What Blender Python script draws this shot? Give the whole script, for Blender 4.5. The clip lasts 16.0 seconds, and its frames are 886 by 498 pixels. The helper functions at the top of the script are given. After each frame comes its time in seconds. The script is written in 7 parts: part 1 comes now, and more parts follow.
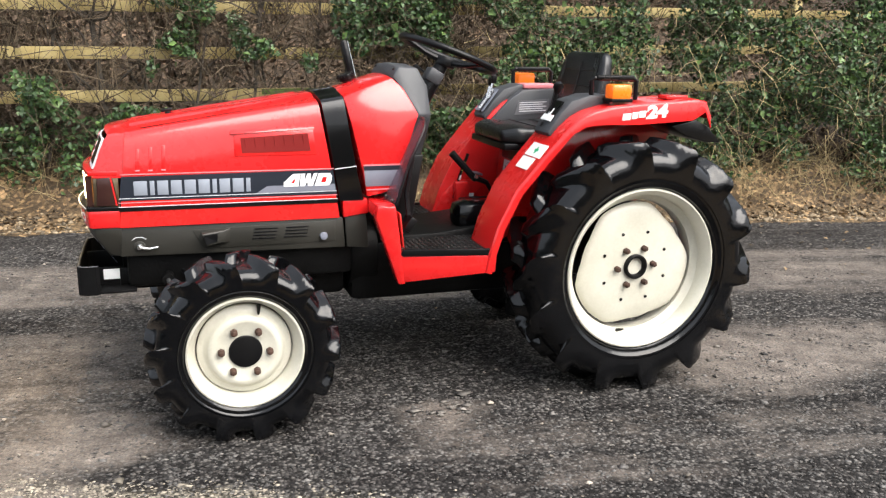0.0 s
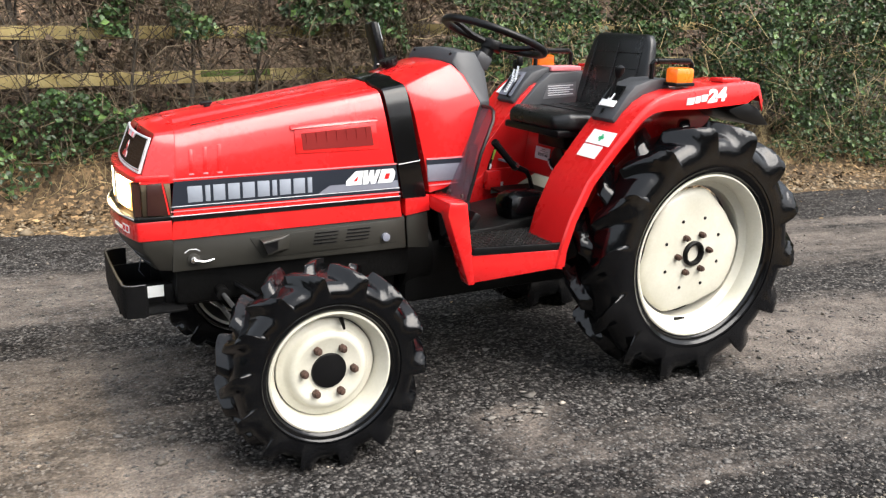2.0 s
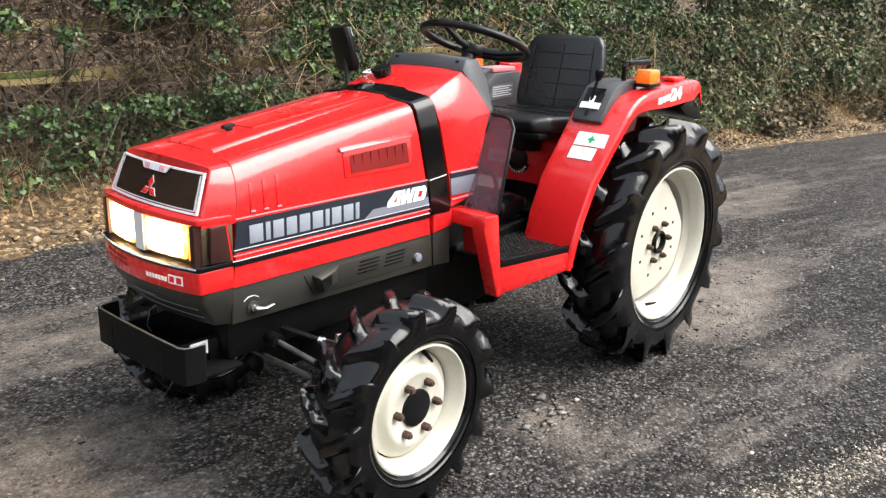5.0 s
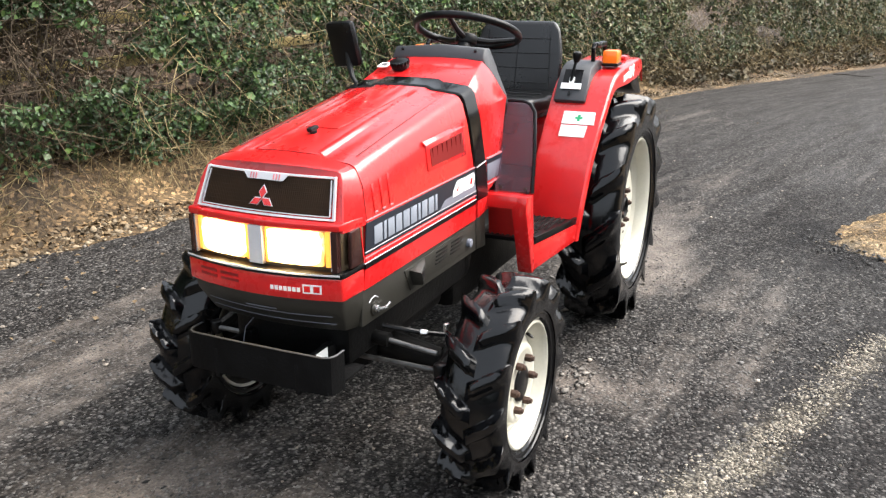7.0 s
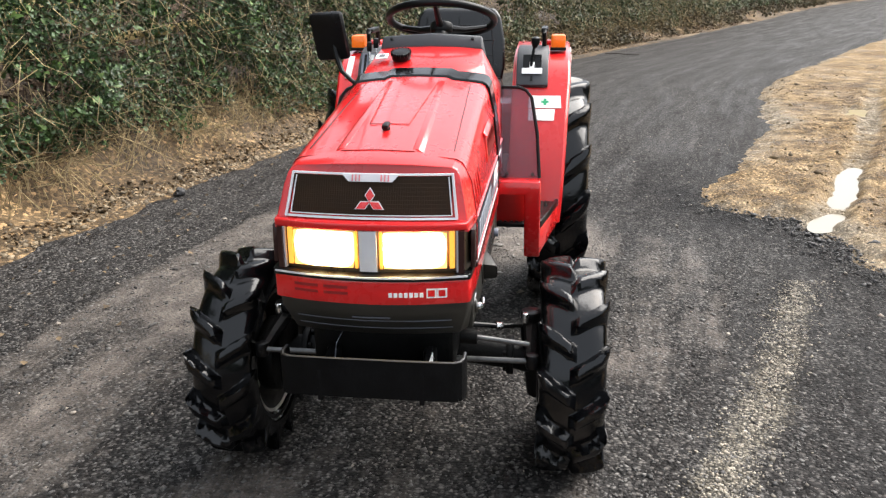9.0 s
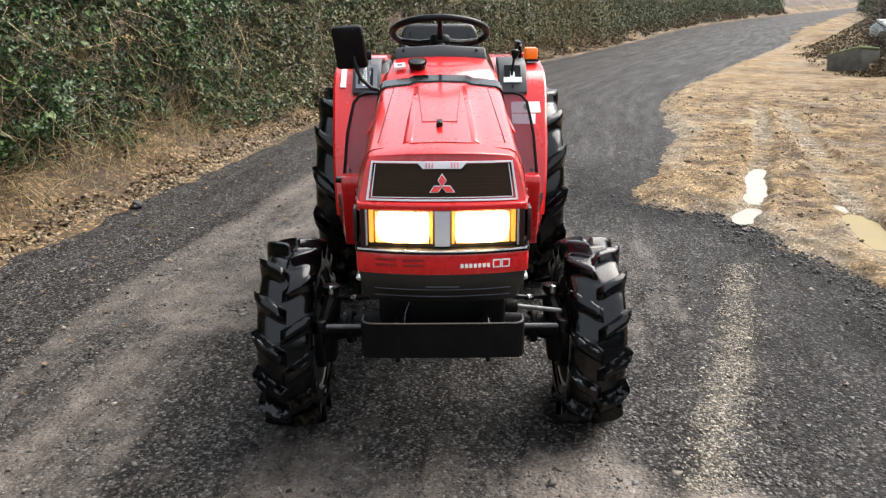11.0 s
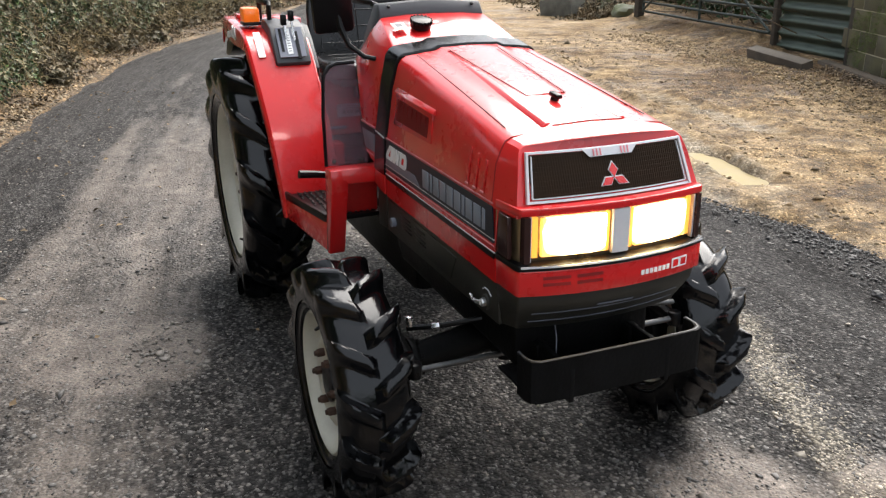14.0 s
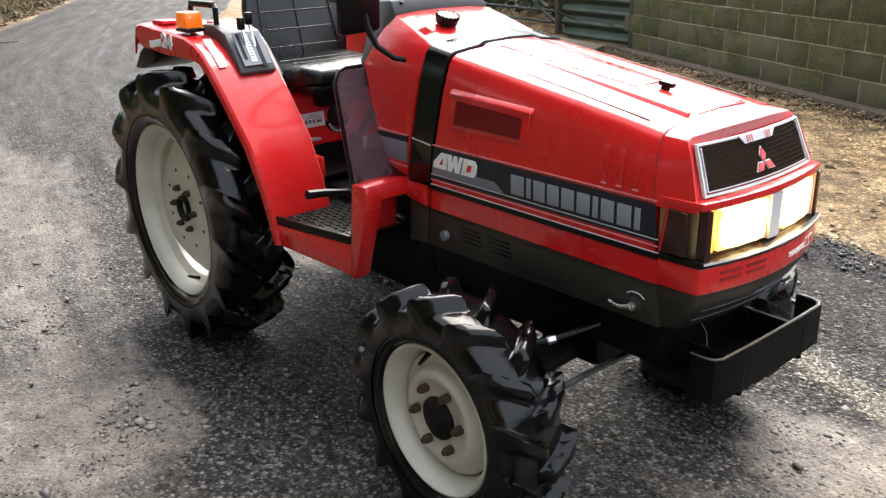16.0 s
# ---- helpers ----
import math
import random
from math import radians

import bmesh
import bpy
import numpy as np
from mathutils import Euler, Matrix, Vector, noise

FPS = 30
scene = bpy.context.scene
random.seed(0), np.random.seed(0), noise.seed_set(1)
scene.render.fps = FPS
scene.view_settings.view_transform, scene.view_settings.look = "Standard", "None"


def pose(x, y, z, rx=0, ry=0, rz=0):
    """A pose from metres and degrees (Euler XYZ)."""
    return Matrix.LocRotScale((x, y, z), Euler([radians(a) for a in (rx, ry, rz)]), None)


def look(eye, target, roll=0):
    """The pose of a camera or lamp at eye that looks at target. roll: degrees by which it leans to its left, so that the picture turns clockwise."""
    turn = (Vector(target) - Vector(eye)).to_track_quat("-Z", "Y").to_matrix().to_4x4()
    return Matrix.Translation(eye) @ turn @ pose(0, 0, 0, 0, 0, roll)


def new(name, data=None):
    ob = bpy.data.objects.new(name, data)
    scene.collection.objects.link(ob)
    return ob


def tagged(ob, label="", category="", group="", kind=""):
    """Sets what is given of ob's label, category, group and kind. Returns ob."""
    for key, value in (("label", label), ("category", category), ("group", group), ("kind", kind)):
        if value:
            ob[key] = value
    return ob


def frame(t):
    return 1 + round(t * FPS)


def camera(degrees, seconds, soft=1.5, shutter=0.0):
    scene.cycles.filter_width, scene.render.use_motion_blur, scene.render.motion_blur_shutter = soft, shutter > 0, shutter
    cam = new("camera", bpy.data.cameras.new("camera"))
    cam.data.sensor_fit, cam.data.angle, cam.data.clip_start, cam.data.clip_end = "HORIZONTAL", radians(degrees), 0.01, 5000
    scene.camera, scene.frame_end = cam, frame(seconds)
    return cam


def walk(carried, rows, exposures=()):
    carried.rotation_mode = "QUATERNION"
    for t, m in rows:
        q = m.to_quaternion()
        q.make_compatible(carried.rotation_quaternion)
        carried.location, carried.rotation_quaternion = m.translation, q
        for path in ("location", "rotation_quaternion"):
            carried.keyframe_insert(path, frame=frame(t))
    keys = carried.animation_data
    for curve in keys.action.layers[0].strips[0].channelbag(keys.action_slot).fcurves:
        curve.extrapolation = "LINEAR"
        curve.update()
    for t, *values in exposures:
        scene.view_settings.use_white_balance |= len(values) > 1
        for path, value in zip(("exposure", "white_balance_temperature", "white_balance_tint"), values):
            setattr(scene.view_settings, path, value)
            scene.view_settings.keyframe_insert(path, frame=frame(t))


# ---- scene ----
cam = camera(55.7, 16.0, soft=1.3)
PATH = [
    (0, (-0.025, -0.039, 1.428), (0.594, 1.797, 0.932), 1.2),
    (0.5, (-0.19, 0.066, 1.451), (0.443, 1.891, 0.932), 1.4),
    (1, (-0.42, 0.15, 1.45), (0.281, 1.94, 0.896), 0.7),
    (1.5, (-0.534, 0.296, 1.46), (0.261, 2.038, 0.882), 0.6),
    (2, (-0.648, 0.467, 1.445), (0.262, 2.162, 0.897), 1.2),
    (2.5, (-0.862, 0.592, 1.436), (0.166, 2.216, 0.883), 0.9),
    (3, (-1.052, 0.731, 1.45), (0.052, 2.294, 0.869), 1.1),
    (3.5, (-1.128, 0.908, 1.444), (0.062, 2.409, 0.868), 1.7),
    (4, (-1.212, 1.049, 1.486), (0.074, 2.472, 0.919), 1.7),
    (4.2, (-1.257, 1.095, 1.498), (0.062, 2.488, 0.934), 1.7),
    (6.3, (-1.851, 1.738, 1.511), (-0.203, 2.708, 0.926), 0.6),
    (6.5, (-1.915, 1.839, 1.494), (-0.237, 2.76, 0.914), 0.3),
    (7, (-2.071, 2.056, 1.521), (-0.333, 2.844, 0.922), -0.0),
    (7.5, (-2.075, 2.236, 1.514), (-0.299, 2.934, 0.914), -0.3),
    (8, (-2.091, 2.46, 1.514), (-0.282, 3.053, 0.903), -0.2),
    (8.5, (-2.153, 2.726, 1.509), (-0.31, 3.176, 0.877), -0.5),
    (9, (-2.267, 2.953, 1.517), (-0.383, 3.206, 0.894), -0.7),
    (9.2, (-2.319, 3.022, 1.523), (-0.429, 3.22, 0.901), -0.6),
    (11.3, (-2.671, 3.469, 1.511), (-0.758, 3.428, 0.928), -0.2),
    (11.5, (-2.666, 3.507, 1.511), (-0.755, 3.442, 0.924), -0.2),
    (12, (-2.507, 3.644, 1.498), (-0.605, 3.514, 0.893), -0.4),
    (12.5, (-2.346, 3.815, 1.511), (-0.459, 3.57, 0.897), -0.7),
    (13, (-2.2, 4.081, 1.493), (-0.356, 3.656, 0.846), -1.0),
    (13.5, (-2.044, 4.302, 1.5), (-0.242, 3.755, 0.827), -1.1),
    (14, (-1.861, 4.476, 1.487), (-0.12, 3.77, 0.801), -0.7),
    (14.5, (-1.75, 4.649, 1.482), (-0.068, 3.821, 0.785), -0.8),
    (15, (-1.613, 4.895, 1.485), (-0.009, 3.924, 0.789), -1.1),
    (15.5, (-1.441, 5.029, 1.476), (0.101, 3.96, 0.783), -1.7),
    (16, (-1.233, 5.149, 1.473), (0.213, 3.956, 0.776), -1.6),
]
walk(cam, [(t, look(eye, target, roll)) for t, eye, target, roll in PATH],
     [(0.0, 1.55), (4.0, 1.60), (6.5, 1.78), (7.2, 1.78), (9.0, 1.54), (12.5, 1.44), (14.5, 1.68), (16.0, 2.02)])

# ---------------------------------------------------------------- light
world = bpy.data.worlds.new("sky")
scene.world = world
world.use_nodes = True
wn = world.node_tree
wn.nodes.clear()
sky = wn.nodes.new("ShaderNodeTexSky")
sky.sky_type = "NISHITA"
sky.sun_disc = False
sky.sun_elevation = radians(50)
sky.sun_rotation = radians(146)
sky.air_density, sky.dust_density, sky.ozone_density = 1.0, 7.0, 1.0
overcast = wn.nodes.new("ShaderNodeMix")
overcast.data_type = "RGBA"
overcast.inputs[0].default_value = 0.6
overcast.inputs[7].default_value = (7.9, 8.4, 9.0, 1)
back = wn.nodes.new("ShaderNodeBackground")
back.inputs[1].default_value = 0.076
wout = wn.nodes.new("ShaderNodeOutputWorld")
wn.links.new(sky.outputs[0], overcast.inputs[6])
wn.links.new(overcast.outputs[2], back.inputs[0])
wn.links.new(back.outputs[0], wout.inputs[0])
sun = new("sun", bpy.data.lights.new("sun", "SUN"))
sun.data.energy, sun.data.angle, sun.data.color = 2.5, radians(58), (1.0, 0.97, 0.93)
sun.matrix_world = look((3.4, -5.0, 7.2), (0, 0, 0))

for v in (-0.118, 0.118):
    beam = new("headlamp_beam", bpy.data.lights.new("headlamp_beam", "AREA"))
    beam.data.shape, beam.data.size, beam.data.size_y = "RECTANGLE", 0.15, 0.08
    beam.data.energy, beam.data.color = 2.5, (1.0, 0.70, 0.32)
    beam.matrix_world = look((-0.335, 3.405 + v, 0.86), (-2.0, 3.405 + v, 0.55))

# ---------------------------------------------------------------- materials
def mat(name, base, rough=0.5, metal=0.0, coat=0.0, vary=0.15, scale=6.0, bump=0.0, bscale=200.0, tint=None,
        emit=0.0, alpha=1.0, rvary=0.12, spec=0.5, island=0.0, objrand=0.0):
    """Principled material with colour varied at two scales, varied roughness and fine relief."""
    m = bpy.data.materials.new(name)
    m.use_nodes = True
    n, l = m.node_tree.nodes, m.node_tree.links
    b = n["Principled BSDF"]
    co = n.new("ShaderNodeTexCoord")
    big, fine = n.new("ShaderNodeTexNoise"), n.new("ShaderNodeTexNoise")
    big.inputs["Scale"].default_value, big.inputs["Detail"].default_value = scale, 5
    fine.inputs["Scale"].default_value, fine.inputs["Detail"].default_value = scale * 14, 3
    l.new(co.outputs["Object"], big.inputs["Vector"])
    l.new(co.outputs["Object"], fine.inputs["Vector"])
    add = n.new("ShaderNodeMath")
    add.operation = "MULTIPLY_ADD"
    add.inputs[1].default_value = 0.35
    l.new(fine.outputs[0], add.inputs[0])
    l.new(big.outputs[0], add.inputs[2])
    ramp = n.new("ShaderNodeMapRange")
    ramp.inputs[1].default_value, ramp.inputs[2].default_value = 0.45, 0.95
    l.new(add.outputs[0], ramp.inputs[0])
    mix = n.new("ShaderNodeMix")
    mix.data_type = "RGBA"
    lo = tuple(c * (1 - vary) for c in base)
    hi = tint or tuple(min(1, c * (1 + vary)) for c in base)
    mix.inputs[6].default_value, mix.inputs[7].default_value = (*lo, 1), (*hi, 1)
    l.new(ramp.outputs[0], mix.inputs[0])
    col = mix.outputs[2]
    if island or objrand:
        src = n.new("ShaderNodeNewGeometry") if island else n.new("ShaderNodeObjectInfo")
        hsv = n.new("ShaderNodeHueSaturation")
        mr = n.new("ShaderNodeMapRange")
        amount = island or objrand
        mr.inputs[3].default_value, mr.inputs[4].default_value = 1 - amount, 1 + amount
        l.new(src.outputs["Random Per Island" if island else "Random"], mr.inputs[0])
        l.new(mr.outputs[0], hsv.inputs["Value"])
        l.new(col, hsv.inputs["Color"])
        col = hsv.outputs[0]
    l.new(col, b.inputs["Base Color"])
    rr = n.new("ShaderNodeMapRange")
    rr.inputs[3].default_value, rr.inputs[4].default_value = max(0.02, rough - rvary), min(1, rough + rvary)
    l.new(add.outputs[0], rr.inputs[0])
    l.new(rr.outputs[0], b.inputs["Roughness"])
    b.inputs["Metallic"].default_value = metal
    b.inputs["Coat Weight"].default_value = coat
    b.inputs["Coat Roughness"].default_value = 0.10
    b.inputs["Specular IOR Level"].default_value = spec
    b.inputs["Alpha"].default_value = alpha
    if emit:
        b.inputs["Emission Color"].default_value = (*base, 1)
        b.inputs["Emission Strength"].default_value = emit
    if bump:
        bn, bp = n.new("ShaderNodeTexNoise"), n.new("ShaderNodeBump")
        bn.inputs["Scale"].default_value, bn.inputs["Detail"].default_value = bscale, 4
        l.new(co.outputs["Object"], bn.inputs["Vector"])
        l.new(bn.outputs[0], bp.inputs["Height"])
        bp.inputs["Strength"].default_value, bp.inputs["Distance"].default_value = bump, 0.01
        l.new(bp.outputs[0], b.inputs["Normal"])
    return m


RED = mat("red_paint", (0.62, 0.0135, 0.0145), 0.24, coat=0.8, vary=0.07, scale=3, bump=0.02, bscale=30, spec=0.3)
RED_OLD = mat("red_paint_worn", (0.55, 0.016, 0.013), 0.42, coat=0.2, vary=0.15, scale=5, bump=0.05, bscale=60)
# red darkened by hand for the shade inside the side vents
RED_VENT_SHADE = mat("red_vent_shade", (0.16, 0.010, 0.009), 0.5, vary=0.12, spec=0.15)
RED_DARK = mat("red_louvre", (0.23, 0.008, 0.008), 0.5, vary=0.15)
BLACK = mat("black_plastic", (0.0045, 0.0045, 0.005), 0.27, spec=0.22, vary=0.25, bump=0.05, bscale=400)
DASH = mat("grey_black_plastic", (0.045, 0.047, 0.052), 0.45, vary=0.15, bump=0.06, bscale=500)
STRAP = mat("black_strap_paint", (0.003, 0.003, 0.0035), 0.13, vary=0.2, rvary=0.05, spec=0.4)
RUBBER = mat("wet_black_rubber", (0.0022, 0.0024, 0.003), 0.13, vary=0.4, scale=9, bump=0.14, bscale=24, rvary=0.08, spec=0.40)
CREAM = mat("cream_rim_paint", (0.54, 0.52, 0.43), 0.36, coat=0.25, vary=0.10, scale=7, tint=(0.60, 0.58, 0.50), bump=0.03, bscale=50)
RUST = mat("rusty_bolt", (0.060, 0.030, 0.019), 0.75, vary=0.4, scale=60, bump=0.3, bscale=300)
GREY = mat("olive_grey_panel", (0.0210, 0.0199, 0.0161), 0.42, vary=0.12, bump=0.06, bscale=300)
CAST = mat("black_cast_iron", (0.004, 0.004, 0.004), 0.42, vary=0.5, scale=12, spec=0.14, bump=0.2, bscale=80)
CHROME = mat("bright_metal", (0.72, 0.72, 0.72), 0.22, metal=1.0, vary=0.1)
SILVER = mat("silver_trim", (0.60, 0.60, 0.62), 0.30, vary=0.06)
NAVY = mat("dark_slate_decal", (0.014, 0.018, 0.027), 0.35, vary=0.12, spec=0.35)
SLATE = mat("mid_slate_decal", (0.17, 0.18, 0.22), 0.35, vary=0.1)
LETTER = mat("silver_blue_lettering", (0.24, 0.265, 0.31), 0.35, vary=0.08)
WHITE = mat("white_sticker", (0.82, 0.83, 0.82), 0.45, vary=0.04)
GREEN = mat("green_print", (0.02, 0.42, 0.18), 0.5)
INK = mat("grey_print", (0.10, 0.10, 0.11), 0.5)
PINK = mat("faded_red_print", (0.65, 0.20, 0.22), 0.5)
AMBER = mat("amber_plastic", (0.85, 0.17, 0.01), 0.25, coat=0.4, vary=0.12, emit=0.12)
REDLENS = mat("red_lens", (0.55, 0.02, 0.02), 0.2, coat=0.5)
VINYL = mat("black_vinyl", (0.004, 0.004, 0.0045), 0.26, vary=0.2, bump=0.18, bscale=220)
LAMP = mat("lit_headlamp", (1.0, 0.82, 0.46), 0.2, emit=26.0)


def lamp_glow(m):
    """White-hot towards the bulb, falling to orange at the lens's rim."""
    n, l = m.node_tree.nodes, m.node_tree.links

    def mth(op, a, c, e=None):
        t = n.new("ShaderNodeMath")
        t.operation = op
        for i, v in enumerate((a, c, e)):
            if v is None:
                continue
            if isinstance(v, (int, float)):
                t.inputs[i].default_value = v
            else:
                l.new(v, t.inputs[i])
        return t.outputs[0]

    co, sep, noise_, rim, mix = (n.new("ShaderNode" + k) for k in ("TexCoord", "SeparateXYZ", "TexNoise", "MapRange", "Mix"))
    l.new(co.outputs["Object"], sep.inputs[0])
    l.new(co.outputs["Object"], noise_.inputs["Vector"])
    noise_.inputs["Scale"].default_value = 30
    across = mth("DIVIDE", mth("SUBTRACT", mth("ABSOLUTE", sep.outputs[1], 0.0), 0.112), 0.090)
    up = mth("DIVIDE", mth("SUBTRACT", sep.outputs[2], 0.866), 0.056)
    d = mth("ADD", mth("POWER", mth("ABSOLUTE", across, 0.0), 4.0), mth("POWER", mth("ABSOLUTE", up, 0.0), 4.0))
    l.new(mth("MULTIPLY_ADD", noise_.outputs[0], 0.5, d), rim.inputs[0])
    rim.inputs[1].default_value, rim.inputs[2].default_value = 0.55, 1.0
    mix.data_type = "RGBA"
    mix.inputs[6].default_value, mix.inputs[7].default_value = (8.0, 6.4, 3.4, 1), (0.75, 0.30, 0.035, 1)
    l.new(rim.outputs[0], mix.inputs[0])
    l.new(mix.outputs[2], n["Principled BSDF"].inputs["Emission Color"])
    n["Principled BSDF"].inputs["Emission Strength"].default_value = 1.0


lamp_glow(LAMP)
# reflector lit by the headlamp; its glow is added as emission
LAMP_EDGE = mat("lamp_reflector_glow", (0.85, 0.34, 0.05), 0.25, emit=0.5)
# chrome toned warm: the lamps' yellow glow is in the base colour
HOUSING = mat("lamp_housing", (0.34, 0.26, 0.17), 0.28, metal=0.9, vary=0.2)
MARKER = mat("smoked_red_brown", (0.035, 0.014, 0.012), 0.18, vary=0.2, spec=0.4)
MESH = mat("dark_grille_mesh", (0.032, 0.019, 0.011), 0.6, vary=0.2, scale=30, spec=0.12)
MIRRORM = mat("mirror_glass", (0.9, 0.9, 0.9), 0.03, metal=1.0, vary=0.0, rvary=0.0)
TREADMAT = mat("black_rubber_mat", (0.022, 0.021, 0.020), 0.45, vary=0.4, scale=14, bump=0.2, bscale=150)
TIMBER = mat("algae_stained_rail", (0.42, 0.31, 0.10), 0.8, vary=0.3, scale=4, tint=(0.50, 0.41, 0.20), bump=0.3, bscale=60)
MOSS = mat("green_algae", (0.105, 0.15, 0.034), 0.9, vary=0.5, scale=20, bump=0.4, bscale=80)
BARK = mat("dark_bark", (0.06, 0.05, 0.04), 0.9, vary=0.4, scale=12, bump=0.5, bscale=60)
TWIG = mat("dry_twig", (0.095, 0.070, 0.043), 0.85, vary=0.4, scale=6, island=0.45)
STRAW = mat("dead_grass", (0.29, 0.225, 0.115), 0.85, vary=0.3, scale=6, island=0.4)
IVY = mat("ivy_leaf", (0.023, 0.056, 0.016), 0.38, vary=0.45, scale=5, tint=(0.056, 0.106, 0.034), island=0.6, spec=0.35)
# lighter copy of the ivy: brighter light and haze far off put into the colour
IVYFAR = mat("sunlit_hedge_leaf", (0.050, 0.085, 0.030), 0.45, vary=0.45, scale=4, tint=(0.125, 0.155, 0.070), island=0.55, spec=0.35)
IVYPALE = mat("pale_green_leaf", (0.080, 0.14, 0.032), 0.45, vary=0.3, scale=4, island=0.4)
DEADLEAF = mat("dead_leaf", (0.12, 0.078, 0.040), 0.8, vary=0.4, scale=3, tint=(0.21, 0.15, 0.083), island=0.7)
STONE = mat("pale_stone", (0.24, 0.21, 0.175), 0.7, vary=0.3, scale=20, island=0.5)
MUDSTONE = mat("ochre_stone", (0.25, 0.180, 0.098), 0.7, vary=0.4, scale=20, island=0.6)
CHIP = mat("road_chipping", (0.080, 0.075, 0.070), 0.55, vary=0.3, scale=30, island=0.7)
CLOD = mat("wet_asphalt_clod", (0.035, 0.033, 0.032), 0.5, vary=0.4, scale=20, bump=0.5, bscale=80)
STEEL = mat("dull_steel", (0.13, 0.13, 0.13), 0.42, metal=0.8, vary=0.35, scale=30)
BRACKET = mat("dull_black_steel", (0.004, 0.004, 0.0042), 0.55, vary=0.5, scale=14, spec=0.10, bump=0.15, bscale=90)
RIM_INSIDE = mat("dark_wheel_inside", (0.035, 0.030, 0.024), 0.8, vary=0.5, scale=14, bump=0.4, bscale=60)
BLOCK = mat("weathered_concrete_block", (0.150, 0.116, 0.075), 0.85, vary=0.6, scale=5, tint=(0.12, 0.115, 0.052), bump=0.5, bscale=70, objrand=0.25)
MORTAR = mat("pale_mortar", (0.44, 0.39, 0.28), 0.9, vary=0.3, scale=12, bump=0.4, bscale=90)
GATE = mat("weathered_gate_steel", (0.030, 0.042, 0.038), 0.55, metal=0.3, vary=0.4, scale=8)
SHEET = mat("green_grey_corrugated_sheet", (0.055, 0.075, 0.058), 0.5, metal=0.3, vary=0.35, scale=3)
TARP = mat("pale_tarpaulin", (0.42, 0.46, 0.45), 0.5, vary=0.3, scale=3)


def link_ramp(n, l, src, stops):
    r = n.new("ShaderNodeValToRGB")
    while len(r.color_ramp.elements) < len(stops):
        r.color_ramp.elements.new(0.5)
    for e, (p, c) in zip(r.color_ramp.elements, stops):
        e.position, e.color = p, (*c, 1)
    l.new(src, r.inputs[0])
    return r.outputs[0]


def earth_material(name, stops, scale, rough, bump, attribute=None, second=None, chip=0.85, spec=0.3):
    """Ground: colour from layered noise and cell chips; an attribute can bring in a second palette."""
    m = bpy.data.materials.new(name)
    m.use_nodes = True
    n, l = m.node_tree.nodes, m.node_tree.links
    b = n["Principled BSDF"]
    co = n.new("ShaderNodeTexCoord")

    def noisy(s, d=6, r=0.6):
        t = n.new("ShaderNodeTexNoise")
        t.inputs["Scale"].default_value, t.inputs["Detail"].default_value, t.inputs["Roughness"].default_value = s, d, r
        l.new(co.outputs["Object"], t.inputs["Vector"])
        return t.outputs[0]

    def cells(s):
        t = n.new("ShaderNodeTexVoronoi")
        t.inputs["Scale"].default_value = s
        l.new(co.outputs["Object"], t.inputs["Vector"])
        return t

    def math_node(op, a, c):
        t = n.new("ShaderNodeMath")
        t.operation = op
        for i, v in enumerate((a, c)):
            if isinstance(v, (int, float)):
                t.inputs[i].default_value = v
            else:
                l.new(v, t.inputs[i])
        return t.outputs[0]

    def blend(f, a, c, mode="MIX"):
        t = n.new("ShaderNodeMix")
        t.data_type, t.blend_type = "RGBA", mode
        for i, v in ((0, f), (6, a), (7, c)):
            if isinstance(v, (int, float)):
                t.inputs[i].default_value = v
            elif isinstance(v, tuple):
                t.inputs[i].default_value = (*v, 1)
            else:
                l.new(v, t.inputs[i])
        return t.outputs[2]

    chips, grit = cells(85 * scale), cells(190 * scale)
    base = link_ramp(n, l, noisy(5.5 * scale, 9, 0.72) if name == "trampled_mud" else noisy(2.2 * scale), stops)
    if name == "trampled_mud":
        ca = n.new("ShaderNodeAttribute")
        ca.attribute_name = "coarse"
        base = blend(math_node("SUBTRACT", 1.0, math_node("MULTIPLY", ca.outputs["Fac"], 1.0)), base, blend(0.3, (0.24, 0.165, 0.082), base))
    sep = n.new("ShaderNodeSeparateColor")
    l.new(chips.outputs["Color"], sep.inputs[0])
    chipcol = link_ramp(n, l, sep.outputs[0], [(0.0, (0.22, 0.22, 0.22)), (0.5, (0.7, 0.68, 0.66)), (0.85, (1.6, 1.55, 1.5)), (1.0, (3.4, 3.25, 3.1))])
    if name == "trampled_mud":
        pb, dp = n.new("ShaderNodeAttribute"), n.new("ShaderNodeAttribute")
        pb.attribute_name, dp.attribute_name = "pebbly", "damp"
        patch = n.new("ShaderNodeMapRange")
        l.new(math_node("ADD", dp.outputs["Fac"], math_node("MULTIPLY", math_node("SUBTRACT", noisy(7, 8, 0.75), 0.5), 2.2)), patch.inputs[0])
        patch.inputs[1].default_value, patch.inputs[2].default_value = 0.15, 0.85
        base = blend(patch.outputs[0], base, (0.40, 0.34, 0.29), "MULTIPLY")
        colour = blend(math_node("MULTIPLY", pb.outputs["Fac"], chip), base, chipcol, "MULTIPLY")
    else:
        colour = blend(chip, base, chipcol, "MULTIPLY")
    b.inputs["Specular IOR Level"].default_value = spec
    colour = blend(math_node("MULTIPLY", noisy(30 * scale), 0.5), colour, (0.3, 0.3, 0.3), "MULTIPLY")
    rsrc = noisy(1.7 * scale, 5)
    rv = n.new("ShaderNodeMapRange")
    rv.inputs[1].default_value, rv.inputs[2].default_value = 0.35, 0.65
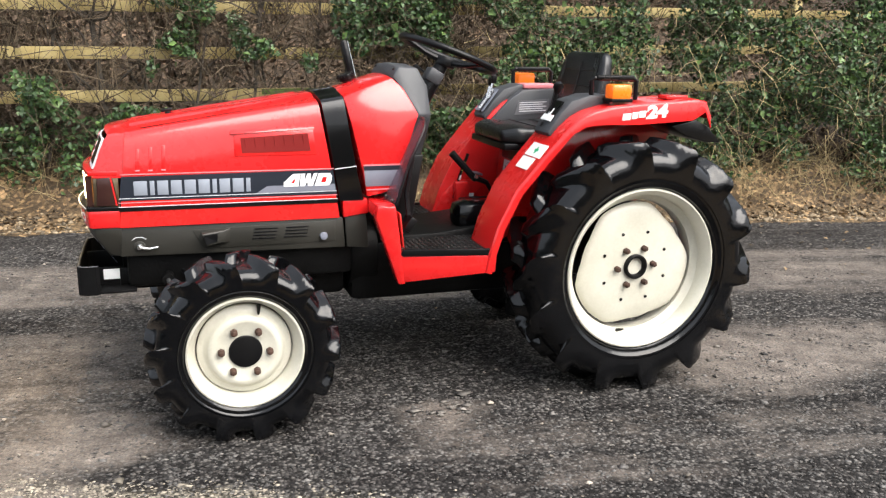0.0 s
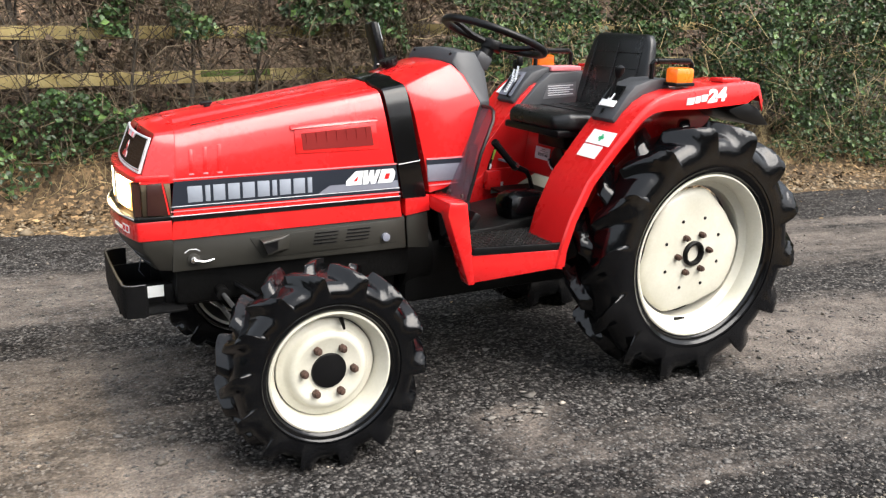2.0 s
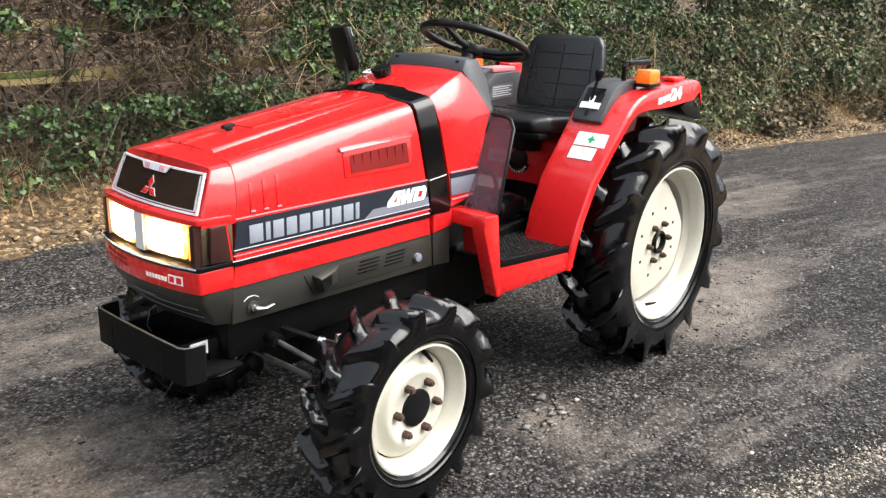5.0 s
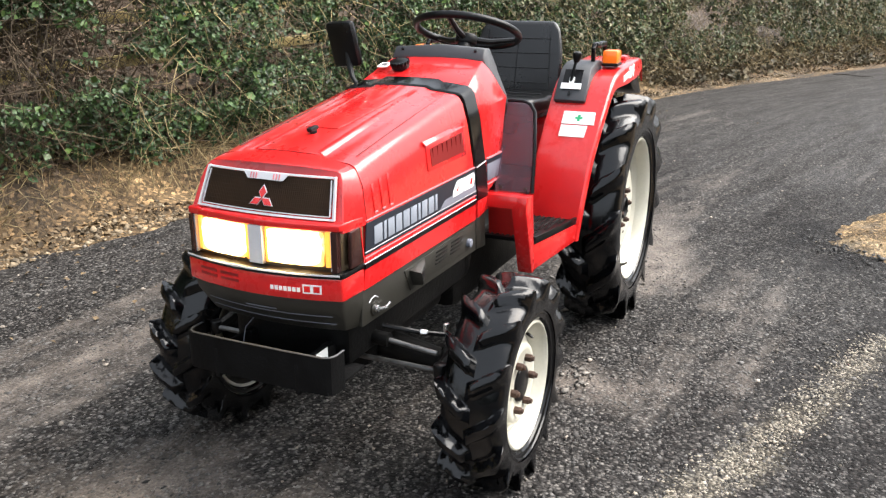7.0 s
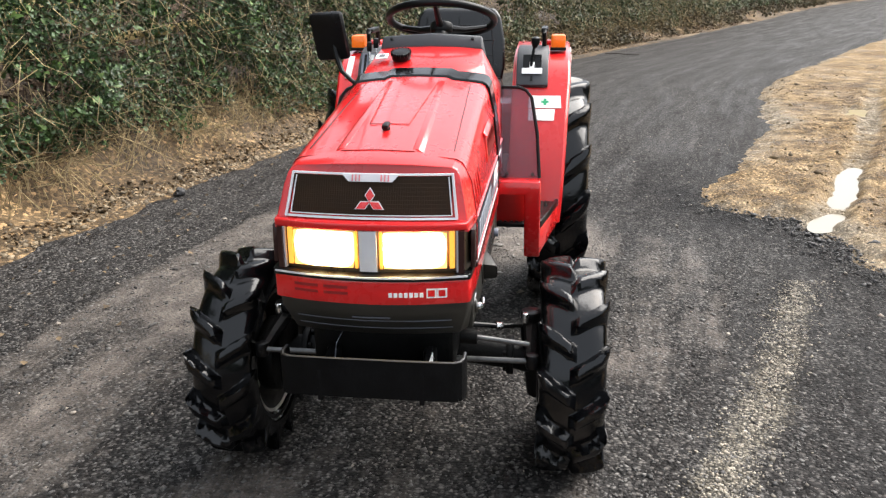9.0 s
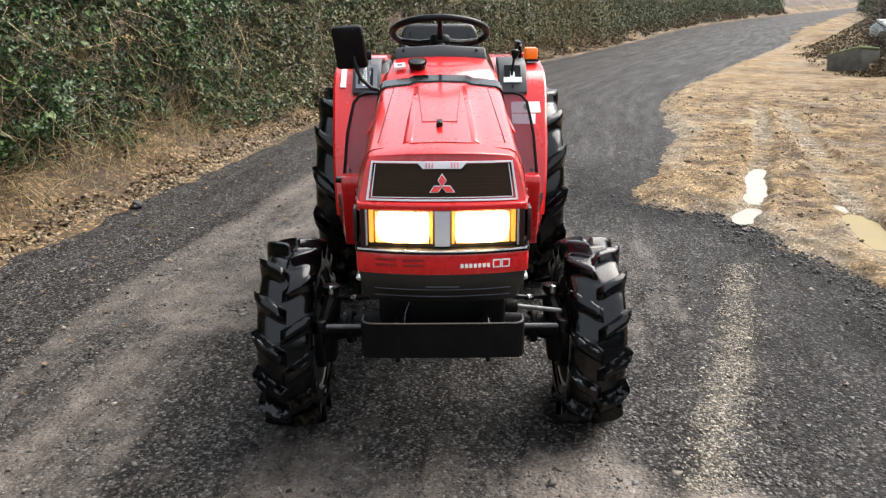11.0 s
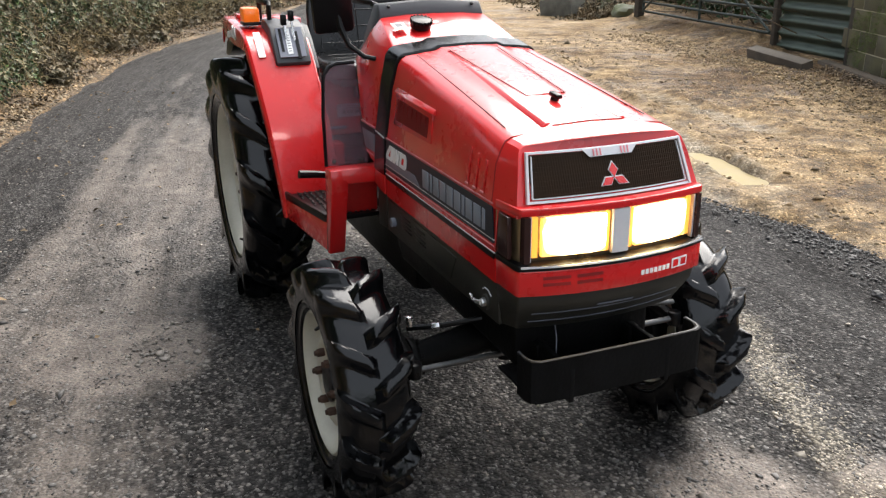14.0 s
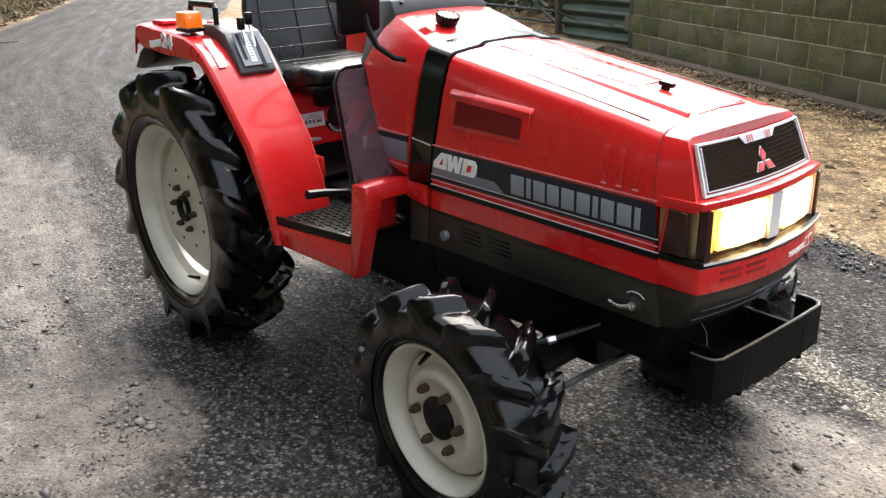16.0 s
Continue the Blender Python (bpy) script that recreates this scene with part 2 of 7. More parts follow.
    rv.inputs[3].default_value, rv.inputs[4].default_value = rough
    l.new(rsrc, rv.inputs[0])
    rough_out = rv.outputs[0]
    if attribute:
        at = n.new("ShaderNodeAttribute")
        at.attribute_name = attribute
        f = math_node("ADD", at.outputs["Fac"], math_node("MULTIPLY", math_node("SUBTRACT", noisy(3.5, 8, 0.7), 0.5), 1.5))
        fr = n.new("ShaderNodeMapRange")
        fr.inputs[1].default_value, fr.inputs[2].default_value = 0.35, 0.85
        l.new(f, fr.inputs[0])
        film = blend(chip * 0.7, link_ramp(n, l, noisy(9), second), chipcol, "MULTIPLY")
        colour = blend(math_node("MULTIPLY", fr.outputs[0], 0.85), colour, film)
    l.new(colour, b.inputs["Base Color"])
    l.new(rough_out, b.inputs["Roughness"])
    h = math_node("ADD", math_node("MULTIPLY", chips.outputs["Distance"], -0.4), math_node("MULTIPLY", grit.outputs["Distance"], -0.35))
    h = math_node("ADD", h, math_node("MULTIPLY", noisy(110 * scale, 3), 0.7))
    h = math_node("ADD", h, math_node("MULTIPLY", noisy(14 * scale), 0.2))
    bp = n.new("ShaderNodeBump")
    bp.inputs["Strength"].default_value, bp.inputs["Distance"].default_value = bump, 0.012
    if name == "trampled_mud":
        ca = n.new("ShaderNodeAttribute")
        ca.attribute_name = "coarse"
        l.new(math_node("MULTIPLY", ca.outputs["Fac"], bump), bp.inputs["Strength"])
    l.new(h, bp.inputs["Height"])
    l.new(bp.outputs[0], b.inputs["Normal"])
    return m


def asphalt_material():
    """Coarse chippings bedded in black binder; film brings a brown mud coat, strip bares paler stones."""
    m = bpy.data.materials.new("wet_asphalt")
    m.use_nodes = True
    n, l = m.node_tree.nodes, m.node_tree.links
    b = n["Principled BSDF"]
    co = n.new("ShaderNodeTexCoord")

    def put(t, i, v):
        if isinstance(v, (int, float)):
            t.inputs[i].default_value = v
        elif isinstance(v, tuple):
            t.inputs[i].default_value = (*v, 1)
        else:
            l.new(v, t.inputs[i])

    def noisy(s, d=6, r=0.6):
        t = n.new("ShaderNodeTexNoise")
        t.inputs["Scale"].default_value, t.inputs["Detail"].default_value, t.inputs["Roughness"].default_value = s, d, r
        l.new(co.outputs["Object"], t.inputs["Vector"])
        return t.outputs[0]

    def mth(op, a, c, e=None):
        t = n.new("ShaderNodeMath")
        t.operation = op
        put(t, 0, a)
        put(t, 1, c)
        if e is not None:
            put(t, 2, e)
        return t.outputs[0]

    def span(v, lo, hi, a=0.0, c=1.0):
        t = n.new("ShaderNodeMapRange")
        l.new(v, t.inputs[0])
        for i, x in ((1, lo), (2, hi), (3, a), (4, c)):
            t.inputs[i].default_value = x
        return t.outputs[0]

    def blend(f, a, c, mode="MIX"):
        t = n.new("ShaderNodeMix")
        t.data_type, t.blend_type = "RGBA", mode
        put(t, 0, f)
        put(t, 6, a)
        put(t, 7, c)
        return t.outputs[2]

    def fac(name):
        t = n.new("ShaderNodeAttribute")
        t.attribute_name = name
        return t.outputs["Fac"]

    warp = n.new("ShaderNodeTexNoise")
    warp.inputs["Scale"].default_value = 45
    l.new(co.outputs["Object"], warp.inputs["Vector"])
    wv = n.new("ShaderNodeVectorMath")
    wv.operation = "MULTIPLY_ADD"
    wv.inputs[1].default_value = (0.014, 0.014, 0.014)
    l.new(warp.outputs["Color"], wv.inputs[0])
    l.new(co.outputs["Object"], wv.inputs[2])
    chips, grit = n.new("ShaderNodeTexVoronoi"), n.new("ShaderNodeTexVoronoi")
    for t, s in ((chips, 70.0), (grit, 170.0)):
        t.inputs["Scale"].default_value = s
        l.new(wv.outputs[0], t.inputs["Vector"])
    sep = n.new("ShaderNodeSeparateColor")
    l.new(chips.outputs["Color"], sep.inputs[0])
    sep2 = n.new("ShaderNodeSeparateColor")
    l.new(grit.outputs["Color"], sep2.inputs[0])
    xyz, along = n.new("ShaderNodeSeparateXYZ"), n.new("ShaderNodeCombineXYZ")
    l.new(co.outputs["Object"], xyz.inputs[0])
    l.new(mth("MULTIPLY", xyz.outputs[0], 0.22), along.inputs[0])
    l.new(mth("MULTIPLY", fac("lane"), 1.5), along.inputs[1])

    def dragged(s, d=8, r=0.7):
        """Noise drawn out along the lane."""
        t = n.new("ShaderNodeTexNoise")
        t.inputs["Scale"].default_value, t.inputs["Detail"].default_value, t.inputs["Roughness"].default_value = s, d, r
        l.new(along.outputs[0], t.inputs["Vector"])
        return t.outputs[0]

    smear = mth("MULTIPLY_ADD", mth("SUBTRACT", dragged(3.6, 9, 0.72), 0.5), 1.6, mth("MULTIPLY", mth("SUBTRACT", noisy(5.5, 9, 0.75), 0.5), 1.1))
    film = span(mth("ADD", smear, fac("film")), 0.22, 0.85)
    strip = span(mth("MULTIPLY_ADD", mth("SUBTRACT", noisy(6, 6, 0.7), 0.5), 1.4, fac("strip")), 0.2, 0.9)
    stone = link_ramp(n, l, sep.outputs[0], [(0.0, (0.010, 0.0094, 0.0092)), (0.35, (0.032, 0.0295, 0.0285)), (0.66, (0.080, 0.0745, 0.071)), (0.86, (0.135, 0.126, 0.118)), (1.0, (0.21, 0.196, 0.182))])
    pale = link_ramp(n, l, sep.outputs[1], [(0.0, (0.04, 0.037, 0.032)), (0.4, (0.13, 0.116, 0.091)), (0.8, (0.24, 0.214, 0.167)), (1.0, (0.39, 0.355, 0.286))])
    colour = blend(strip, stone, pale)
    fresh = mth("MULTIPLY", mth("MULTIPLY", fac("fresh"), span(noisy(3, 5), 0.3, 0.55)), span(strip, 0, 1, 1.0, 0.25))
    colour = blend(fresh, colour, (0.30, 0.30, 0.32), "MULTIPLY")
    seat = span(chips.outputs["Distance"], 0.30, 0.66)
    colour = blend(mth("MULTIPLY", seat, 0.8), colour, (0.016, 0.0155, 0.015))
    # dark patches fade with distance, putting the far road's sheen into the colour
    colour = blend(mth("MULTIPLY", span(dragged(2.2, 8, 0.65), 0.45, 0.62), span(fac("coarse"), 0, 1, 0.35, 0.72)), colour, (0.50, 0.485, 0.485), "MULTIPLY")
    colour = blend(mth("MULTIPLY", span(noisy(7, 8, 0.7), 0.50, 0.62), span(fac("coarse"), 0, 1, 0.2, 0.7)), colour, (0.58, 0.56, 0.55), "MULTIPLY")
    coat = link_ramp(n, l, noisy(7, 7, 0.7), [(0.28, (0.070, 0.058, 0.050)), (0.5, (0.145, 0.122, 0.104)), (0.72, (0.25, 0.217, 0.19))])
    coat = blend(0.35, coat, link_ramp(n, l, sep2.outputs[0], [(0.0, (0.35, 0.35, 0.35)), (0.6, (0.9, 0.9, 0.9)), (1.0, (2.2, 2.1, 2.0))]), "MULTIPLY")
    cover = mth("MULTIPLY", film, span(chips.outputs["Distance"], 0.10, 0.5, 0.34, 0.84))
    colour = blend(cover, colour, coat)
    l.new(colour, b.inputs["Base Color"])
    rough = span(dragged(2.8, 5), 0.35, 0.65, 0.50, 0.80)
    l.new(mth("MULTIPLY_ADD", film, 0.12, rough), b.inputs["Roughness"])
    l.new(span(film, 0, 1, 0.07, 0.36), b.inputs["Specular IOR Level"])
    h = mth("MULTIPLY", chips.outputs["Distance"], -1.0)
    h = mth("MULTIPLY_ADD", grit.outputs["Distance"], -0.3, h)
    h = mth("MULTIPLY", h, span(film, 0, 1, 1.0, 0.75))
    h = mth("MULTIPLY_ADD", noisy(16), 0.12, h)
    bp = n.new("ShaderNodeBump")
    bp.inputs["Distance"].default_value = 0.008
    l.new(span(fac("coarse"), 0, 1, 0.25, 0.85), bp.inputs["Strength"])
    l.new(h, bp.inputs["Height"])
    l.new(bp.outputs[0], b.inputs["Normal"])
    return m


ASPHALT = asphalt_material()
MUD = earth_material("trampled_mud", [(0.34, (0.055, 0.038, 0.022)), (0.45, (0.155, 0.104, 0.053)), (0.54, (0.285, 0.198, 0.105)), (0.66, (0.42, 0.315, 0.18))], 0.8, (0.5, 0.9), 1.0,
                     "film", [(0.35, (0.11, 0.090, 0.064)), (0.65, (0.31, 0.27, 0.21))], 0.7, 0.12)
# second palette is a darker soil, for the shade beneath the hedge
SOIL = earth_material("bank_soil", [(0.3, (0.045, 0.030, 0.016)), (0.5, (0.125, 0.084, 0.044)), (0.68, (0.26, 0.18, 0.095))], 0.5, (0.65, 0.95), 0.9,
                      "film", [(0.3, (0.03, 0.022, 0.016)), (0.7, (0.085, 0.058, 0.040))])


def clear_material(name, colour, through_part, rough):
    m = bpy.data.materials.new(name)
    m.use_nodes = True
    n, l = m.node_tree.nodes, m.node_tree.links
    b = n["Principled BSDF"]
    b.inputs["Base Color"].default_value = (*colour, 1)
    b.inputs["Roughness"].default_value = rough
    tr, mx = n.new("ShaderNodeBsdfTransparent"), n.new("ShaderNodeMixShader")
    tr.inputs[0].default_value = (0.80, 0.72, 0.78, 1)
    mx.inputs[0].default_value = through_part
    l.new(b.outputs[0], mx.inputs[1])
    l.new(tr.outputs[0], mx.inputs[2])
    l.new(mx.outputs[0], n["Material Output"].inputs[0])
    return m


SMOKE = clear_material("smoked_perspex", (0.17, 0.105, 0.125), 0.62, 0.2)
WATER = bpy.data.materials.new("muddy_puddle_water")
WATER.use_nodes = True
wb = WATER.node_tree.nodes["Principled BSDF"]
wb.inputs["Base Color"].default_value = (0.30, 0.27, 0.21, 1)
wb.inputs["Roughness"].default_value = 0.04
wb.inputs["IOR"].default_value = 1.33
wb.inputs["Coat Weight"].default_value, wb.inputs["Coat Roughness"].default_value = 0.25, 0.04
SILT = mat("silty_puddle_water", (0.21, 0.160, 0.060), 0.35, vary=0.2, scale=5, rvary=0.15, spec=0.14, bump=0.05, bscale=30)

# ---------------------------------------------------------------- shape helpers
def part(name, bm, material, parent=None, label="", angle=38, shift=None):
    """Links a bmesh as one mesh object under a thing or a part."""
    bmesh.ops.recalc_face_normals(bm, faces=bm.faces[:])
    me = bpy.data.meshes.new(name)
    bm.to_mesh(me)
    bm.free()
    me.polygons.foreach_set("use_smooth", [True] * len(me.polygons))
    me.set_sharp_from_angle(angle=radians(angle))
    for m in material if isinstance(material, (list, tuple)) else [material]:
        me.materials.append(m)
    ob = new(name, me)
    if parent is not None:
        ob.parent = parent
    if shift is not None:
        ob.location = shift
    if label:
        tagged(ob, label)
    return ob


def raw(name, verts, faces, material, parent=None, smooth=False):
    me = bpy.data.meshes.new(name)
    me.from_pydata(verts, [], faces)
    if smooth:
        me.polygons.foreach_set("use_smooth", [True] * len(me.polygons))
    for m in material if isinstance(material, (list, tuple)) else [material]:
        me.materials.append(m)
    ob = new(name, me)
    if parent is not None:
        ob.parent = parent
    return ob


def soften(bm, width, seg=2, angle=30):
    if width > 0:
        es = [e for e in bm.edges if len(e.link_faces) == 2 and e.calc_face_angle(0) > radians(angle)]
        bmesh.ops.bevel(bm, geom=es, offset=width, segments=seg, affect="EDGES", profile=0.5, clamp_overlap=True)
    return bm


def box(c, s, bev=0.004, turn=None, bm=None):
    b = bmesh.new()
    bmesh.ops.create_cube(b, size=1)
    bmesh.ops.scale(b, vec=s, verts=b.verts[:])
    soften(b, bev)
    if turn:
        b.transform(Euler([radians(a) for a in turn]).to_matrix().to_4x4())
    bmesh.ops.translate(b, vec=c, verts=b.verts[:])
    return join(bm, b)


def join(bm, b):
    if bm is None:
        return b
    me = bpy.data.meshes.new("tmp")
    b.to_mesh(me)
    b.free()
    bm.from_mesh(me)
    bpy.data.meshes.remove(me)
    return bm


def prism(pts, a, c, bev=0.004, bm=None, flat="y", seg=2):
    """A polygon (two coordinates) pushed from a to c along the axis flat."""
    b = bmesh.new()
    put = {"y": lambda p, d: (p[0], d, p[1]), "x": lambda p, d: (d, p[0], p[1]), "z": lambda p, d: (p[0], p[1], d)}[flat]
    lo = [b.verts.new(put(p, a)) for p in pts]
    hi = [b.verts.new(put(p, c)) for p in pts]
    b.faces.new(lo)
    b.faces.new(hi[::-1])
    for i in range(len(pts)):
        j = (i + 1) % len(pts)
        b.faces.new((lo[i], hi[i], hi[j], lo[j]))
    bmesh.ops.recalc_face_normals(b, faces=b.faces[:])
    soften(b, bev, seg)
    return join(bm, b)


def loft(rings, closed=True, caps=True, bm=None, bev=0.0):
    b = bmesh.new()
    vs = [[b.verts.new(p) for p in r] for r in rings]
    n = len(rings[0])
    for r, q in zip(vs, vs[1:]):
        for i in range(n if closed else n - 1):
            j = (i + 1) % n
            b.faces.new((r[i], r[j], q[j], q[i]))
    if caps and closed:
        b.faces.new(vs[0][::-1])
        b.faces.new(vs[-1])
    bmesh.ops.recalc_face_normals(b, faces=b.faces[:])
    soften(b, bev)
    return join(bm, b)


def sweep(pts, r, n=8, bm=None, loop=False, caps=True):
    """A round bar along points; r may be one radius or one for each point."""
    pts = [Vector(p) for p in pts]
    rs = r if isinstance(r, (list, tuple)) else [r] * len(pts)
    rings, up = [], None
    for i, p in enumerate(pts):
        a = pts[i - 1] if (i or loop) else p
        c = pts[(i + 1) % len(pts)] if (i < len(pts) - 1 or loop) else p
        d = (c - a).normalized()
        if up is None:
            up = d.orthogonal().normalized()
        up = (up - d * up.dot(d)).normalized()
        side = d.cross(up)
        rings.append([p + rs[i] * (math.cos(k * math.tau / n) * up + math.sin(k * math.tau / n) * side) for k in range(n)])
    if loop:
        rings.append(rings[0])
    b = loft(rings, True, caps and not loop)
    if loop:
        bmesh.ops.remove_doubles(b, verts=b.verts[:], dist=1e-5)
    return join(bm, b)


def lathe(profile, centre, seg=48, bm=None, close=False):
    """Turns (radius, across) points about the y axis through centre."""
    cx, cy, cz = centre
    rings = []
    for r, d in profile:
        rings.append([(cx + r * math.sin(k * math.tau / seg), cy + d, cz + r * math.cos(k * math.tau / seg)) for k in range(seg)])
    b = loft(rings, True, False)
    if close:
        b.verts.ensure_lookup_table()
        for base in (0, (len(profile) - 1) * seg):
            b.faces.new([b.verts[base + k] for k in range(seg)])
    return join(bm, b)


def drum(c, axis, r, length, seg=20, bev=0.002, bm=None):
    """A short round bar centred at c."""
    b = bmesh.new()
    bmesh.ops.create_cone(b, cap_ends=True, segments=seg, radius1=r, radius2=r, depth=length)
    soften(b, bev, 2, 50)
    b.transform(Vector((0, 0, 1)).rotation_difference(Vector(axis)).to_matrix().to_4x4())
    bmesh.ops.translate(b, vec=c, verts=b.verts[:])
    return join(bm, b)


def quad_patch(corners, thick, bm=None, bev=0.0):
    """A thin plate on four corners, raised along its normal."""
    p = [Vector(c) for c in corners]
    nrm = (p[1] - p[0]).cross(p[3] - p[0]).normalized()
    return loft([p, [q + nrm * thick for q in p]], True, True, bm, bev)


def words(text, size, m, material, parent, name, shear=0.0, depth=0.0008, label="", width=None):
    cu = bpy.data.curves.new("tmp", "FONT")
    cu.body, cu.size, cu.shear, cu.extrude, cu.offset = text, size, shear, depth, 0.05 * size
    ob = bpy.data.objects.new("tmp", cu)
    scene.collection.objects.link(ob)
    bpy.context.view_layer.update()
    me = bpy.data.meshes.new_from_object(ob.evaluated_get(bpy.context.evaluated_depsgraph_get()))
    bpy.data.objects.remove(ob)
    bpy.data.curves.remove(cu)
    if width:
        xs = [v.co.x for v in me.vertices]
        me.transform(Matrix.Diagonal((width / (max(xs) - min(xs)), 1, 1, 1)))
    me.transform(m)
    me.name = name
    me.materials.clear()
    me.materials.append(material)
    o = new(name, me)
    o.parent = parent
    if label:
        tagged(o, label)
    return o

# ---------------------------------------------------------------- ground and surroundings
def catmull(pts, step=0.25):
    pts = [np.array(p, float) for p in pts]
    ext = [2 * pts[0] - pts[1], *pts, 2 * pts[-1] - pts[-2]]
    out = []
    for a, b, c, d in zip(ext, ext[1:], ext[2:], ext[3:]):
        k = max(2, int(np.linalg.norm(c - b) / step))
        for i in range(k):
            t = i / k
            out.append(0.5 * (2 * b + (c - a) * t + (2 * a - 5 * b + 4 * c - d) * t * t + (3 * b - a - 3 * c + d) * t ** 3))
    out.append(pts[-1])
    return np.array(out)


def array_mesh(name, verts, faces, material, parent=None, smooth=False):
    """A mesh straight from arrays: verts (n, 3), faces (m, k)."""
    me = bpy.data.meshes.new(name)
    m, k = faces.shape
    me.vertices.add(len(verts))
    me.vertices.foreach_set("co", np.ascontiguousarray(verts, np.float32).ravel())
    me.loops.add(m * k)
    me.loops.foreach_set("vertex_index", np.ascontiguousarray(faces, np.int32).ravel())
    me.polygons.add(m)
    me.polygons.foreach_set("loop_start", np.arange(0, m * k, k, dtype=np.int32))
    if smooth:
        me.polygons.foreach_set("use_smooth", np.ones(m, bool))
    me.update(calc_edges=True)
    me.validate()
    me.materials.append(material)
    ob = new(name, me)
    if parent is not None:
        ob.parent = parent
    return ob


def value_noise(x, y, seed, octaves=3):
    """Smooth noise on arrays, about -1 to 1."""
    total, amp = np.zeros_like(x), 1.0
    for o in range(octaves):
        r = np.random.RandomState(seed + o)
        table = r.uniform(-1, 1, (256, 256))
        xi, yi = np.floor(x).astype(int), np.floor(y).astype(int)
        fx, fy = x - xi, y - yi
        fx, fy = fx * fx * (3 - 2 * fx), fy * fy * (3 - 2 * fy)
        g = lambda i, j: table[(xi + i) % 256, (yi + j) % 256]
        total += amp * ((g(0, 0) * (1 - fx) + g(1, 0) * fx) * (1 - fy) + (g(0, 1) * (1 - fx) + g(1, 1) * fx) * fy)
        x, y, amp = x * 2.03 + 7.1, y * 2.03 + 3.7, amp * 0.5
    return total / 1.75


def attribute(ob, name, values):
    a = ob.data.attributes.new(name, "FLOAT", "POINT")
    a.data.foreach_set("value", np.ascontiguousarray(values, np.float32))


def grid_faces(nx, ny):
    i, j = np.meshgrid(np.arange(nx - 1), np.arange(ny - 1), indexing="ij")
    a = (i * ny + j).ravel()
    return np.stack([a, a + ny, a + ny + 1, a + 1], 1)


EDGE = catmull([(-40, 13), (-14, 8.7), (-6, 7.2), (-1.2, 6.42), (1.5, 6.14), (4.6, 5.55), (7.9, 4.86), (11.3, 3.9), (16.5, 1.4), (23.8, -2.2), (39, -9.3), (60, -22), (120, -62)])
edge_along = np.concatenate([[0], np.cumsum(np.linalg.norm(np.diff(EDGE, axis=0), axis=1))])
tang = np.gradient(EDGE, axis=0)
tang /= np.linalg.norm(tang, axis=1)[:, None]
EDGE_N = np.stack([-tang[:, 1], tang[:, 0]], 1)
S_OF_X = lambda x: np.interp(x, EDGE[:, 0], edge_along)


def on_edge(s, d):
    """Plan places at s along the verge and d inland of the road's edge."""
    s, d = np.broadcast_arrays(np.asarray(s, float), np.asarray(d, float))
    p = np.stack([np.interp(s, edge_along, EDGE[:, k]) + d * np.interp(s, edge_along, EDGE_N[:, k]) for k in (0, 1)], -1)
    return p


def edge_y(x):
    return np.interp(x, EDGE[:, 0], EDGE[:, 1])


PROFILE_D = [-0.3, 0.0, 0.25, 0.42, 0.56, 0.8, 1.2, 2.0, 3.5, 6, 12, 30]
PROFILE_Z = [-0.03, 0.012, 0.05, 0.13, 0.29, 0.40, 0.52, 0.85, 1.75, 3.0, 4.2, 6.0]


def bank_z(s, d):
    wob = value_noise(s * 1.1, d * 0.7, 11) * 0.14 + value_noise(s * 5, d * 2, 12) * 0.05
    z = np.interp(d + wob, PROFILE_D, PROFILE_Z)
    return z + np.clip(d, 0, 0.5) * 0.09 * value_noise(s * 3.1, d * 3.1, 21) + np.clip(d, 0, 0.3) * 0.07 * value_noise(s * 9, d * 9, 23)


MUD_EDGE = catmull([(60, -27), (31.5, -11.6), (18.9, -4.7), (14.9, -2.5), (11.2, -0.56), (9.1, 0.26), (6.2, 0.9), (4.2, 1.64), (3.45, 1.88), (3.1, 1.45), (2.6, 1.24), (2.0, 1.12),
                    (1.4, 1.0), (0.65, 1.1), (0.1, 1.2), (-0.45, 0.85), (-0.75, 0.1), (-0.9, -1.2), (-1.2, -4)], 0.2)
MUD_POLY = np.vstack([MUD_EDGE, [(-2, -40), (60, -60)]])


def poly_distance(px, py, poly):
    """Signed distance to a closed outline, positive inside."""
    best, inside = np.full(px.shape, 1e9), np.zeros(px.shape, bool)
    q = np.roll(poly, -1, axis=0)
    for (ax, ay), (bx, by) in zip(poly, q):
        dx, dy = bx - ax, by - ay
        t = np.clip(((px - ax) * dx + (py - ay) * dy) / (dx * dx + dy * dy + 1e-12), 0, 1)
        best = np.minimum(best, (px - ax - t * dx) ** 2 + (py - ay - t * dy) ** 2)
        if ay != by:
            inside ^= ((ay > py) != (by > py)) & (px < dx * (py - ay) / dy + ax)
    return np.sqrt(best) * np.where(inside, 1, -1)


# the road: one sheet to the horizon, finer round the tractor
gx = np.concatenate([[-400, -150, -60, -25, -12, -8, -6], np.arange(-5, 9, 0.06), np.arange(9, 30, 0.3), np.arange(30, 66, 1.0), [70, 90, 150, 400]])
gy = np.concatenate([[-400, -150, -90, -60], np.arange(-50, -20, 1.0), np.arange(-20, -3, 0.25), np.arange(-3, 7.6, 0.06), [8, 9, 11, 15, 25, 60, 150, 400]])
GX, GY = np.meshgrid(gx, gy, indexing="ij")
near = np.exp(-np.maximum(0, np.hypot(GX - 1.5, GY - 3) - 4) / 0.7)
gz = near * (0.010 * value_noise(GX * 0.9, GY * 0.9, 3) + 0.004 * value_noise(GX * 5, GY * 5, 5) + 0.0035 * value_noise(GX * 12, GY * 12, 7)) - 0.004
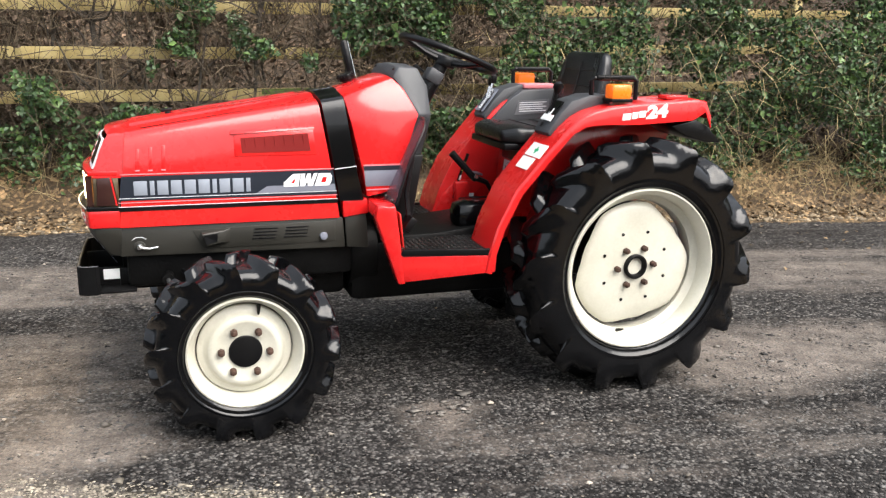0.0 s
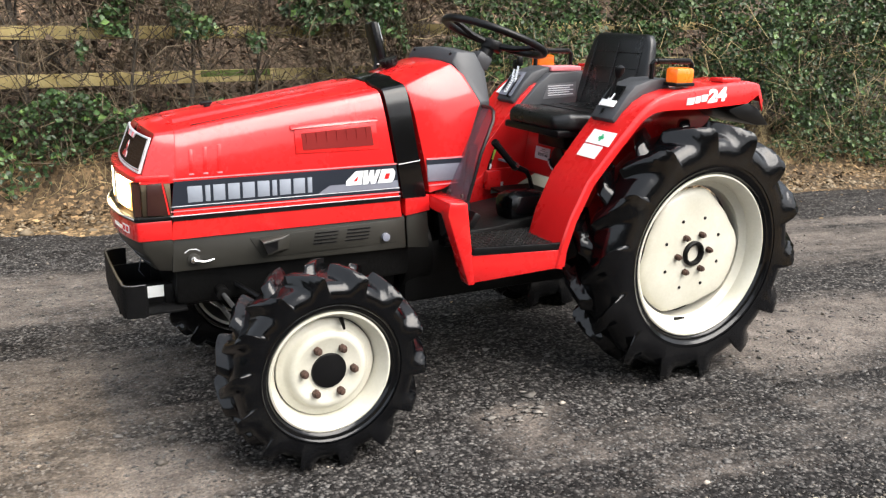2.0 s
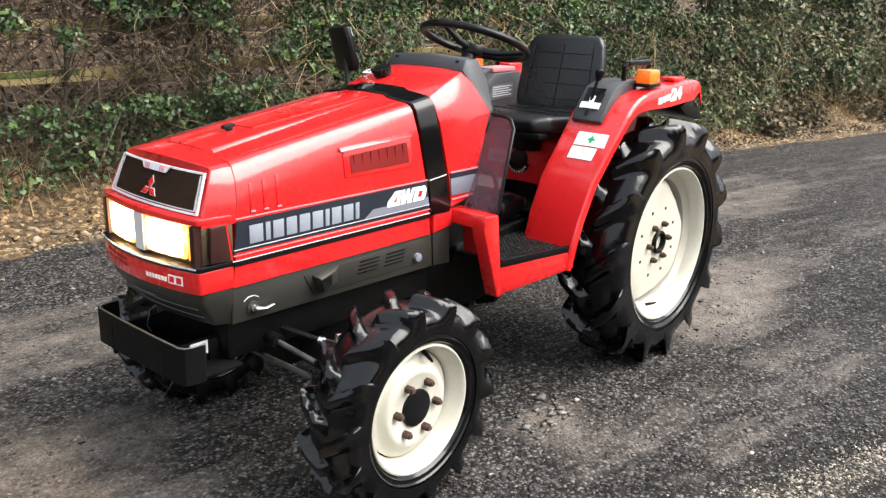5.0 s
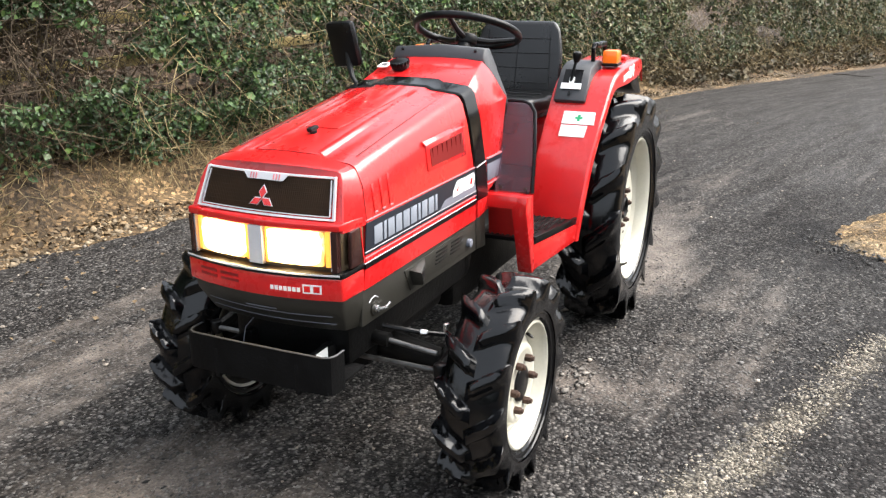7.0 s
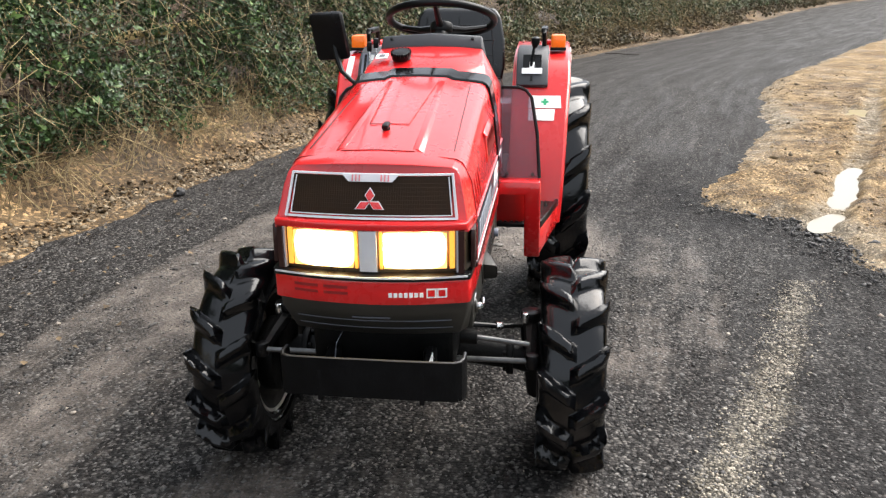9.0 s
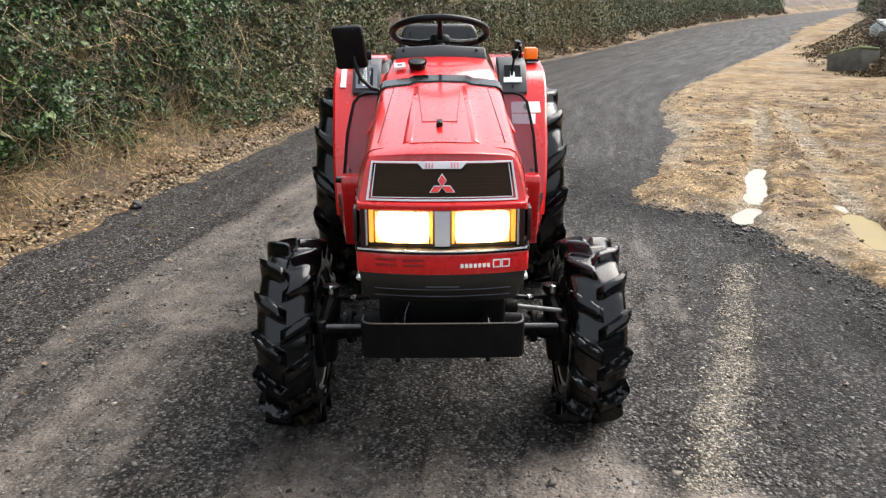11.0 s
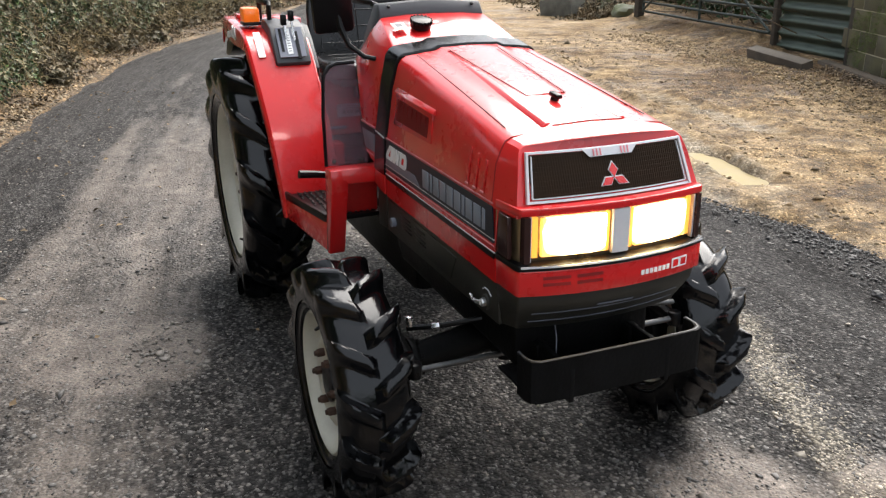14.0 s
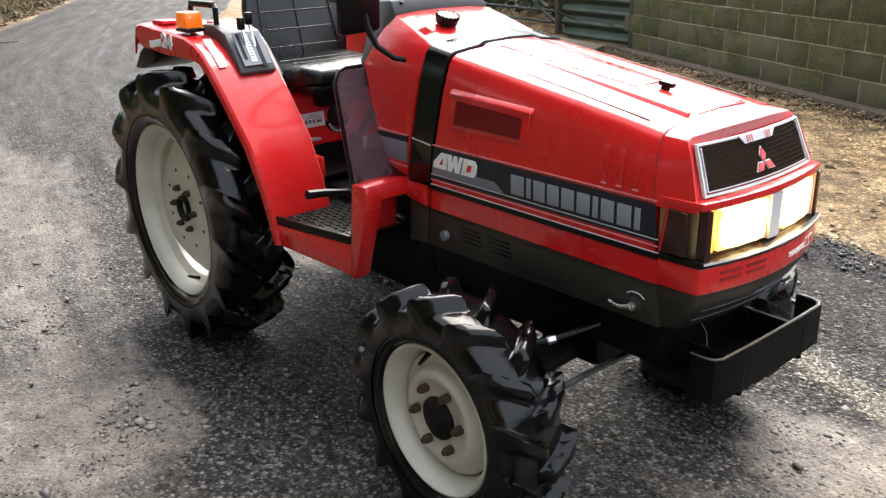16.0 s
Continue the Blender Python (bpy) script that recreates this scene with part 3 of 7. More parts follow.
lane = edge_y(GX) - GY
bands = lambda c, w: np.exp(-((lane - c) / w) ** 2)
filmy = 0.55 * bands(1.08 + 0.05 * value_noise(GX * 0.5, GY * 0.1, 9), 0.14) + 0.62 * bands(1.5, 0.42) + 0.35 * bands(2.75, 0.38) + 0.22 * bands(3.75, 0.40)
filmy -= 0.45 * bands(0.45, 0.32)
for sx, sy, sr, sa in ((1.28, 4.42, 0.20, 1.1), (-0.30, 2.98, 0.24, 1.2), (-0.42, 2.50, 0.13, 1.2), (-0.62, 2.62, 0.10, 1.0), (0.96, 2.85, 0.16, 0.9), (2.45, 2.90, 0.42, 0.9), (1.45, 4.66, 0.45, 0.6), (-0.6, 5.16, 0.5, 0.3), (4.9, 3.6, 0.9, 0.4), (0.2, 3.2, 0.5, 0.3), (-1.1, 4.7, 0.7, 0.3), (2.0, 2.4, 0.7, 0.35), (1.2, 2.35, 0.5, 0.2), (0.9, 2.64, 0.35, 0.2), (-0.9, 3.3, 0.6, 0.6), (-0.8, 2.6, 0.45, 0.5), (3.3, 3.6, 0.8, 0.35), (3.9, 4.3, 0.6, 0.35), (3.0, 2.8, 0.6, 0.35), (2.6, 4.4, 0.6, 0.35), (-0.4, 3.75, 0.45, 0.55)):
    filmy += sa * np.exp(-((GX - sx) ** 2 + (GY - sy) ** 2) / sr ** 2)
filmy += 0.30 * value_noise(GX * 0.7, GY * 0.7, 29) + 0.42 * value_noise(lane * 2.6, GX * 0.35, 28) + np.where(lane > 9, 0.5, 0) - 0.25
filmy -= 0.6 * np.clip((GX - 5) / 5, 0, 1)
road_to_mud = -poly_distance(GX, GY, MUD_POLY)
wob = 0.10 * value_noise(GX * 1.5, GY * 1.5, 39)
strip = 0.90 * np.exp(-((GY - (2.42 - 0.39 * GX) + wob) / 0.095) ** 4) * np.clip((2.4 - GX) / 0.8, 0, 1)
strip += 0.5 * np.exp(-((GY - (2.47 - 0.3 * GX) + 0.75 + wob) / 0.15) ** 2) * np.clip((1.5 - GX) / 0.6, 0, 1) + 0.15 * value_noise(GX * 1.1, GY * 1.1, 37) - 0.05
fresh = np.exp(-(np.maximum(0, road_to_mud - 0.15 + 0.15 * value_noise(GX * 2, GY * 2, 38)) / 0.45) ** 2) * np.clip((5.5 - GX) / 1.5, 0.3, 1)
strip -= 0.6 * fresh
fresh = np.maximum(fresh, 0.62 * np.clip((lane - 4.0) / 0.3, 0, 1) * np.clip((3.5 - GX) / 1.0, 0, 1) * np.clip((6.5 - lane) / 0.5, 0, 1))
filmy -= 0.8 * fresh
ground = tagged(array_mesh("ground", np.stack([GX.ravel(), GY.ravel(), gz.ravel()], 1), grid_faces(len(gx), len(gy)), ASPHALT, smooth=True),
                "wet dark asphalt lane with pale muddy tyre tracks", "road", kind="structure")
attribute(ground, "film", filmy.ravel())
attribute(ground, "lane", lane.ravel())
attribute(ground, "strip", strip.ravel())
attribute(ground, "fresh", fresh.ravel())
attribute(ground, "coarse", np.exp(-np.maximum(0, np.hypot(GX - 1, GY - 3.4) - 4) / 1.5).ravel())

# the mud apron
mx = np.concatenate([np.arange(-2.5, 1.2, 0.06), np.arange(1.2, 7.5, 0.026), np.arange(7.5, 12, 0.06), np.arange(12, 24, 0.2), np.arange(24, 60, 0.5)])
my = np.concatenate([np.arange(-40, -8, 0.4), np.arange(-8, -3, 0.08), np.arange(-3, 2.4, 0.028)])
MX, MY = np.meshgrid(mx, my, indexing="ij")
msd = poly_distance(MX, MY, MUD_POLY) + 0.12 * value_noise(MX * 2.2, MY * 2.2, 41) + 0.07 * value_noise(MX * 8, MY * 8, 43)
PUDDLES = [(4.00, 0.82, 0.66, 0.085, -22), (3.02, 1.24, 0.24, 0.065, -32), (2.58, 0.605, 0.46, 0.125, -8), (3.22, 0.54, 0.13, 0.06, -8), (7.45, -0.34, 0.30, 0.10, -20)]
RUTS = [((2.6, 1.42), (6.0, 0.03), 0.13), ((6.0, 0.03), (9.5, -1.2), 0.12), ((2.2, 0.72), (4.26, 0.10), 0.13), ((4.26, 0.10), (8.6, -1.2), 0.14), ((5.3, -0.6), (3.0, -0.45), 0.2)]
inner = np.clip(msd * 3, 0, 1)
near_m = np.exp(-np.maximum(0, MX - 6.5) / 0.8) * np.exp(-np.maximum(0, -3 - MY) / 1.0)
lump = 1 - np.abs(value_noise(MX * 4.2, MY * 4.2, 47))
mz = np.clip(msd * 0.35, -0.06, 0.045) + inner * near_m * (0.030 * value_noise(MX * 1.6, MY * 1.6, 45) + 0.022 * (lump - 0.6) + 0.010 * value_noise(MX * 11, MY * 11, 49) + 0.004 * value_noise(MX * 22, MY * 22, 50))
wet = np.zeros_like(MX)
for (ax_, ay_), (bx_, by_), w_ in RUTS:
    L_ = math.hypot(bx_ - ax_, by_ - ay_)
    tx, ty = (bx_ - ax_) / L_, (by_ - ay_) / L_
    u, v = (MX - ax_) * tx + (MY - ay_) * ty, -(MX - ax_) * ty + (MY - ay_) * tx
    v = v + 0.03 * value_noise(u * 1.3, v * 0, 55)
    k = np.exp(-(v / w_) ** 4) * np.clip((u + 0.2) / 0.3, 0, 1) * np.clip((L_ + 0.2 - u) / 0.3, 0, 1) * inner
    lugs = 0.008 * np.sign(np.sin((u + 0.45 * np.abs(v)) * math.tau / 0.15)) * np.exp(-(v / (w_ * 0.8)) ** 6)
    mz = mz * (1 - 0.75 * k) + k * (0.018 + lugs) + 0.022 * np.exp(-((np.abs(v) - w_ * 1.25) / 0.05) ** 2) * inner * np.clip(u / 0.3, 0, 1) * np.clip((L_ - u) / 0.3, 0, 1)
    wet = np.maximum(wet, 0.95 * k)
basin = np.zeros_like(MX)
for px, py, a, b, turn in PUDDLES:
    c, s = math.cos(radians(turn)), math.sin(radians(turn))
    u, v = (MX - px) * c + (MY - py) * s, -(MX - px) * s + (MY - py) * c
    dip = np.exp(-((u / (a * 1.02)) ** 4 + ((v + 0.05 * value_noise(MX * 3, MY * 3, 53)) / (b * (1.0 + 0.35 * value_noise(MX * 5, MY * 5, 54)))) ** 4))
    rim_ = np.exp(-((u / (a * 1.25)) ** 4 + (v / (b * 2.0)) ** 4))
    mz = mz + rim_ * np.maximum(0, 0.024 - mz)
    basin = np.maximum(basin, dip)
    wet = np.maximum(wet, np.exp(-((u / (a * 1.6)) ** 2 + (v / (b * 2.2)) ** 2)))
mz = mz * (1 - basin) - 0.035 * basin
rise = np.clip((-0.27 * MX - 0.9 - MY) / 1.3, 0, 1) * np.clip((MX - 6.5) / 0.9, 0, 1)
mz += 0.20 * rise ** 2 + 0.07 * rise * value_noise(MX * 5, MY * 5, 57)
mfaces = grid_faces(len(mx), len(my))
mfaces = mfaces[(msd.ravel()[mfaces] > -0.15).any(1)]
mud = tagged(array_mesh("ground_mud", np.stack([MX.ravel(), MY.ravel(), mz.ravel()], 1), mfaces, MUD, smooth=True),
             "churned ochre mud and gravel with tyre ruts beside the lane", "mud", kind="structure")
attribute(mud, "film", (wet * 0.9 + 0.40 * value_noise(MX * 0.8, MY * 0.8, 51) - 0.15 + 0.75 * np.exp(-(msd / 0.32) ** 2)).ravel())
wall_gap = np.abs(-(MX - 5.55) * -0.421 + (MY + 3.78) * -0.907)
PEBBLY = np.clip(0.68 + 0.75 * value_noise(MX * 0.9, MY * 0.9, 61) + 0.35 * np.clip((3.2 - MX) / 1.5, 0, 1), 0.08, 1) * (1 - 0.85 * np.clip(wet, 0, 1))
attribute(mud, "pebbly", PEBBLY.ravel())
attribute(mud, "damp", (0.22 + 0.75 * value_noise(MX * 1.15, MY * 1.15, 63) + 0.75 * np.exp(-(wall_gap / 2.1) ** 2) * (MX < 6.2) + 0.3 * rise - 0.5 * np.exp(-(msd / 0.3) ** 2) - 0.5 * np.clip(wet, 0, 1)).ravel())
attribute(mud, "coarse", np.exp(-np.maximum(0, np.hypot(MX - 2, MY - 1) - 8) / 4).ravel())
for px, py, a, b, turn in PUDDLES:
    ring = [(math.cos(t) * a * 1.08, math.sin(t) * b * 1.5) for t in np.linspace(0, math.tau, 40, endpoint=False)]
    c, s = math.cos(radians(turn)), math.sin(radians(turn))
    bm = bmesh.new()
    bm.faces.new([bm.verts.new((px + u * c - v * s, py + u * s + v * c, 0.012)) for u, v in ring])
    tagged(part("puddle", bm, WATER if 2.8 < px < 7 else SILT), "shallow puddle of muddy water", "puddle", kind="structure")

# the bank along the hedge side
bs = np.concatenate([np.arange(S_OF_X(-14), S_OF_X(9), 0.07), np.arange(S_OF_X(9), edge_along[-1], 0.5)])
bd = np.concatenate([np.arange(-0.3, 1.3, 0.06), [1.4, 1.6, 1.8, 2.0, 2.4, 2.8, 3.5, 4.5, 6, 9, 14, 30]])
BS, BD = np.meshgrid(bs, bd, indexing="ij")
bp = on_edge(BS, BD)
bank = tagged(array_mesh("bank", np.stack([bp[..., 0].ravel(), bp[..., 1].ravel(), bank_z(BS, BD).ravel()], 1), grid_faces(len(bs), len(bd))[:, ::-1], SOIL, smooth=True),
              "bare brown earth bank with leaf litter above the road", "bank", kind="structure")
# shade under and behind the hedge, painted as darker soil further inland
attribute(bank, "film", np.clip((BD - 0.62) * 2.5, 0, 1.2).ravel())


# ---- foliage
def leaf_cloud(name, p, size, material, out=None, up=0.5, seed=1):
    """Folded four-point leaves at the places p."""
    r = np.random.RandomState(seed)
    n = len(p)
    nrm = r.normal(size=(n, 3)) * 0.75
    nrm[:, 2] += up
    if out is not None:
        nrm += out
    nrm /= np.linalg.norm(nrm, axis=1)[:, None]
    t = np.cross(nrm, r.normal(size=(n, 3)))
    t /= np.linalg.norm(t, axis=1)[:, None]
    b = np.cross(nrm, t)
    sz = (size * r.uniform(0.6, 1.35, n))[:, None]
    w = r.uniform(0.32, 0.5, n)[:, None] * sz
    v = np.stack([p - t * sz * 0.5, p + b * w + nrm * sz * 0.16 - t * sz * 0.08, p + t * sz * 0.55 - nrm * sz * 0.1, p - b * w + nrm * sz * 0.16 - t * sz * 0.08], 1)
    base = np.arange(n)[:, None] * 4
    f = np.concatenate([base + np.array([0, 1, 2]), base + np.array([0, 2, 3])])
    return array_mesh(name, v.reshape(-1, 3), f, material)


def stick_cloud(name, p, dirs, length, radius, material, seed=1, bend=0.25):
    """Thin three-sided bent sticks."""
    r = np.random.RandomState(seed)
    n = len(p)
    dirs = dirs / np.linalg.norm(dirs, axis=1)[:, None]
    a = np.cross(dirs, r.normal(size=(n, 3)))
    a /= np.linalg.norm(a, axis=1)[:, None]
    c = np.cross(dirs, a)
    L = (length * r.uniform(0.4, 1.4, n))[:, None]
    R = (radius * r.uniform(0.6, 1.4, n))[:, None]
    rings = []
    for q, k in ((0, 1.0), (0.5, 0.75), (1, 0.35)):
        mid = p + dirs * L * q + a * L * bend * (q * q) * r.uniform(-1, 1, (n, 1))
        for ang in (0, 2.094, 4.189):
            rings.append(mid + R * k * (math.cos(ang) * a + math.sin(ang) * c))
    v = np.stack(rings, 1)
    f = []
    base = np.arange(n)[:, None] * 9
    for lvl in (0, 3):
        for k in range(3):
            f.append(base + np.array([lvl + k, lvl + (k + 1) % 3, lvl + 3 + (k + 1) % 3, lvl + 3 + k]))
    return array_mesh(name, v.reshape(-1, 3), np.concatenate(f), material)


PEEPS = [(5.08, 1.70, 0.42, 0.08), (3.20, 1.66, 0.28, 0.08), (4.72, 1.32, 0.12, 0.07), (4.33, 1.01, 0.16, 0.06)]


def hedge_places(n, x0, x1, top, r, thin=True):
    """Places through an uneven hedge: bulging face, gaps, thinner where the fence shows."""
    s = r.uniform(S_OF_X(x0), S_OF_X(x1), n)
    h = r.uniform(0, 1, n) ** 0.9
    face = 0.44 + 0.22 * value_noise(s * 0.8, h * 3, 61) + 0.14 * value_noise(s * 3, h * 8, 63)
    depth = np.abs(r.normal(0, 1, n)) * 0.20
    d = face + depth
    z0 = bank_z(s, d) - 0.02 + 0.07 * (1 + value_noise(s * 2.3, s * 0, 65))
    z = z0 + h * (top - z0)
    x = np.interp(s, edge_along, EDGE[:, 0])
    keep = value_noise(s * 1.7, z * 2.1, 67) + 0.5 * value_noise(s * 6, z * 6, 69) > -0.42
    if thin:
        bare = np.clip((2.3 - x) / 1.2, 0, 1)
        patch = value_noise(s * 1.9 + 5, z * 1.3, 71)
        keep &= ~((bare > 0.3) & (patch < 0.06 + 0.26 * bare) & (z > 0.75 + 0.2 * value_noise(s * 3, z * 0, 73)))
        peep = np.clip((5.2 - x) / 0.4, 0, 1) * np.clip((x - 2.0) / 0.3, 0, 1)
        keep &= ~((peep > 0.5) & (z > 1.05) & (value_noise(s * 1.5 + 9, z * 1.6, 74) < -0.12))
        for xw, zw, hw_, hh in PEEPS:
            keep &= ~((np.abs(x - xw) < hw_) & (np.abs(z - zw) < hh) & (r.uniform(0, 1, n) < 0.88))
        keep &= ~((bare > 0.3) & (z < 0.75) & (r.uniform(0, 1, n) < 0.45))
    s, d, z = s[keep], d[keep], z[keep]
    p = on_edge(s, d)
    nv = np.stack([np.interp(s, edge_along, EDGE_N[:, k]) for k in (0, 1)], 1)
    return np.column_stack([p, z]), np.column_stack([-nv, np.zeros(len(s))])


rr = np.random.RandomState(4)
p, o = hedge_places(190000, -4, 10.5, 2.5, rr)
tagged(leaf_cloud("hedge_ivy", p, 0.035, IVY, o * 0.8, 0.55, 5), "dense dark green ivy hedge with uneven gaps", "hedge", kind="stuff")
p, o = hedge_places(16000, -4, 12, 2.5, rr)
tagged(leaf_cloud("hedge_bramble", p, 0.055, IVYPALE, o * 0.8, 0.8, 6), "paler green bramble leaves through the hedge", "bramble", kind="stuff")
# far hedge takes the lightened leaf, its light painted in
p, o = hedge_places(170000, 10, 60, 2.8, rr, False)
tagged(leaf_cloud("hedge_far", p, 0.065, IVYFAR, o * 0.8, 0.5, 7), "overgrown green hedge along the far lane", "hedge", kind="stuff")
p, o = hedge_places(8500, -4, 14, 2.4, rr, False)
dr = rr.normal(size=(len(p), 3)) * 0.8 + np.array([0.2, -0.1, 0.15])
tagged(stick_cloud("hedge_twigs", p, dr, 0.42, 0.0035, TWIG, 8), "bare brown twigs tangled through the hedge", "twigs", kind="stuff")
# straw and sage weeds, their colour lifted too for the far light
p, o = hedge_places(60000, 7, 50, 2.6, rr, False)
tagged(leaf_cloud("hedge_weeds", p + o * 0.06, 0.055, mat("dull_sage_leaf", (0.130, 0.145, 0.070), 0.6, vary=0.4, scale=4, tint=(0.21, 0.19, 0.105), island=0.5), o * 0.8, 0.6, 49), "dull sage and straw coloured weeds over the far hedge", "weeds", kind="stuff")
n = 5200
s, d = rr.uniform(S_OF_X(-4), S_OF_X(20), n), rr.uniform(0.42, 0.95, n)
q = on_edge(s, d)
p = np.column_stack([q, bank_z(s, d)])
dr = rr.normal(size=(n, 3)) * 0.6 + np.array([0, -0.35, 0.55])
tagged(stick_cloud("dry_grass", p, dr, 0.26, 0.0026, STRAW, 9, 0.7), "dry straw-coloured grass stems on the bank", "dead grass", kind="stuff")
n = 7600
s, d = rr.uniform(S_OF_X(-4), S_OF_X(26), n), np.abs(rr.normal(0.15, 0.14, n))
kk = value_noise(s * 1.6, d * 3, 75) > -0.25
s, d = s[kk], d[kk]
q = on_edge(s, d)
p = np.column_stack([q, bank_z(s, d) + 0.008])
tagged(leaf_cloud("leaf_litter", p, 0.036, DEADLEAF, None, 1.0, 10), "fallen tan leaves along the road edge", "leaf litter", kind="stuff")
n = 26000
s, d = S_OF_X(8.5) + rr.uniform(0, 1, n) ** 1.4 * (S_OF_X(60) - S_OF_X(8.5)), rr.uniform(0.06, 0.65, n)
kk = value_noise(s * 1.1, d * 3, 79) + 2.2 * (d - 0.2) > 0
s, d = s[kk], d[kk]
q = on_edge(s, d)
p = np.column_stack([q, bank_z(s, d) + 0.02 + 0.22 * rr.uniform(0, 1, len(s)) * np.clip(d * 3, 0, 1)])
tagged(leaf_cloud("verge_growth", p, 0.065, mat("dull_verge_leaf", (0.075, 0.075, 0.036), 0.7, vary=0.5, scale=3, tint=(0.20, 0.150, 0.085), island=0.6), None, 0.7, 47), "low dull green and brown growth on the far verge", "undergrowth", kind="stuff")
n = 9000
s, d, h = rr.uniform(S_OF_X(-4), S_OF_X(2.6), n), rr.uniform(0.55, 1.35, n), rr.uniform(0, 1, n)
q = on_edge(s, d)
p = np.column_stack([q, bank_z(s, d) + h * 1.5])
kk = value_noise(s * 2.2, h * 3.3, 77) + 0.6 * value_noise(s * 7, h * 9, 78) > -0.05
p = p[kk]
tagged(leaf_cloud("dead_bramble", p, 0.045, mat("withered_leaf", (0.085, 0.058, 0.040), 0.8, vary=0.4, scale=3, island=0.6), None, 0.3, 24), "withered brown bramble leaves in front of the fence", "bramble", kind="stuff")
k2 = rr.randint(0, len(p), 5200)
tagged(stick_cloud("bare_stems", p[k2], rr.normal(size=(5200, 3)) * 0.55 + np.array([0, 0, 0.7]), 0.5, 0.004, TWIG, 25, 0.5), "bare dark bramble stems in front of the fence", "stems", kind="stuff")
n = 4200
s, d, h = rr.uniform(S_OF_X(2.2), S_OF_X(24), n), rr.uniform(0.30, 0.60, n), rr.uniform(0, 1, n) ** 1.6
q = on_edge(s, d)
p = np.column_stack([q, bank_z(s, d) + 0.05 + h * 1.3])
tagged(stick_cloud("hanging_grass", p, rr.normal(size=(n, 3)) * 0.45 + np.array([0, -0.15, -0.5]), 0.34, 0.0028, STRAW, 26, 0.5), "pale dead stems hanging over the hedge", "dead grass", kind="stuff")
n = 7000
s, d = rr.uniform(S_OF_X(-4), S_OF_X(6), n), rr.uniform(0.7, 4.0, n)
q = on_edge(s, d)
p = np.column_stack([q, bank_z(s, d) + 0.01])
tagged(leaf_cloud("woodland_litter", p, 0.07, mat("brown_leaf", (0.13, 0.085, 0.055), 0.85, vary=0.4, scale=3, island=0.6), None, 1.4, 12), "brown fallen leaves on the slope behind the fence", "leaf litter", kind="stuff")


def stones(name, p, size, material, seed, flat=0.6):
    """Small eight-sided stones."""
    r = np.random.RandomState(seed)
    n = len(p)
    octa = np.array([(1, 0, 0), (-1, 0, 0), (0, 1, 0), (0, -1, 0), (0, 0, 1), (0, 0, -1)], float)
    sz = size * np.exp(r.normal(0, 0.45, n))
    v = octa[None] * r.uniform(0.6, 1.3, (n, 6, 1)) + r.normal(0, 0.2, (n, 6, 3))
    ang = r.uniform(0, math.tau, n)
    c, s_ = np.cos(ang)[:, None], np.sin(ang)[:, None]
    x, y = v[..., 0] * c - v[..., 1] * s_, v[..., 0] * s_ + v[..., 1] * c
    v = np.stack([x, y * 0.8, v[..., 2] * flat], -1) * sz[:, None, None] + p[:, None, :]
    f = np.array([(0, 2, 4), (2, 1, 4), (1, 3, 4), (3, 0, 4), (2, 0, 5), (1, 2, 5), (3, 1, 5), (0, 3, 5)])
    faces = (np.arange(n)[:, None, None] * 6 + f[None]).reshape(-1, 3)
    return array_mesh(name, v.reshape(-1, 3), faces, material)


def ground_at(values, x, y):
    return values[np.clip(np.searchsorted(gx, x), 0, len(gx) - 1), np.clip(np.searchsorted(gy, y), 0, len(gy) - 1)]


n = 95000
x, y = rr.uniform(-1.8, 4.0, n), rr.uniform(1.2, 5.9, n)
keep = rr.uniform(0, 1, n) > np.clip(ground_at(filmy, x, y) * 0.35 + 0.7 * ground_at(fresh, x, y) + 0.15 + np.clip((x - 2.3) / 1.7, 0, 1) + 0.35 * value_noise(x * 2, y * 2, 83), 0.1, 0.97)
x, y = x[keep], y[keep]
tagged(stones("road_chippings", np.column_stack([x, y, ground_at(gz, x, y) - 0.0002]), 0.0052, CHIP, 13, 0.32), "grey chippings bedded in the asphalt", "gravel", kind="stuff")
n = 30000
s, d = rr.uniform(S_OF_X(-1.4), S_OF_X(5.0), n), -rr.uniform(0.2, 4.4, n)
kk = value_noise(s * 3.2, d * 3.2, 87) + 0.6 * value_noise(s * 9, d * 9, 88) > 0.12
q = on_edge(s[kk], d[kk])
tagged(stones("road_crumbs", np.column_stack([q, ground_at(gz, q[:, 0], q[:, 1]) + 0.0004]), 0.0048, mat("dark_crumb", (0.040, 0.036, 0.034), 0.7, vary=0.4, scale=30, island=0.8), 48, 0.4), "dark crumbs of asphalt and mud on the lane", "grit", kind="stuff")
n = 9000
t = rr.uniform(0, 1, n)
x = -1.6 + 3.6 * t
y = 2.42 - 0.39 * x + rr.normal(0, 0.060, n)
tagged(stones("strip_gravel", np.column_stack([x, y, ground_at(gz, x, y)]), 0.0048, mat("bare_pale_chipping", (0.24, 0.21, 0.165), 0.6, vary=0.3, scale=30, island=0.65), 36, 0.35), "pale loose gravel in a worn strip of the road", "gravel", kind="stuff")
fl = []
for cx_, cy_, cr_, k_ in ((1.28, 4.42, 0.16, 70), (1.05, 4.25, 0.10, 25), (0.96, 2.85, 0.13, 40), (2.3, 3.0, 0.25, 40), (2.2, 5.0, 0.6, 10), (1.0, 5.1, 0.5, 8)):
    fl.append(np.column_stack([rr.normal(cx_, cr_ * 0.7, k_), rr.normal(cy_, cr_ * 0.7, k_), np.full(k_, 0.0005)]))
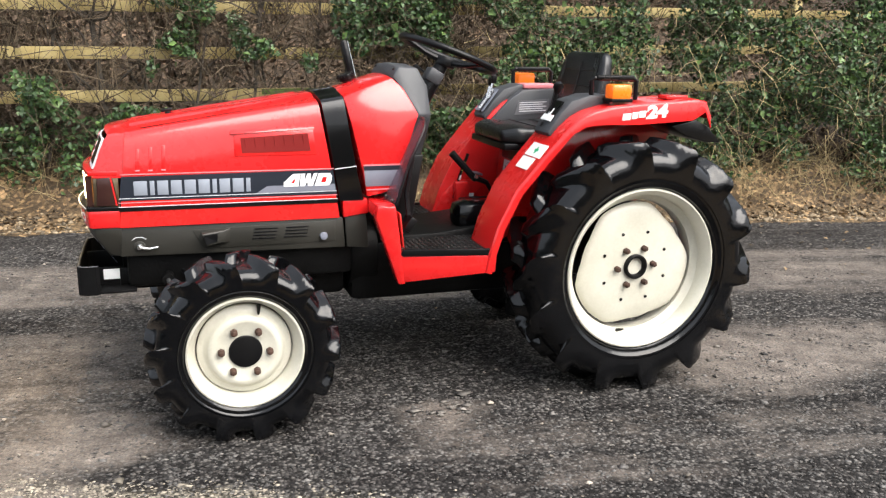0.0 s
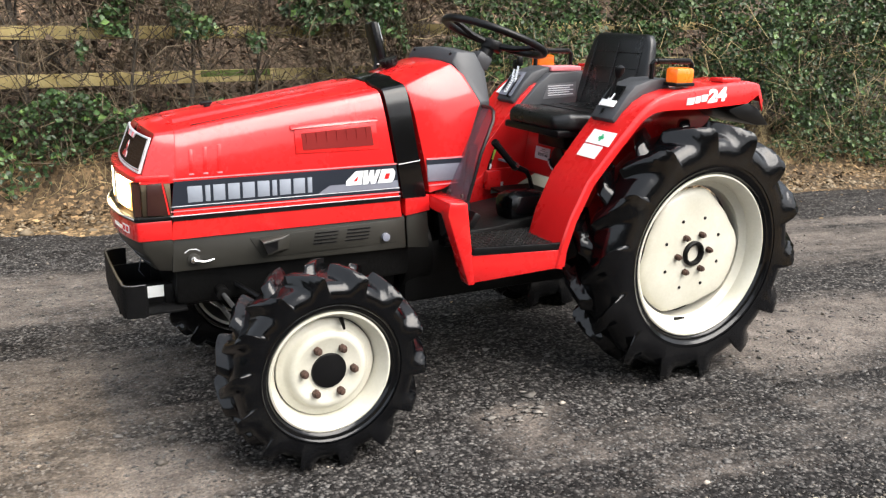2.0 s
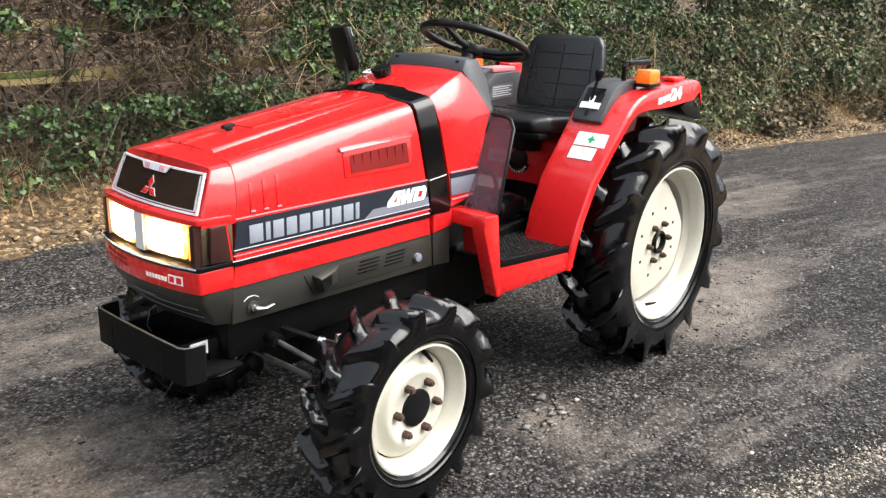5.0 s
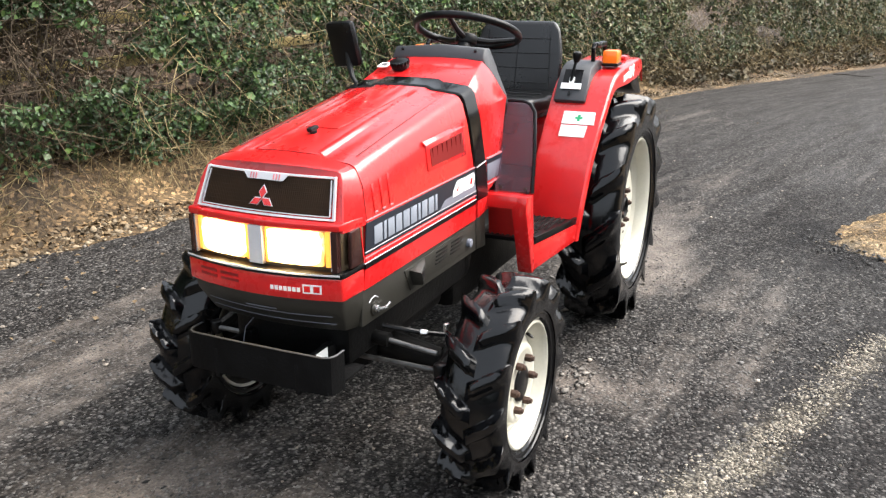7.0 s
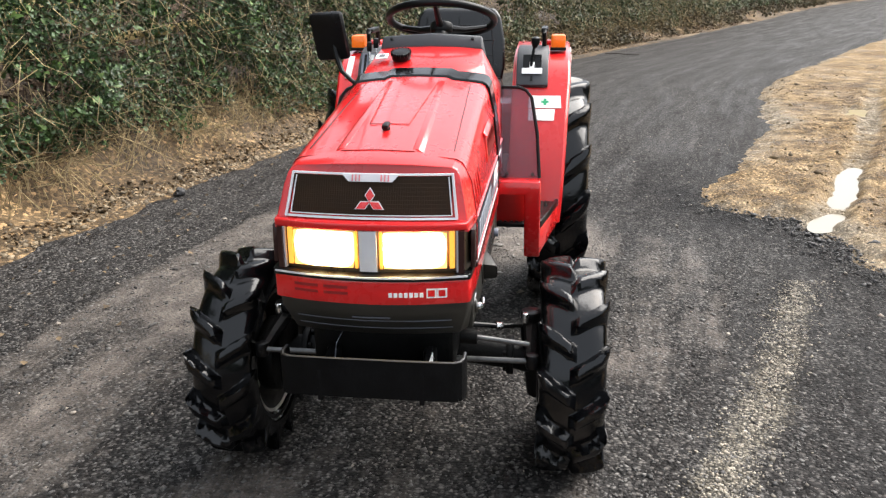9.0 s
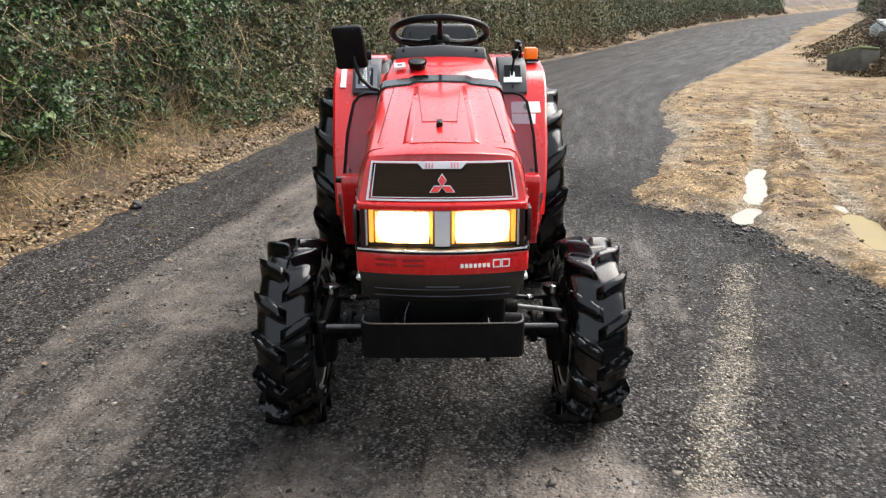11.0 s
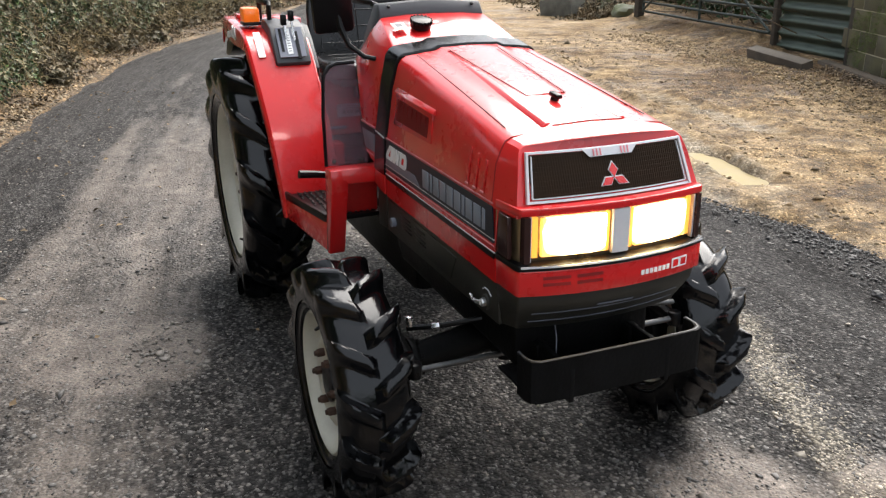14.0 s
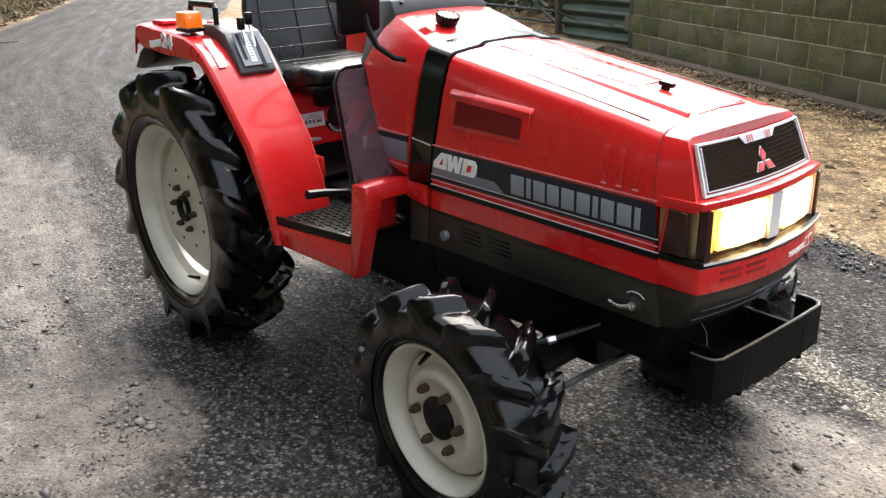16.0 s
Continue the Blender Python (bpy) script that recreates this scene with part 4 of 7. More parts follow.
tagged(stones("mud_flakes", np.concatenate(fl), 0.013, mat("dried_mud_flake", (0.16, 0.145, 0.128), 0.8, vary=0.3, scale=16, bump=0.4, bscale=80, island=0.45), 45, 0.07), "flat flakes of pale dried mud on the asphalt", "mud flakes", kind="stuff")
n = 260
s, d = rr.uniform(S_OF_X(0), S_OF_X(9), n), -np.abs(rr.normal(0.1, 0.75, n))
q = on_edge(s, d)
tagged(leaf_cloud("lane_leaves", np.column_stack([q, np.full(n, 0.010)]), 0.030, DEADLEAF, None, 3.0, 46), "scattered dead leaves lying on the wet lane", "leaf litter", kind="stuff")
n = 900
x, y = rr.uniform(-3, 6, n), rr.uniform(0.5, 6.1, n)
tagged(stones("pale_gravel", np.column_stack([x, y, np.zeros(n) + 0.003]), 0.0075, STONE, 14), "pale pebbles lying on the road", "gravel", kind="stuff")
s, d = rr.uniform(S_OF_X(-4), S_OF_X(14), 3200), np.abs(rr.normal(0.08, 0.14, 3200)) - 0.06
q = on_edge(s, d)
tagged(stones("verge_stones", np.column_stack([q, np.maximum(0.004, bank_z(s, d))]), 0.015, mat("earthy_stone", (0.20, 0.155, 0.10), 0.8, vary=0.35, scale=20, island=0.6), 15), "earthy flinty stones along the verge", "stones", kind="stuff")
n = 42000
x, y = rr.uniform(-0.6, 12, n), rr.uniform(-4.5, 2.0, n)
dist = poly_distance(x, y, MUD_POLY)
stony = PEBBLY[np.clip(np.searchsorted(mx, x), 0, len(mx) - 1), np.clip(np.searchsorted(my, y), 0, len(my) - 1)]
k = (dist > 0.03) & (y > -0.52 * x - 1.0) & (rr.uniform(0, 1, n) < np.clip(1.3 - x / 14, 0.3, 1) * stony)
for px, py, a, b, turn in PUDDLES:
    c, s_ = math.cos(radians(turn)), math.sin(radians(turn))
    k &= (((x - px) * c + (y - py) * s_) / (a * 1.15)) ** 2 + ((-(x - px) * s_ + (y - py) * c) / (b * 1.4)) ** 2 > 1
x, y = x[k], y[k]
zz = mz[np.clip(np.searchsorted(mx, x), 0, len(mx) - 1), np.clip(np.searchsorted(my, y), 0, len(my) - 1)]
tagged(stones("mud_stones", np.column_stack([x, y, zz - 0.001]), 0.0095, MUDSTONE, 16), "small ochre stones trodden into the mud", "stones", kind="stuff")
n = 2600
x = rr.uniform(0.5, 11, n)
y = rr.uniform(-4.2, 2.0, n)
k = (poly_distance(x, y, MUD_POLY) > 0.05) & (y > -0.5 * x - 1.0) & (value_noise(x * 1.5, y * 1.5, 86) > -0.1)
for (ax_, ay_), (bx_, by_), w_ in RUTS:
    L_ = math.hypot(bx_ - ax_, by_ - ay_)
    k &= np.abs(-(x - ax_) * (by_ - ay_) / L_ + (y - ay_) * (bx_ - ax_) / L_) > w_
x, y = x[k], y[k]
zz = mz[np.clip(np.searchsorted(mx, x), 0, len(mx) - 1), np.clip(np.searchsorted(my, y), 0, len(my) - 1)]
tagged(stones("mud_clods", np.column_stack([x, y, zz]), 0.019, mat("mud_clod", (0.15, 0.108, 0.060), 0.85, vary=0.4, scale=14, bump=0.6, bscale=60, island=0.5), 37, 0.6), "clods and stones churned up in the mud", "clods", kind="stuff")
n = 4000
t = rr.uniform(0, 1, n)
x, y = 10.0 - 7.2 * t + rr.normal(0, 0.15, n), -3.75 + 2.0 * t ** 1.2 + rr.normal(0, 0.22, n)
zz = mz[np.clip(np.searchsorted(mx, x), 0, len(mx) - 1), np.clip(np.searchsorted(my, y), 0, len(my) - 1)]
tagged(stones("rubble_heap", np.column_stack([x, y, zz + 0.003]), 0.012, mat("earthy_rubble", (0.19, 0.135, 0.072), 0.85, vary=0.4, scale=10, bump=0.6, bscale=40, island=0.55), 38, 0.7), "earthy rubble heaped along the wall and gate", "rubble", kind="stuff")
n = 5200
t = rr.uniform(0, 1, n)
x, y = 5.7 - 4.9 * t, -3.55 + 2.27 * t + rr.normal(0, 0.16, n)
tagged(stones("wall_foot_rubble", np.column_stack([x, y, 0.035 + rr.uniform(0, 0.05, n)]), 0.012, mat("foot_rubble", (0.14, 0.098, 0.06), 0.85, vary=0.4, scale=10, bump=0.5, bscale=40, island=0.6), 44, 0.7), "earth and stones along the wall's footing", "rubble", kind="stuff")
n = 4200
t = rr.uniform(0, 1, n)
ex = np.interp(t, [0, 1], [0.0, 3.5])
best = [MUD_EDGE[np.argmin(np.abs(MUD_EDGE[60:, 0] - e)) + 60] for e in ex]
p = np.column_stack([np.array(best) + rr.normal(0, 0.12, (n, 2)) + np.array([0, 0.08]), np.full(n, 0.006)])
tagged(stones("asphalt_clods", p, 0.0075, CLOD, 17, 0.42), "broken black asphalt crumbs along the mud's edge", "rubble", kind="stuff")

# ---- the wood above the bank, which shades the lane from that side
n = 14000
s, d = rr.uniform(S_OF_X(-5), S_OF_X(8), n), 2.8 + np.abs(rr.normal(0, 2.6, n))
q = on_edge(s, d)
p = np.column_stack([q, 2.4 + bank_z(s, np.minimum(d, 12)) * 0.5 + rr.uniform(0, 1, n) * (6.5 + 1.5 * value_noise(s * 0.3, s * 0, 95))])
tagged(leaf_cloud("woodland_canopy", p, 0.42, IVY, None, 0.4, 34), "dark evergreen canopy of the wood above the bank", "woodland", kind="stuff")
n = 70
s, d = rr.uniform(S_OF_X(-14), S_OF_X(13), n), rr.uniform(3.2, 9, n)
q = on_edge(s, d)
tagged(stick_cloud("woodland_trunks", np.column_stack([q, bank_z(s, d) - 0.1]), rr.normal(size=(n, 3)) * 0.06 + np.array([0, 0, 1.0]), 7.0, 0.11, BARK, 35, 0.05), "dark tree trunks in the wood above the bank", "woodland", kind="stuff")

# ---- post and rail fence behind the hedge
fence = tagged(new("fence"), "weathered post and rail fence stained green with algae", "fence")
fence.location = (0, 7.05, 0)
fr = random.Random(3)
for i, x in enumerate(np.arange(-5.0, 9.5, 3.64)):
    y = 0.02 * i - 0.05 * max(0, x - 2)
    part("post", box((x, y + 0.06, 1.05), (0.085, 0.10, 1.75), 0.006), [TIMBER], fence)
    for z in (0.945, 1.285, 1.625):
        zz = z + 0.018 * (x - 0.5) + fr.uniform(-0.012, 0.012)
        rail = part("rail", box((x + 1.82, y - 0.015, zz), (3.62, 0.036, 0.092), 0.005, (fr.uniform(-2, 2), fr.uniform(-0.6, 0.6) - 1.0, fr.uniform(-0.4, 0.4))), [TIMBER], fence)
        if fr.random() < 0.55:
            part("algae", box((x + fr.uniform(0.5, 3.0), y - 0.034, zz + 0.028), (fr.uniform(0.3, 0.7), 0.006, 0.045), 0.003, (0, -1.0, 0)), [MOSS], fence, "green algae film")


def sapling(x, d, height, lean, seed, radius=0.02):
    """A bare hedge sapling: trunk with limbs and side twigs."""
    r = random.Random(seed)
    s0 = float(S_OF_X(x))
    q = on_edge(s0, d)
    base = Vector((float(q[0]), float(q[1]), float(bank_z(np.array([s0]), np.array([d]))[0]) - 0.05))
    thing = tagged(new("sapling"), "bare dark-barked sapling growing out of the bank", "sapling", "saplings in the hedge")
    thing.location = base
    pts, p = [], Vector((0, 0, 0))
    for i in range(9):
        pts.append(p.copy())
        p += Vector((lean + r.uniform(-0.1, 0.1), r.uniform(-0.07, 0.07), 1)).normalized() * height / 8
    part("trunk", sweep(pts, [radius * (1 - 0.08 * i) for i in range(9)], 7), BARK, thing)
    bm = None
    for i in range(2, 9):
        for _ in range(4):
            a = pts[i]
            dv = Vector((r.uniform(-1, 1), r.uniform(-0.8, 0.5), r.uniform(0.1, 1))).normalized()
            L = r.uniform(0.2, 0.6)
            mid = a + dv * L * 0.5 + Vector((0, 0, r.uniform(-0.04, 0.08)))
            bm = sweep([a, mid, a + dv * L + Vector((r.uniform(-0.1, 0.1), 0, 0.05))], [radius * 0.4, radius * 0.28, radius * 0.12], 5, bm)
    part("crown", bm, BARK, thing, "bare dark twig crown")


for k, (x, d, h, ln, rad) in enumerate([(-0.45, 0.75, 2.3, -0.12, 0.03), (-0.1, 0.85, 2.2, -0.2, 0.018), (0.15, 0.7, 2.2, 0.15, 0.014), (0.55, 0.8, 2.4, 0.1, 0.022), (0.75, 0.9, 2.2, -0.1, 0.016),
                                        (1.0, 0.8, 2.3, 0.12, 0.013), (-1.0, 0.8, 2.1, 0.1, 0.018), (2.1, 0.9, 2.2, -0.15, 0.014), (-1.8, 0.8, 2.3, 0.05, 0.02), (3.3, 0.85, 2.2, 0.1, 0.014)]):
    sapling(x, d, h, ln, 100 + k, rad)

# ---- concrete block wall with a corrugated sheet and a steel gate
W0, W1 = Vector((5.55, -3.78, 0)), Vector((0.9, -1.62, 0))
wdir = (W1 - W0).normalized()
wyaw = math.degrees(math.atan2(wdir.y, wdir.x))
wlen = (W1 - W0).length
wall = part("wall_block", box((wlen / 2, 0, 0.925), (wlen, 0.193, 1.81), 0.004), MORTAR)
wall.matrix_world = pose(W0.x, W0.y, 0, 0, 0, wyaw)
tagged(wall, "weathered grey concrete block wall with moss", "wall", kind="structure")
bm = box((0, 0, 0), (0.438, 0.20, 0.214), 0.003)
block_mesh = part("block", bm, BLOCK, wall)
first, br = True, random.Random(8)
for row in range(8):
    for col in range(-1, int(wlen / 0.45) + 1):
        x = (col + 0.5 + 0.5 * (row % 2)) * 0.45
        if x < -0.1 or x > wlen + 0.1:
            continue
        ob = block_mesh if first else new("block", block_mesh.data)
        first = False
        ob.parent = wall
        ob.location = (x, br.uniform(-0.002, 0.0015), 0.16 + row * 0.225)
kerb = part("kerb", box((wlen / 2 - 0.2, -0.22, 0.035), (wlen + 0.4, 0.15, 0.13), 0.03), [mat("dirty_footing", (0.062, 0.046, 0.030), 0.9, vary=0.4, scale=5, bump=0.6, bscale=40)])
kerb.matrix_world = pose(W0.x, W0.y, 0, 0, 0, wyaw)
tagged(kerb, "dirty concrete footing along the wall", "kerb", kind="structure")
moss_p = []
for _ in range(34000):
    u, z = br.uniform(0, wlen), br.uniform(0.1, 1.8)
    if noise.noise((u * 1.3, z * 2.2, 4.0)) + 0.35 * noise.noise((u * 5, z * 5, 9)) > -0.07 + 0.45 * abs(z - 0.72):
        moss_p.append(pose(W0.x, W0.y, 0, 0, 0, wyaw) @ Vector((u, -0.108, z)))
moss_n = np.tile(np.array([[-wdir.y * -1, wdir.x * -1, 0]]), (len(moss_p), 1))
tagged(leaf_cloud("wall_moss", np.array(moss_p), 0.012, MOSS, moss_n, 0.4, 18), "tufts of green moss on the block wall", "moss", kind="stuff")

sheet = tagged(new("corrugated_sheet"), "green-grey corrugated metal sheet fixed beside the gate", "metal sheet")
sheet.matrix_world = pose(5.62, -3.80, 0, 0, 0, math.degrees(math.atan2(-0.32, 1.58)))
rows_ = []
for i in range(97):
    z, w_ = 0.10 + i * 0.0165, 0.034 * math.sin(i * math.tau / 10)
    rows_.append([(0.06, w_, z), (1.56, w_, z), (1.56, w_ + 0.004, z), (0.06, w_ + 0.004, z)])
part("panel", loft(rows_), SHEET, sheet)
for x in (0.0, 1.60):
    part("post", box((x, 0.05, 0.9), (0.08, 0.08, 1.8), 0.006), BARK, sheet)

gate = tagged(new("field_gate"), "weathered tubular steel field gate standing closed", "gate")
gate.matrix_world = pose(7.30, -4.14, 0.05, 0, 0, math.degrees(math.atan2(-0.86, 4.26)))
for z in (0.22, 0.38, 0.54, 0.72, 0.92, 1.14, 1.36):
    part("bar", sweep([(0, 0, z), (4.33, 0, z)], 0.021, 10), GATE, gate)
for x in (0, 2.16, 4.33):
    part("upright", sweep([(x, 0.0, 0.2), (x, 0.0, 1.38)], 0.024, 10), GATE, gate)
part("brace", sweep([(0.05, 0.03, 0.24), (2.16, 0.03, 1.34)], 0.018, 8), GATE, gate)
part("brace", sweep([(4.28, 0.03, 0.24), (2.16, 0.03, 1.34)], 0.018, 8), GATE, gate)
gpost = tagged(part("gate_post", box((0, 0, 0.8), (0.14, 0.14, 1.7), 0.01), BARK), "dark timber gate post", "post")
gpost.location = (11.75, -5.05, 0)

sleeper = tagged(part("timber_sleeper", box((0, 0, 0.08), (1.1, 0.16, 0.25), 0.015), mat("grey_timber", (0.085, 0.070, 0.055), 0.85, vary=0.3, scale=5, bump=0.4, bscale=50)), "old grey timber sleeper lying in the mud", "sleeper")
sleeper.matrix_world = pose(6.24, -3.30, -0.03, -14, -3, -7)


def boulder(x, y, z, r_, seed, material, label, squash=0.7):
    bm = bmesh.new()
    bmesh.ops.create_icosphere(bm, subdivisions=3, radius=r_)
    for v in bm.verts:
        k = 1 + 0.35 * noise.noise(v.co / r_ * 1.3 + Vector((seed, 0, 0))) + 0.12 * noise.noise(v.co / r_ * 4 + Vector((seed, 5, 0)))
        v.co = Vector((v.co.x * k, v.co.y * k * 0.85, max(-0.5 * r_, v.co.z * k * squash)))
    ob = tagged(part("boulder", bm, material), label, "boulder")
    ob.location = (x, y, z)
    return ob


boulder(12.4, -5.15, 0.16, 0.26, 3, mat("mossy_stone", (0.20, 0.20, 0.17), 0.85, vary=0.4, scale=5, tint=(0.13, 0.15, 0.07), bump=0.6, bscale=30), "pale mossy boulder beside the gate")
boulder(15.2, -5.9, 0.14, 0.34, 9, CLOD, "dark mossy boulder at the field edge", 0.5)
slab = tagged(part("stone_slab", box((0, 0, -0.06), (0.85, 0.5, 0.46), 0.05, (6, 14, 20)), mat("damp_stone", (0.11, 0.105, 0.088), 0.85, vary=0.4, scale=6, bump=0.6, bscale=30)), "damp tilted stone slab with a mossy top", "slab")
slab.location = (13.8, -4.6, 0.26)
part("moss_cap", box((0, 0, 0.165), (0.78, 0.46, 0.05), 0.02, (6, 14, 20)), mat("pale_moss", (0.22, 0.26, 0.13), 0.95, vary=0.5, scale=9, bump=0.8, bscale=40), slab, "pale green moss")
log_ = tagged(part("log", sweep([(0, 0, 0), (0.12, -0.25, 0.42), (0.2, -0.45, 0.85)], [0.10, 0.10, 0.09], 10), mat("mossy_timber", (0.10, 0.105, 0.06), 0.9, vary=0.4, scale=6, bump=0.5, bscale=40)), "mossy timber post leaning in the heap", "post")
log_.location = (13.2, -5.1, -0.03)
heap = boulder(15.4, -5.9, 0.75, 0.26, 14, TARP, "pale wet plastic sheeting caught in the brush heap", 0.9)
heap.name = "plastic_sheeting"
tagged(heap, category="sheeting")
r2 = np.random.RandomState(31)
n = 60000
x = 1.5 + 58 * r2.uniform(0, 1, n) ** 1.5
back_line = np.where(x < 5.6, -0.465 * x - 1.75, np.where(x < 11.8, -0.194 * (x - 6.72) - 4.45, -0.43 * x - 0.85))
y = back_line - np.abs(r2.normal(0, 0.7, n)) - 0.3 * (1 + value_noise(x * 0.5, x * 0, 91))
z = r2.uniform(0, 1, n) * np.where(x < 6, 1.7, 2.3 + 0.6 * value_noise(x * 0.6, x * 0, 93))
tagged(leaf_cloud("far_bushes", np.column_stack([x, y, z]), 0.11, IVY, np.tile([[-0.3, 0.6, 0]], (n, 1)), 0.5, 19), "dark green bushes behind the wall and gate", "bushes", kind="stuff")
n = 2500
x = r2.uniform(5, 40, n)
y = np.where(x < 11.8, -0.194 * (x - 6.72) - 4.4, -0.43 * x - 0.7) - np.abs(r2.normal(0, 0.7, n))
tagged(stick_cloud("far_branches", np.column_stack([x, y, r2.uniform(0, 1.8, n)]), r2.normal(size=(n, 3)) + np.array([0, 0, 0.8]), 1.0, 0.012, TWIG, 20), "bare tangled branches behind the gate", "branches", kind="stuff")

n = 26000
x = 12.6 + 40 * r2.uniform(0, 1, n) ** 1.7
y0 = np.interp(x, [12.6, 13.2, 14.8, 16.4, 20.4, 31.5, 60], [-4.6, -4.25, -4.6, -4.8, -6.4, -12.5, -28.0])
y = y0 - 0.25 + 0.5 * value_noise(x * 1.2, x * 0, 95) - np.abs(r2.normal(0, 0.9, n)) * np.clip((x - 12) / 3, 0.4, 1.5) + (r2.uniform(0, 1, n) < 0.12) * r2.uniform(0, 0.7, n)
tagged(leaf_cloud("field_edge_growth", np.column_stack([x, y, 0.05 + r2.uniform(0, 1, n) ** 2 * np.clip((y0 - y) * 0.45, 0.03, 0.6)]), 0.055, mat("rough_grass_leaf", (0.12, 0.11, 0.060), 0.8, vary=0.5, scale=3, tint=(0.23, 0.165, 0.10), island=0.5), None, 0.6, 50), "rough dark grass and dead growth at the field edge", "undergrowth", kind="stuff")
n = 1300
x = r2.uniform(13.5, 20, n)
y = -5.2 - 0.42 * (x - 13.5) - np.abs(r2.normal(0, 0.6, n))
tagged(stick_cloud("brush_heap", np.column_stack([x, y, r2.uniform(0, 1, n) ** 1.6 * 1.3]), r2.normal(size=(n, 3)) + np.array([0, 0, 0.35]), 0.7, 0.012, BARK, 39), "heap of dark cut branches at the field edge", "brush", kind="stuff")
# out-of-view hedge, added so low reflections turn dark
n = 16000
ring_ = catmull([(1.0, -5.5), (-3, -5.4), (-8, -4.6), (-13, -1), (-16, 5), (-15, 9)], 0.3)
k = r2.randint(0, len(ring_), n)
p = np.column_stack([ring_[k] + r2.normal(0, 0.5, (n, 2)), r2.uniform(0, 1, n) * 2.0])
tagged(leaf_cloud("hedge_behind", p, 0.22, IVY, None, 0.5, 33), "unseen dark green hedge, added to darken reflections", "hedge", kind="stuff")
stick = tagged(part("fallen_stick", sweep([(0, 0, 0), (0.25, 0.03, 0.012), (0.5, 0.0, 0.008), (0.75, 0.06, 0.01)], [0.008, 0.009, 0.007, 0.004], 6), BARK), "thin fallen stick lying on the road", "stick")
stick.matrix_world = pose(14.78, 2.00, 0.008, 0, 0, -126)
for k, (x, y, sz) in enumerate([(2.55, 1.12, 0.045), (2.3, 0.95, 0.03), (0.55, 1.45, 0.025), (3.4, 5.65, 0.05)]):
    c = boulder(x, y, 0.02, sz, 40 + k, CLOD, "broken lump of black asphalt on the ground", 0.7)
    c.name = "asphalt_lump"
    tagged(c, category="rubble")

# ---------------------------------------------------------------- the tractor: nose towards -x, its left flank towards -y
tractor = tagged(new("tractor"), "compact red tractor with cream wheels and lit headlamps, parked", "tractor")
tractor.location = (1.0, 3.405, 0)
AT = (-1.0, 0, 0)


def tp(name, bm, material, label="", parent=None, angle=38):
    return part(name, bm, material, parent or tractor, label, angle, None if parent else AT)


def mirror_ring(half):
    """A half section (x, v, z) from the flank to the middle, made whole."""
    return [(x, -v, z) for x, v, z in half] + [(x, v, z) for x, v, z in reversed(half[:-1])]


def bowed(v0, v1, z0, z1, centre, corner, vc, lean=0.0, thick=0.004, n=9, bm=None):
    """A panel that follows the bowed nose, from v0 to v1 and z0 to z1."""
    rings = []
    for i in range(n):
        v = v0 + (v1 - v0) * i / (n - 1)
        x = centre + (corner - centre) * (abs(v) / vc) ** 2
        rings.append([(x, v, z0), (x + lean * (z1 - z0), v, z1), (x + lean * (z1 - z0) - thick, v, z1), (x - thick, v, z0)])
    return loft(rings, True, True, bm)


def hood_top(f):
    return 1.063 + 0.109 * max(f, 0.0) ** 0.93


def hood_half(f, grow=0.0, low=0.722):
    """Half section of the bonnet at f from its front seam (0) to the strap (1)."""
    xb, xt, zt = -0.187 + 0.817 * f, -0.150 + 0.705 * f, hood_top(f)
    at = lambda z: xb + (xt - xb) * (z - 0.722) / (zt - 0.722)
    m = 0.915 + 0.62 * (zt - 0.915)
    pts = [(at(low), 0.259, low), (at(0.80), 0.262, 0.80), (at(0.915), 0.262, 0.915), (at(m), 0.247, m), (at(zt - 0.025), 0.232, zt - 0.025), (at(zt - 0.008), 0.222, zt - 0.008),
           (xt, 0.207, zt), (xt, 0.15, zt + 0.007), (xt, 0.115, zt + 0.010), (xt, 0.095, zt + 0.019), (xt, 0, zt + 0.022)]
    return [(x, v + grow * (v > 0), z + (grow if z > 1.0 else 0)) for x, v, z in pts]


hood = tp("hood", loft([mirror_ring(hood_half(f)) for f in (-0.005, 0.02, 0.12, 0.3, 0.5, 0.7, 0.88, 0.985)]), RED, "glossy red bonnet")
tp("hood_seam", sweep([(x - 0.0045, v, z + 0.0004) for x, v, z in mirror_ring(hood_half(0))[2:-2]], 0.0012, 6), RED_DARK, parent=hood)

# bonnet top: raised hatch lines, long grooves, knob
for sgn in (-1, 1):
    pts = []
    for f in (0.07, 0.5, 0.97):
        x = -0.150 + 0.705 * f
        pts.append((x, sgn * (0.197 - 0.022 * f), hood_top(f) + 0.0035))
    tp("groove", sweep(pts, 0.0016, 6), BLACK, parent=hood)
hatch = []
for x, v in ((0.50, -0.075), (0.045, -0.050), (0.045, 0.062), (0.50, 0.085)):
    hatch.append((x, v, hood_top((x + 0.15) / 0.705) + 0.0226))
tp("hatch_line", sweep(hatch, 0.0015, 6), RED_DARK, parent=hood)
ridge = []
for x in (-0.14, 0.1, 0.3, 0.5):
    z = hood_top((x + 0.15) / 0.705) + 0.014
    ridge.append([(x, -0.118 + 0.02 * x, z - 0.006), (x, -0.104 + 0.02 * x, z + 0.0055), (x, -0.088 + 0.02 * x, z + 0.0065), (x, -0.080 + 0.02 * x, z - 0.006)])
tp("ridge", loft(ridge, bev=0.002), RED, parent=hood)
tp("ridge", loft([[(x, -v, z) for x, v, z in r] for r in ridge], bev=0.002), RED, parent=hood)
zk = hood_top(0.215) + 0.012
bm = drum((0.0, 0.006, zk + 0.008), (0, 0, 1), 0.011, 0.018)
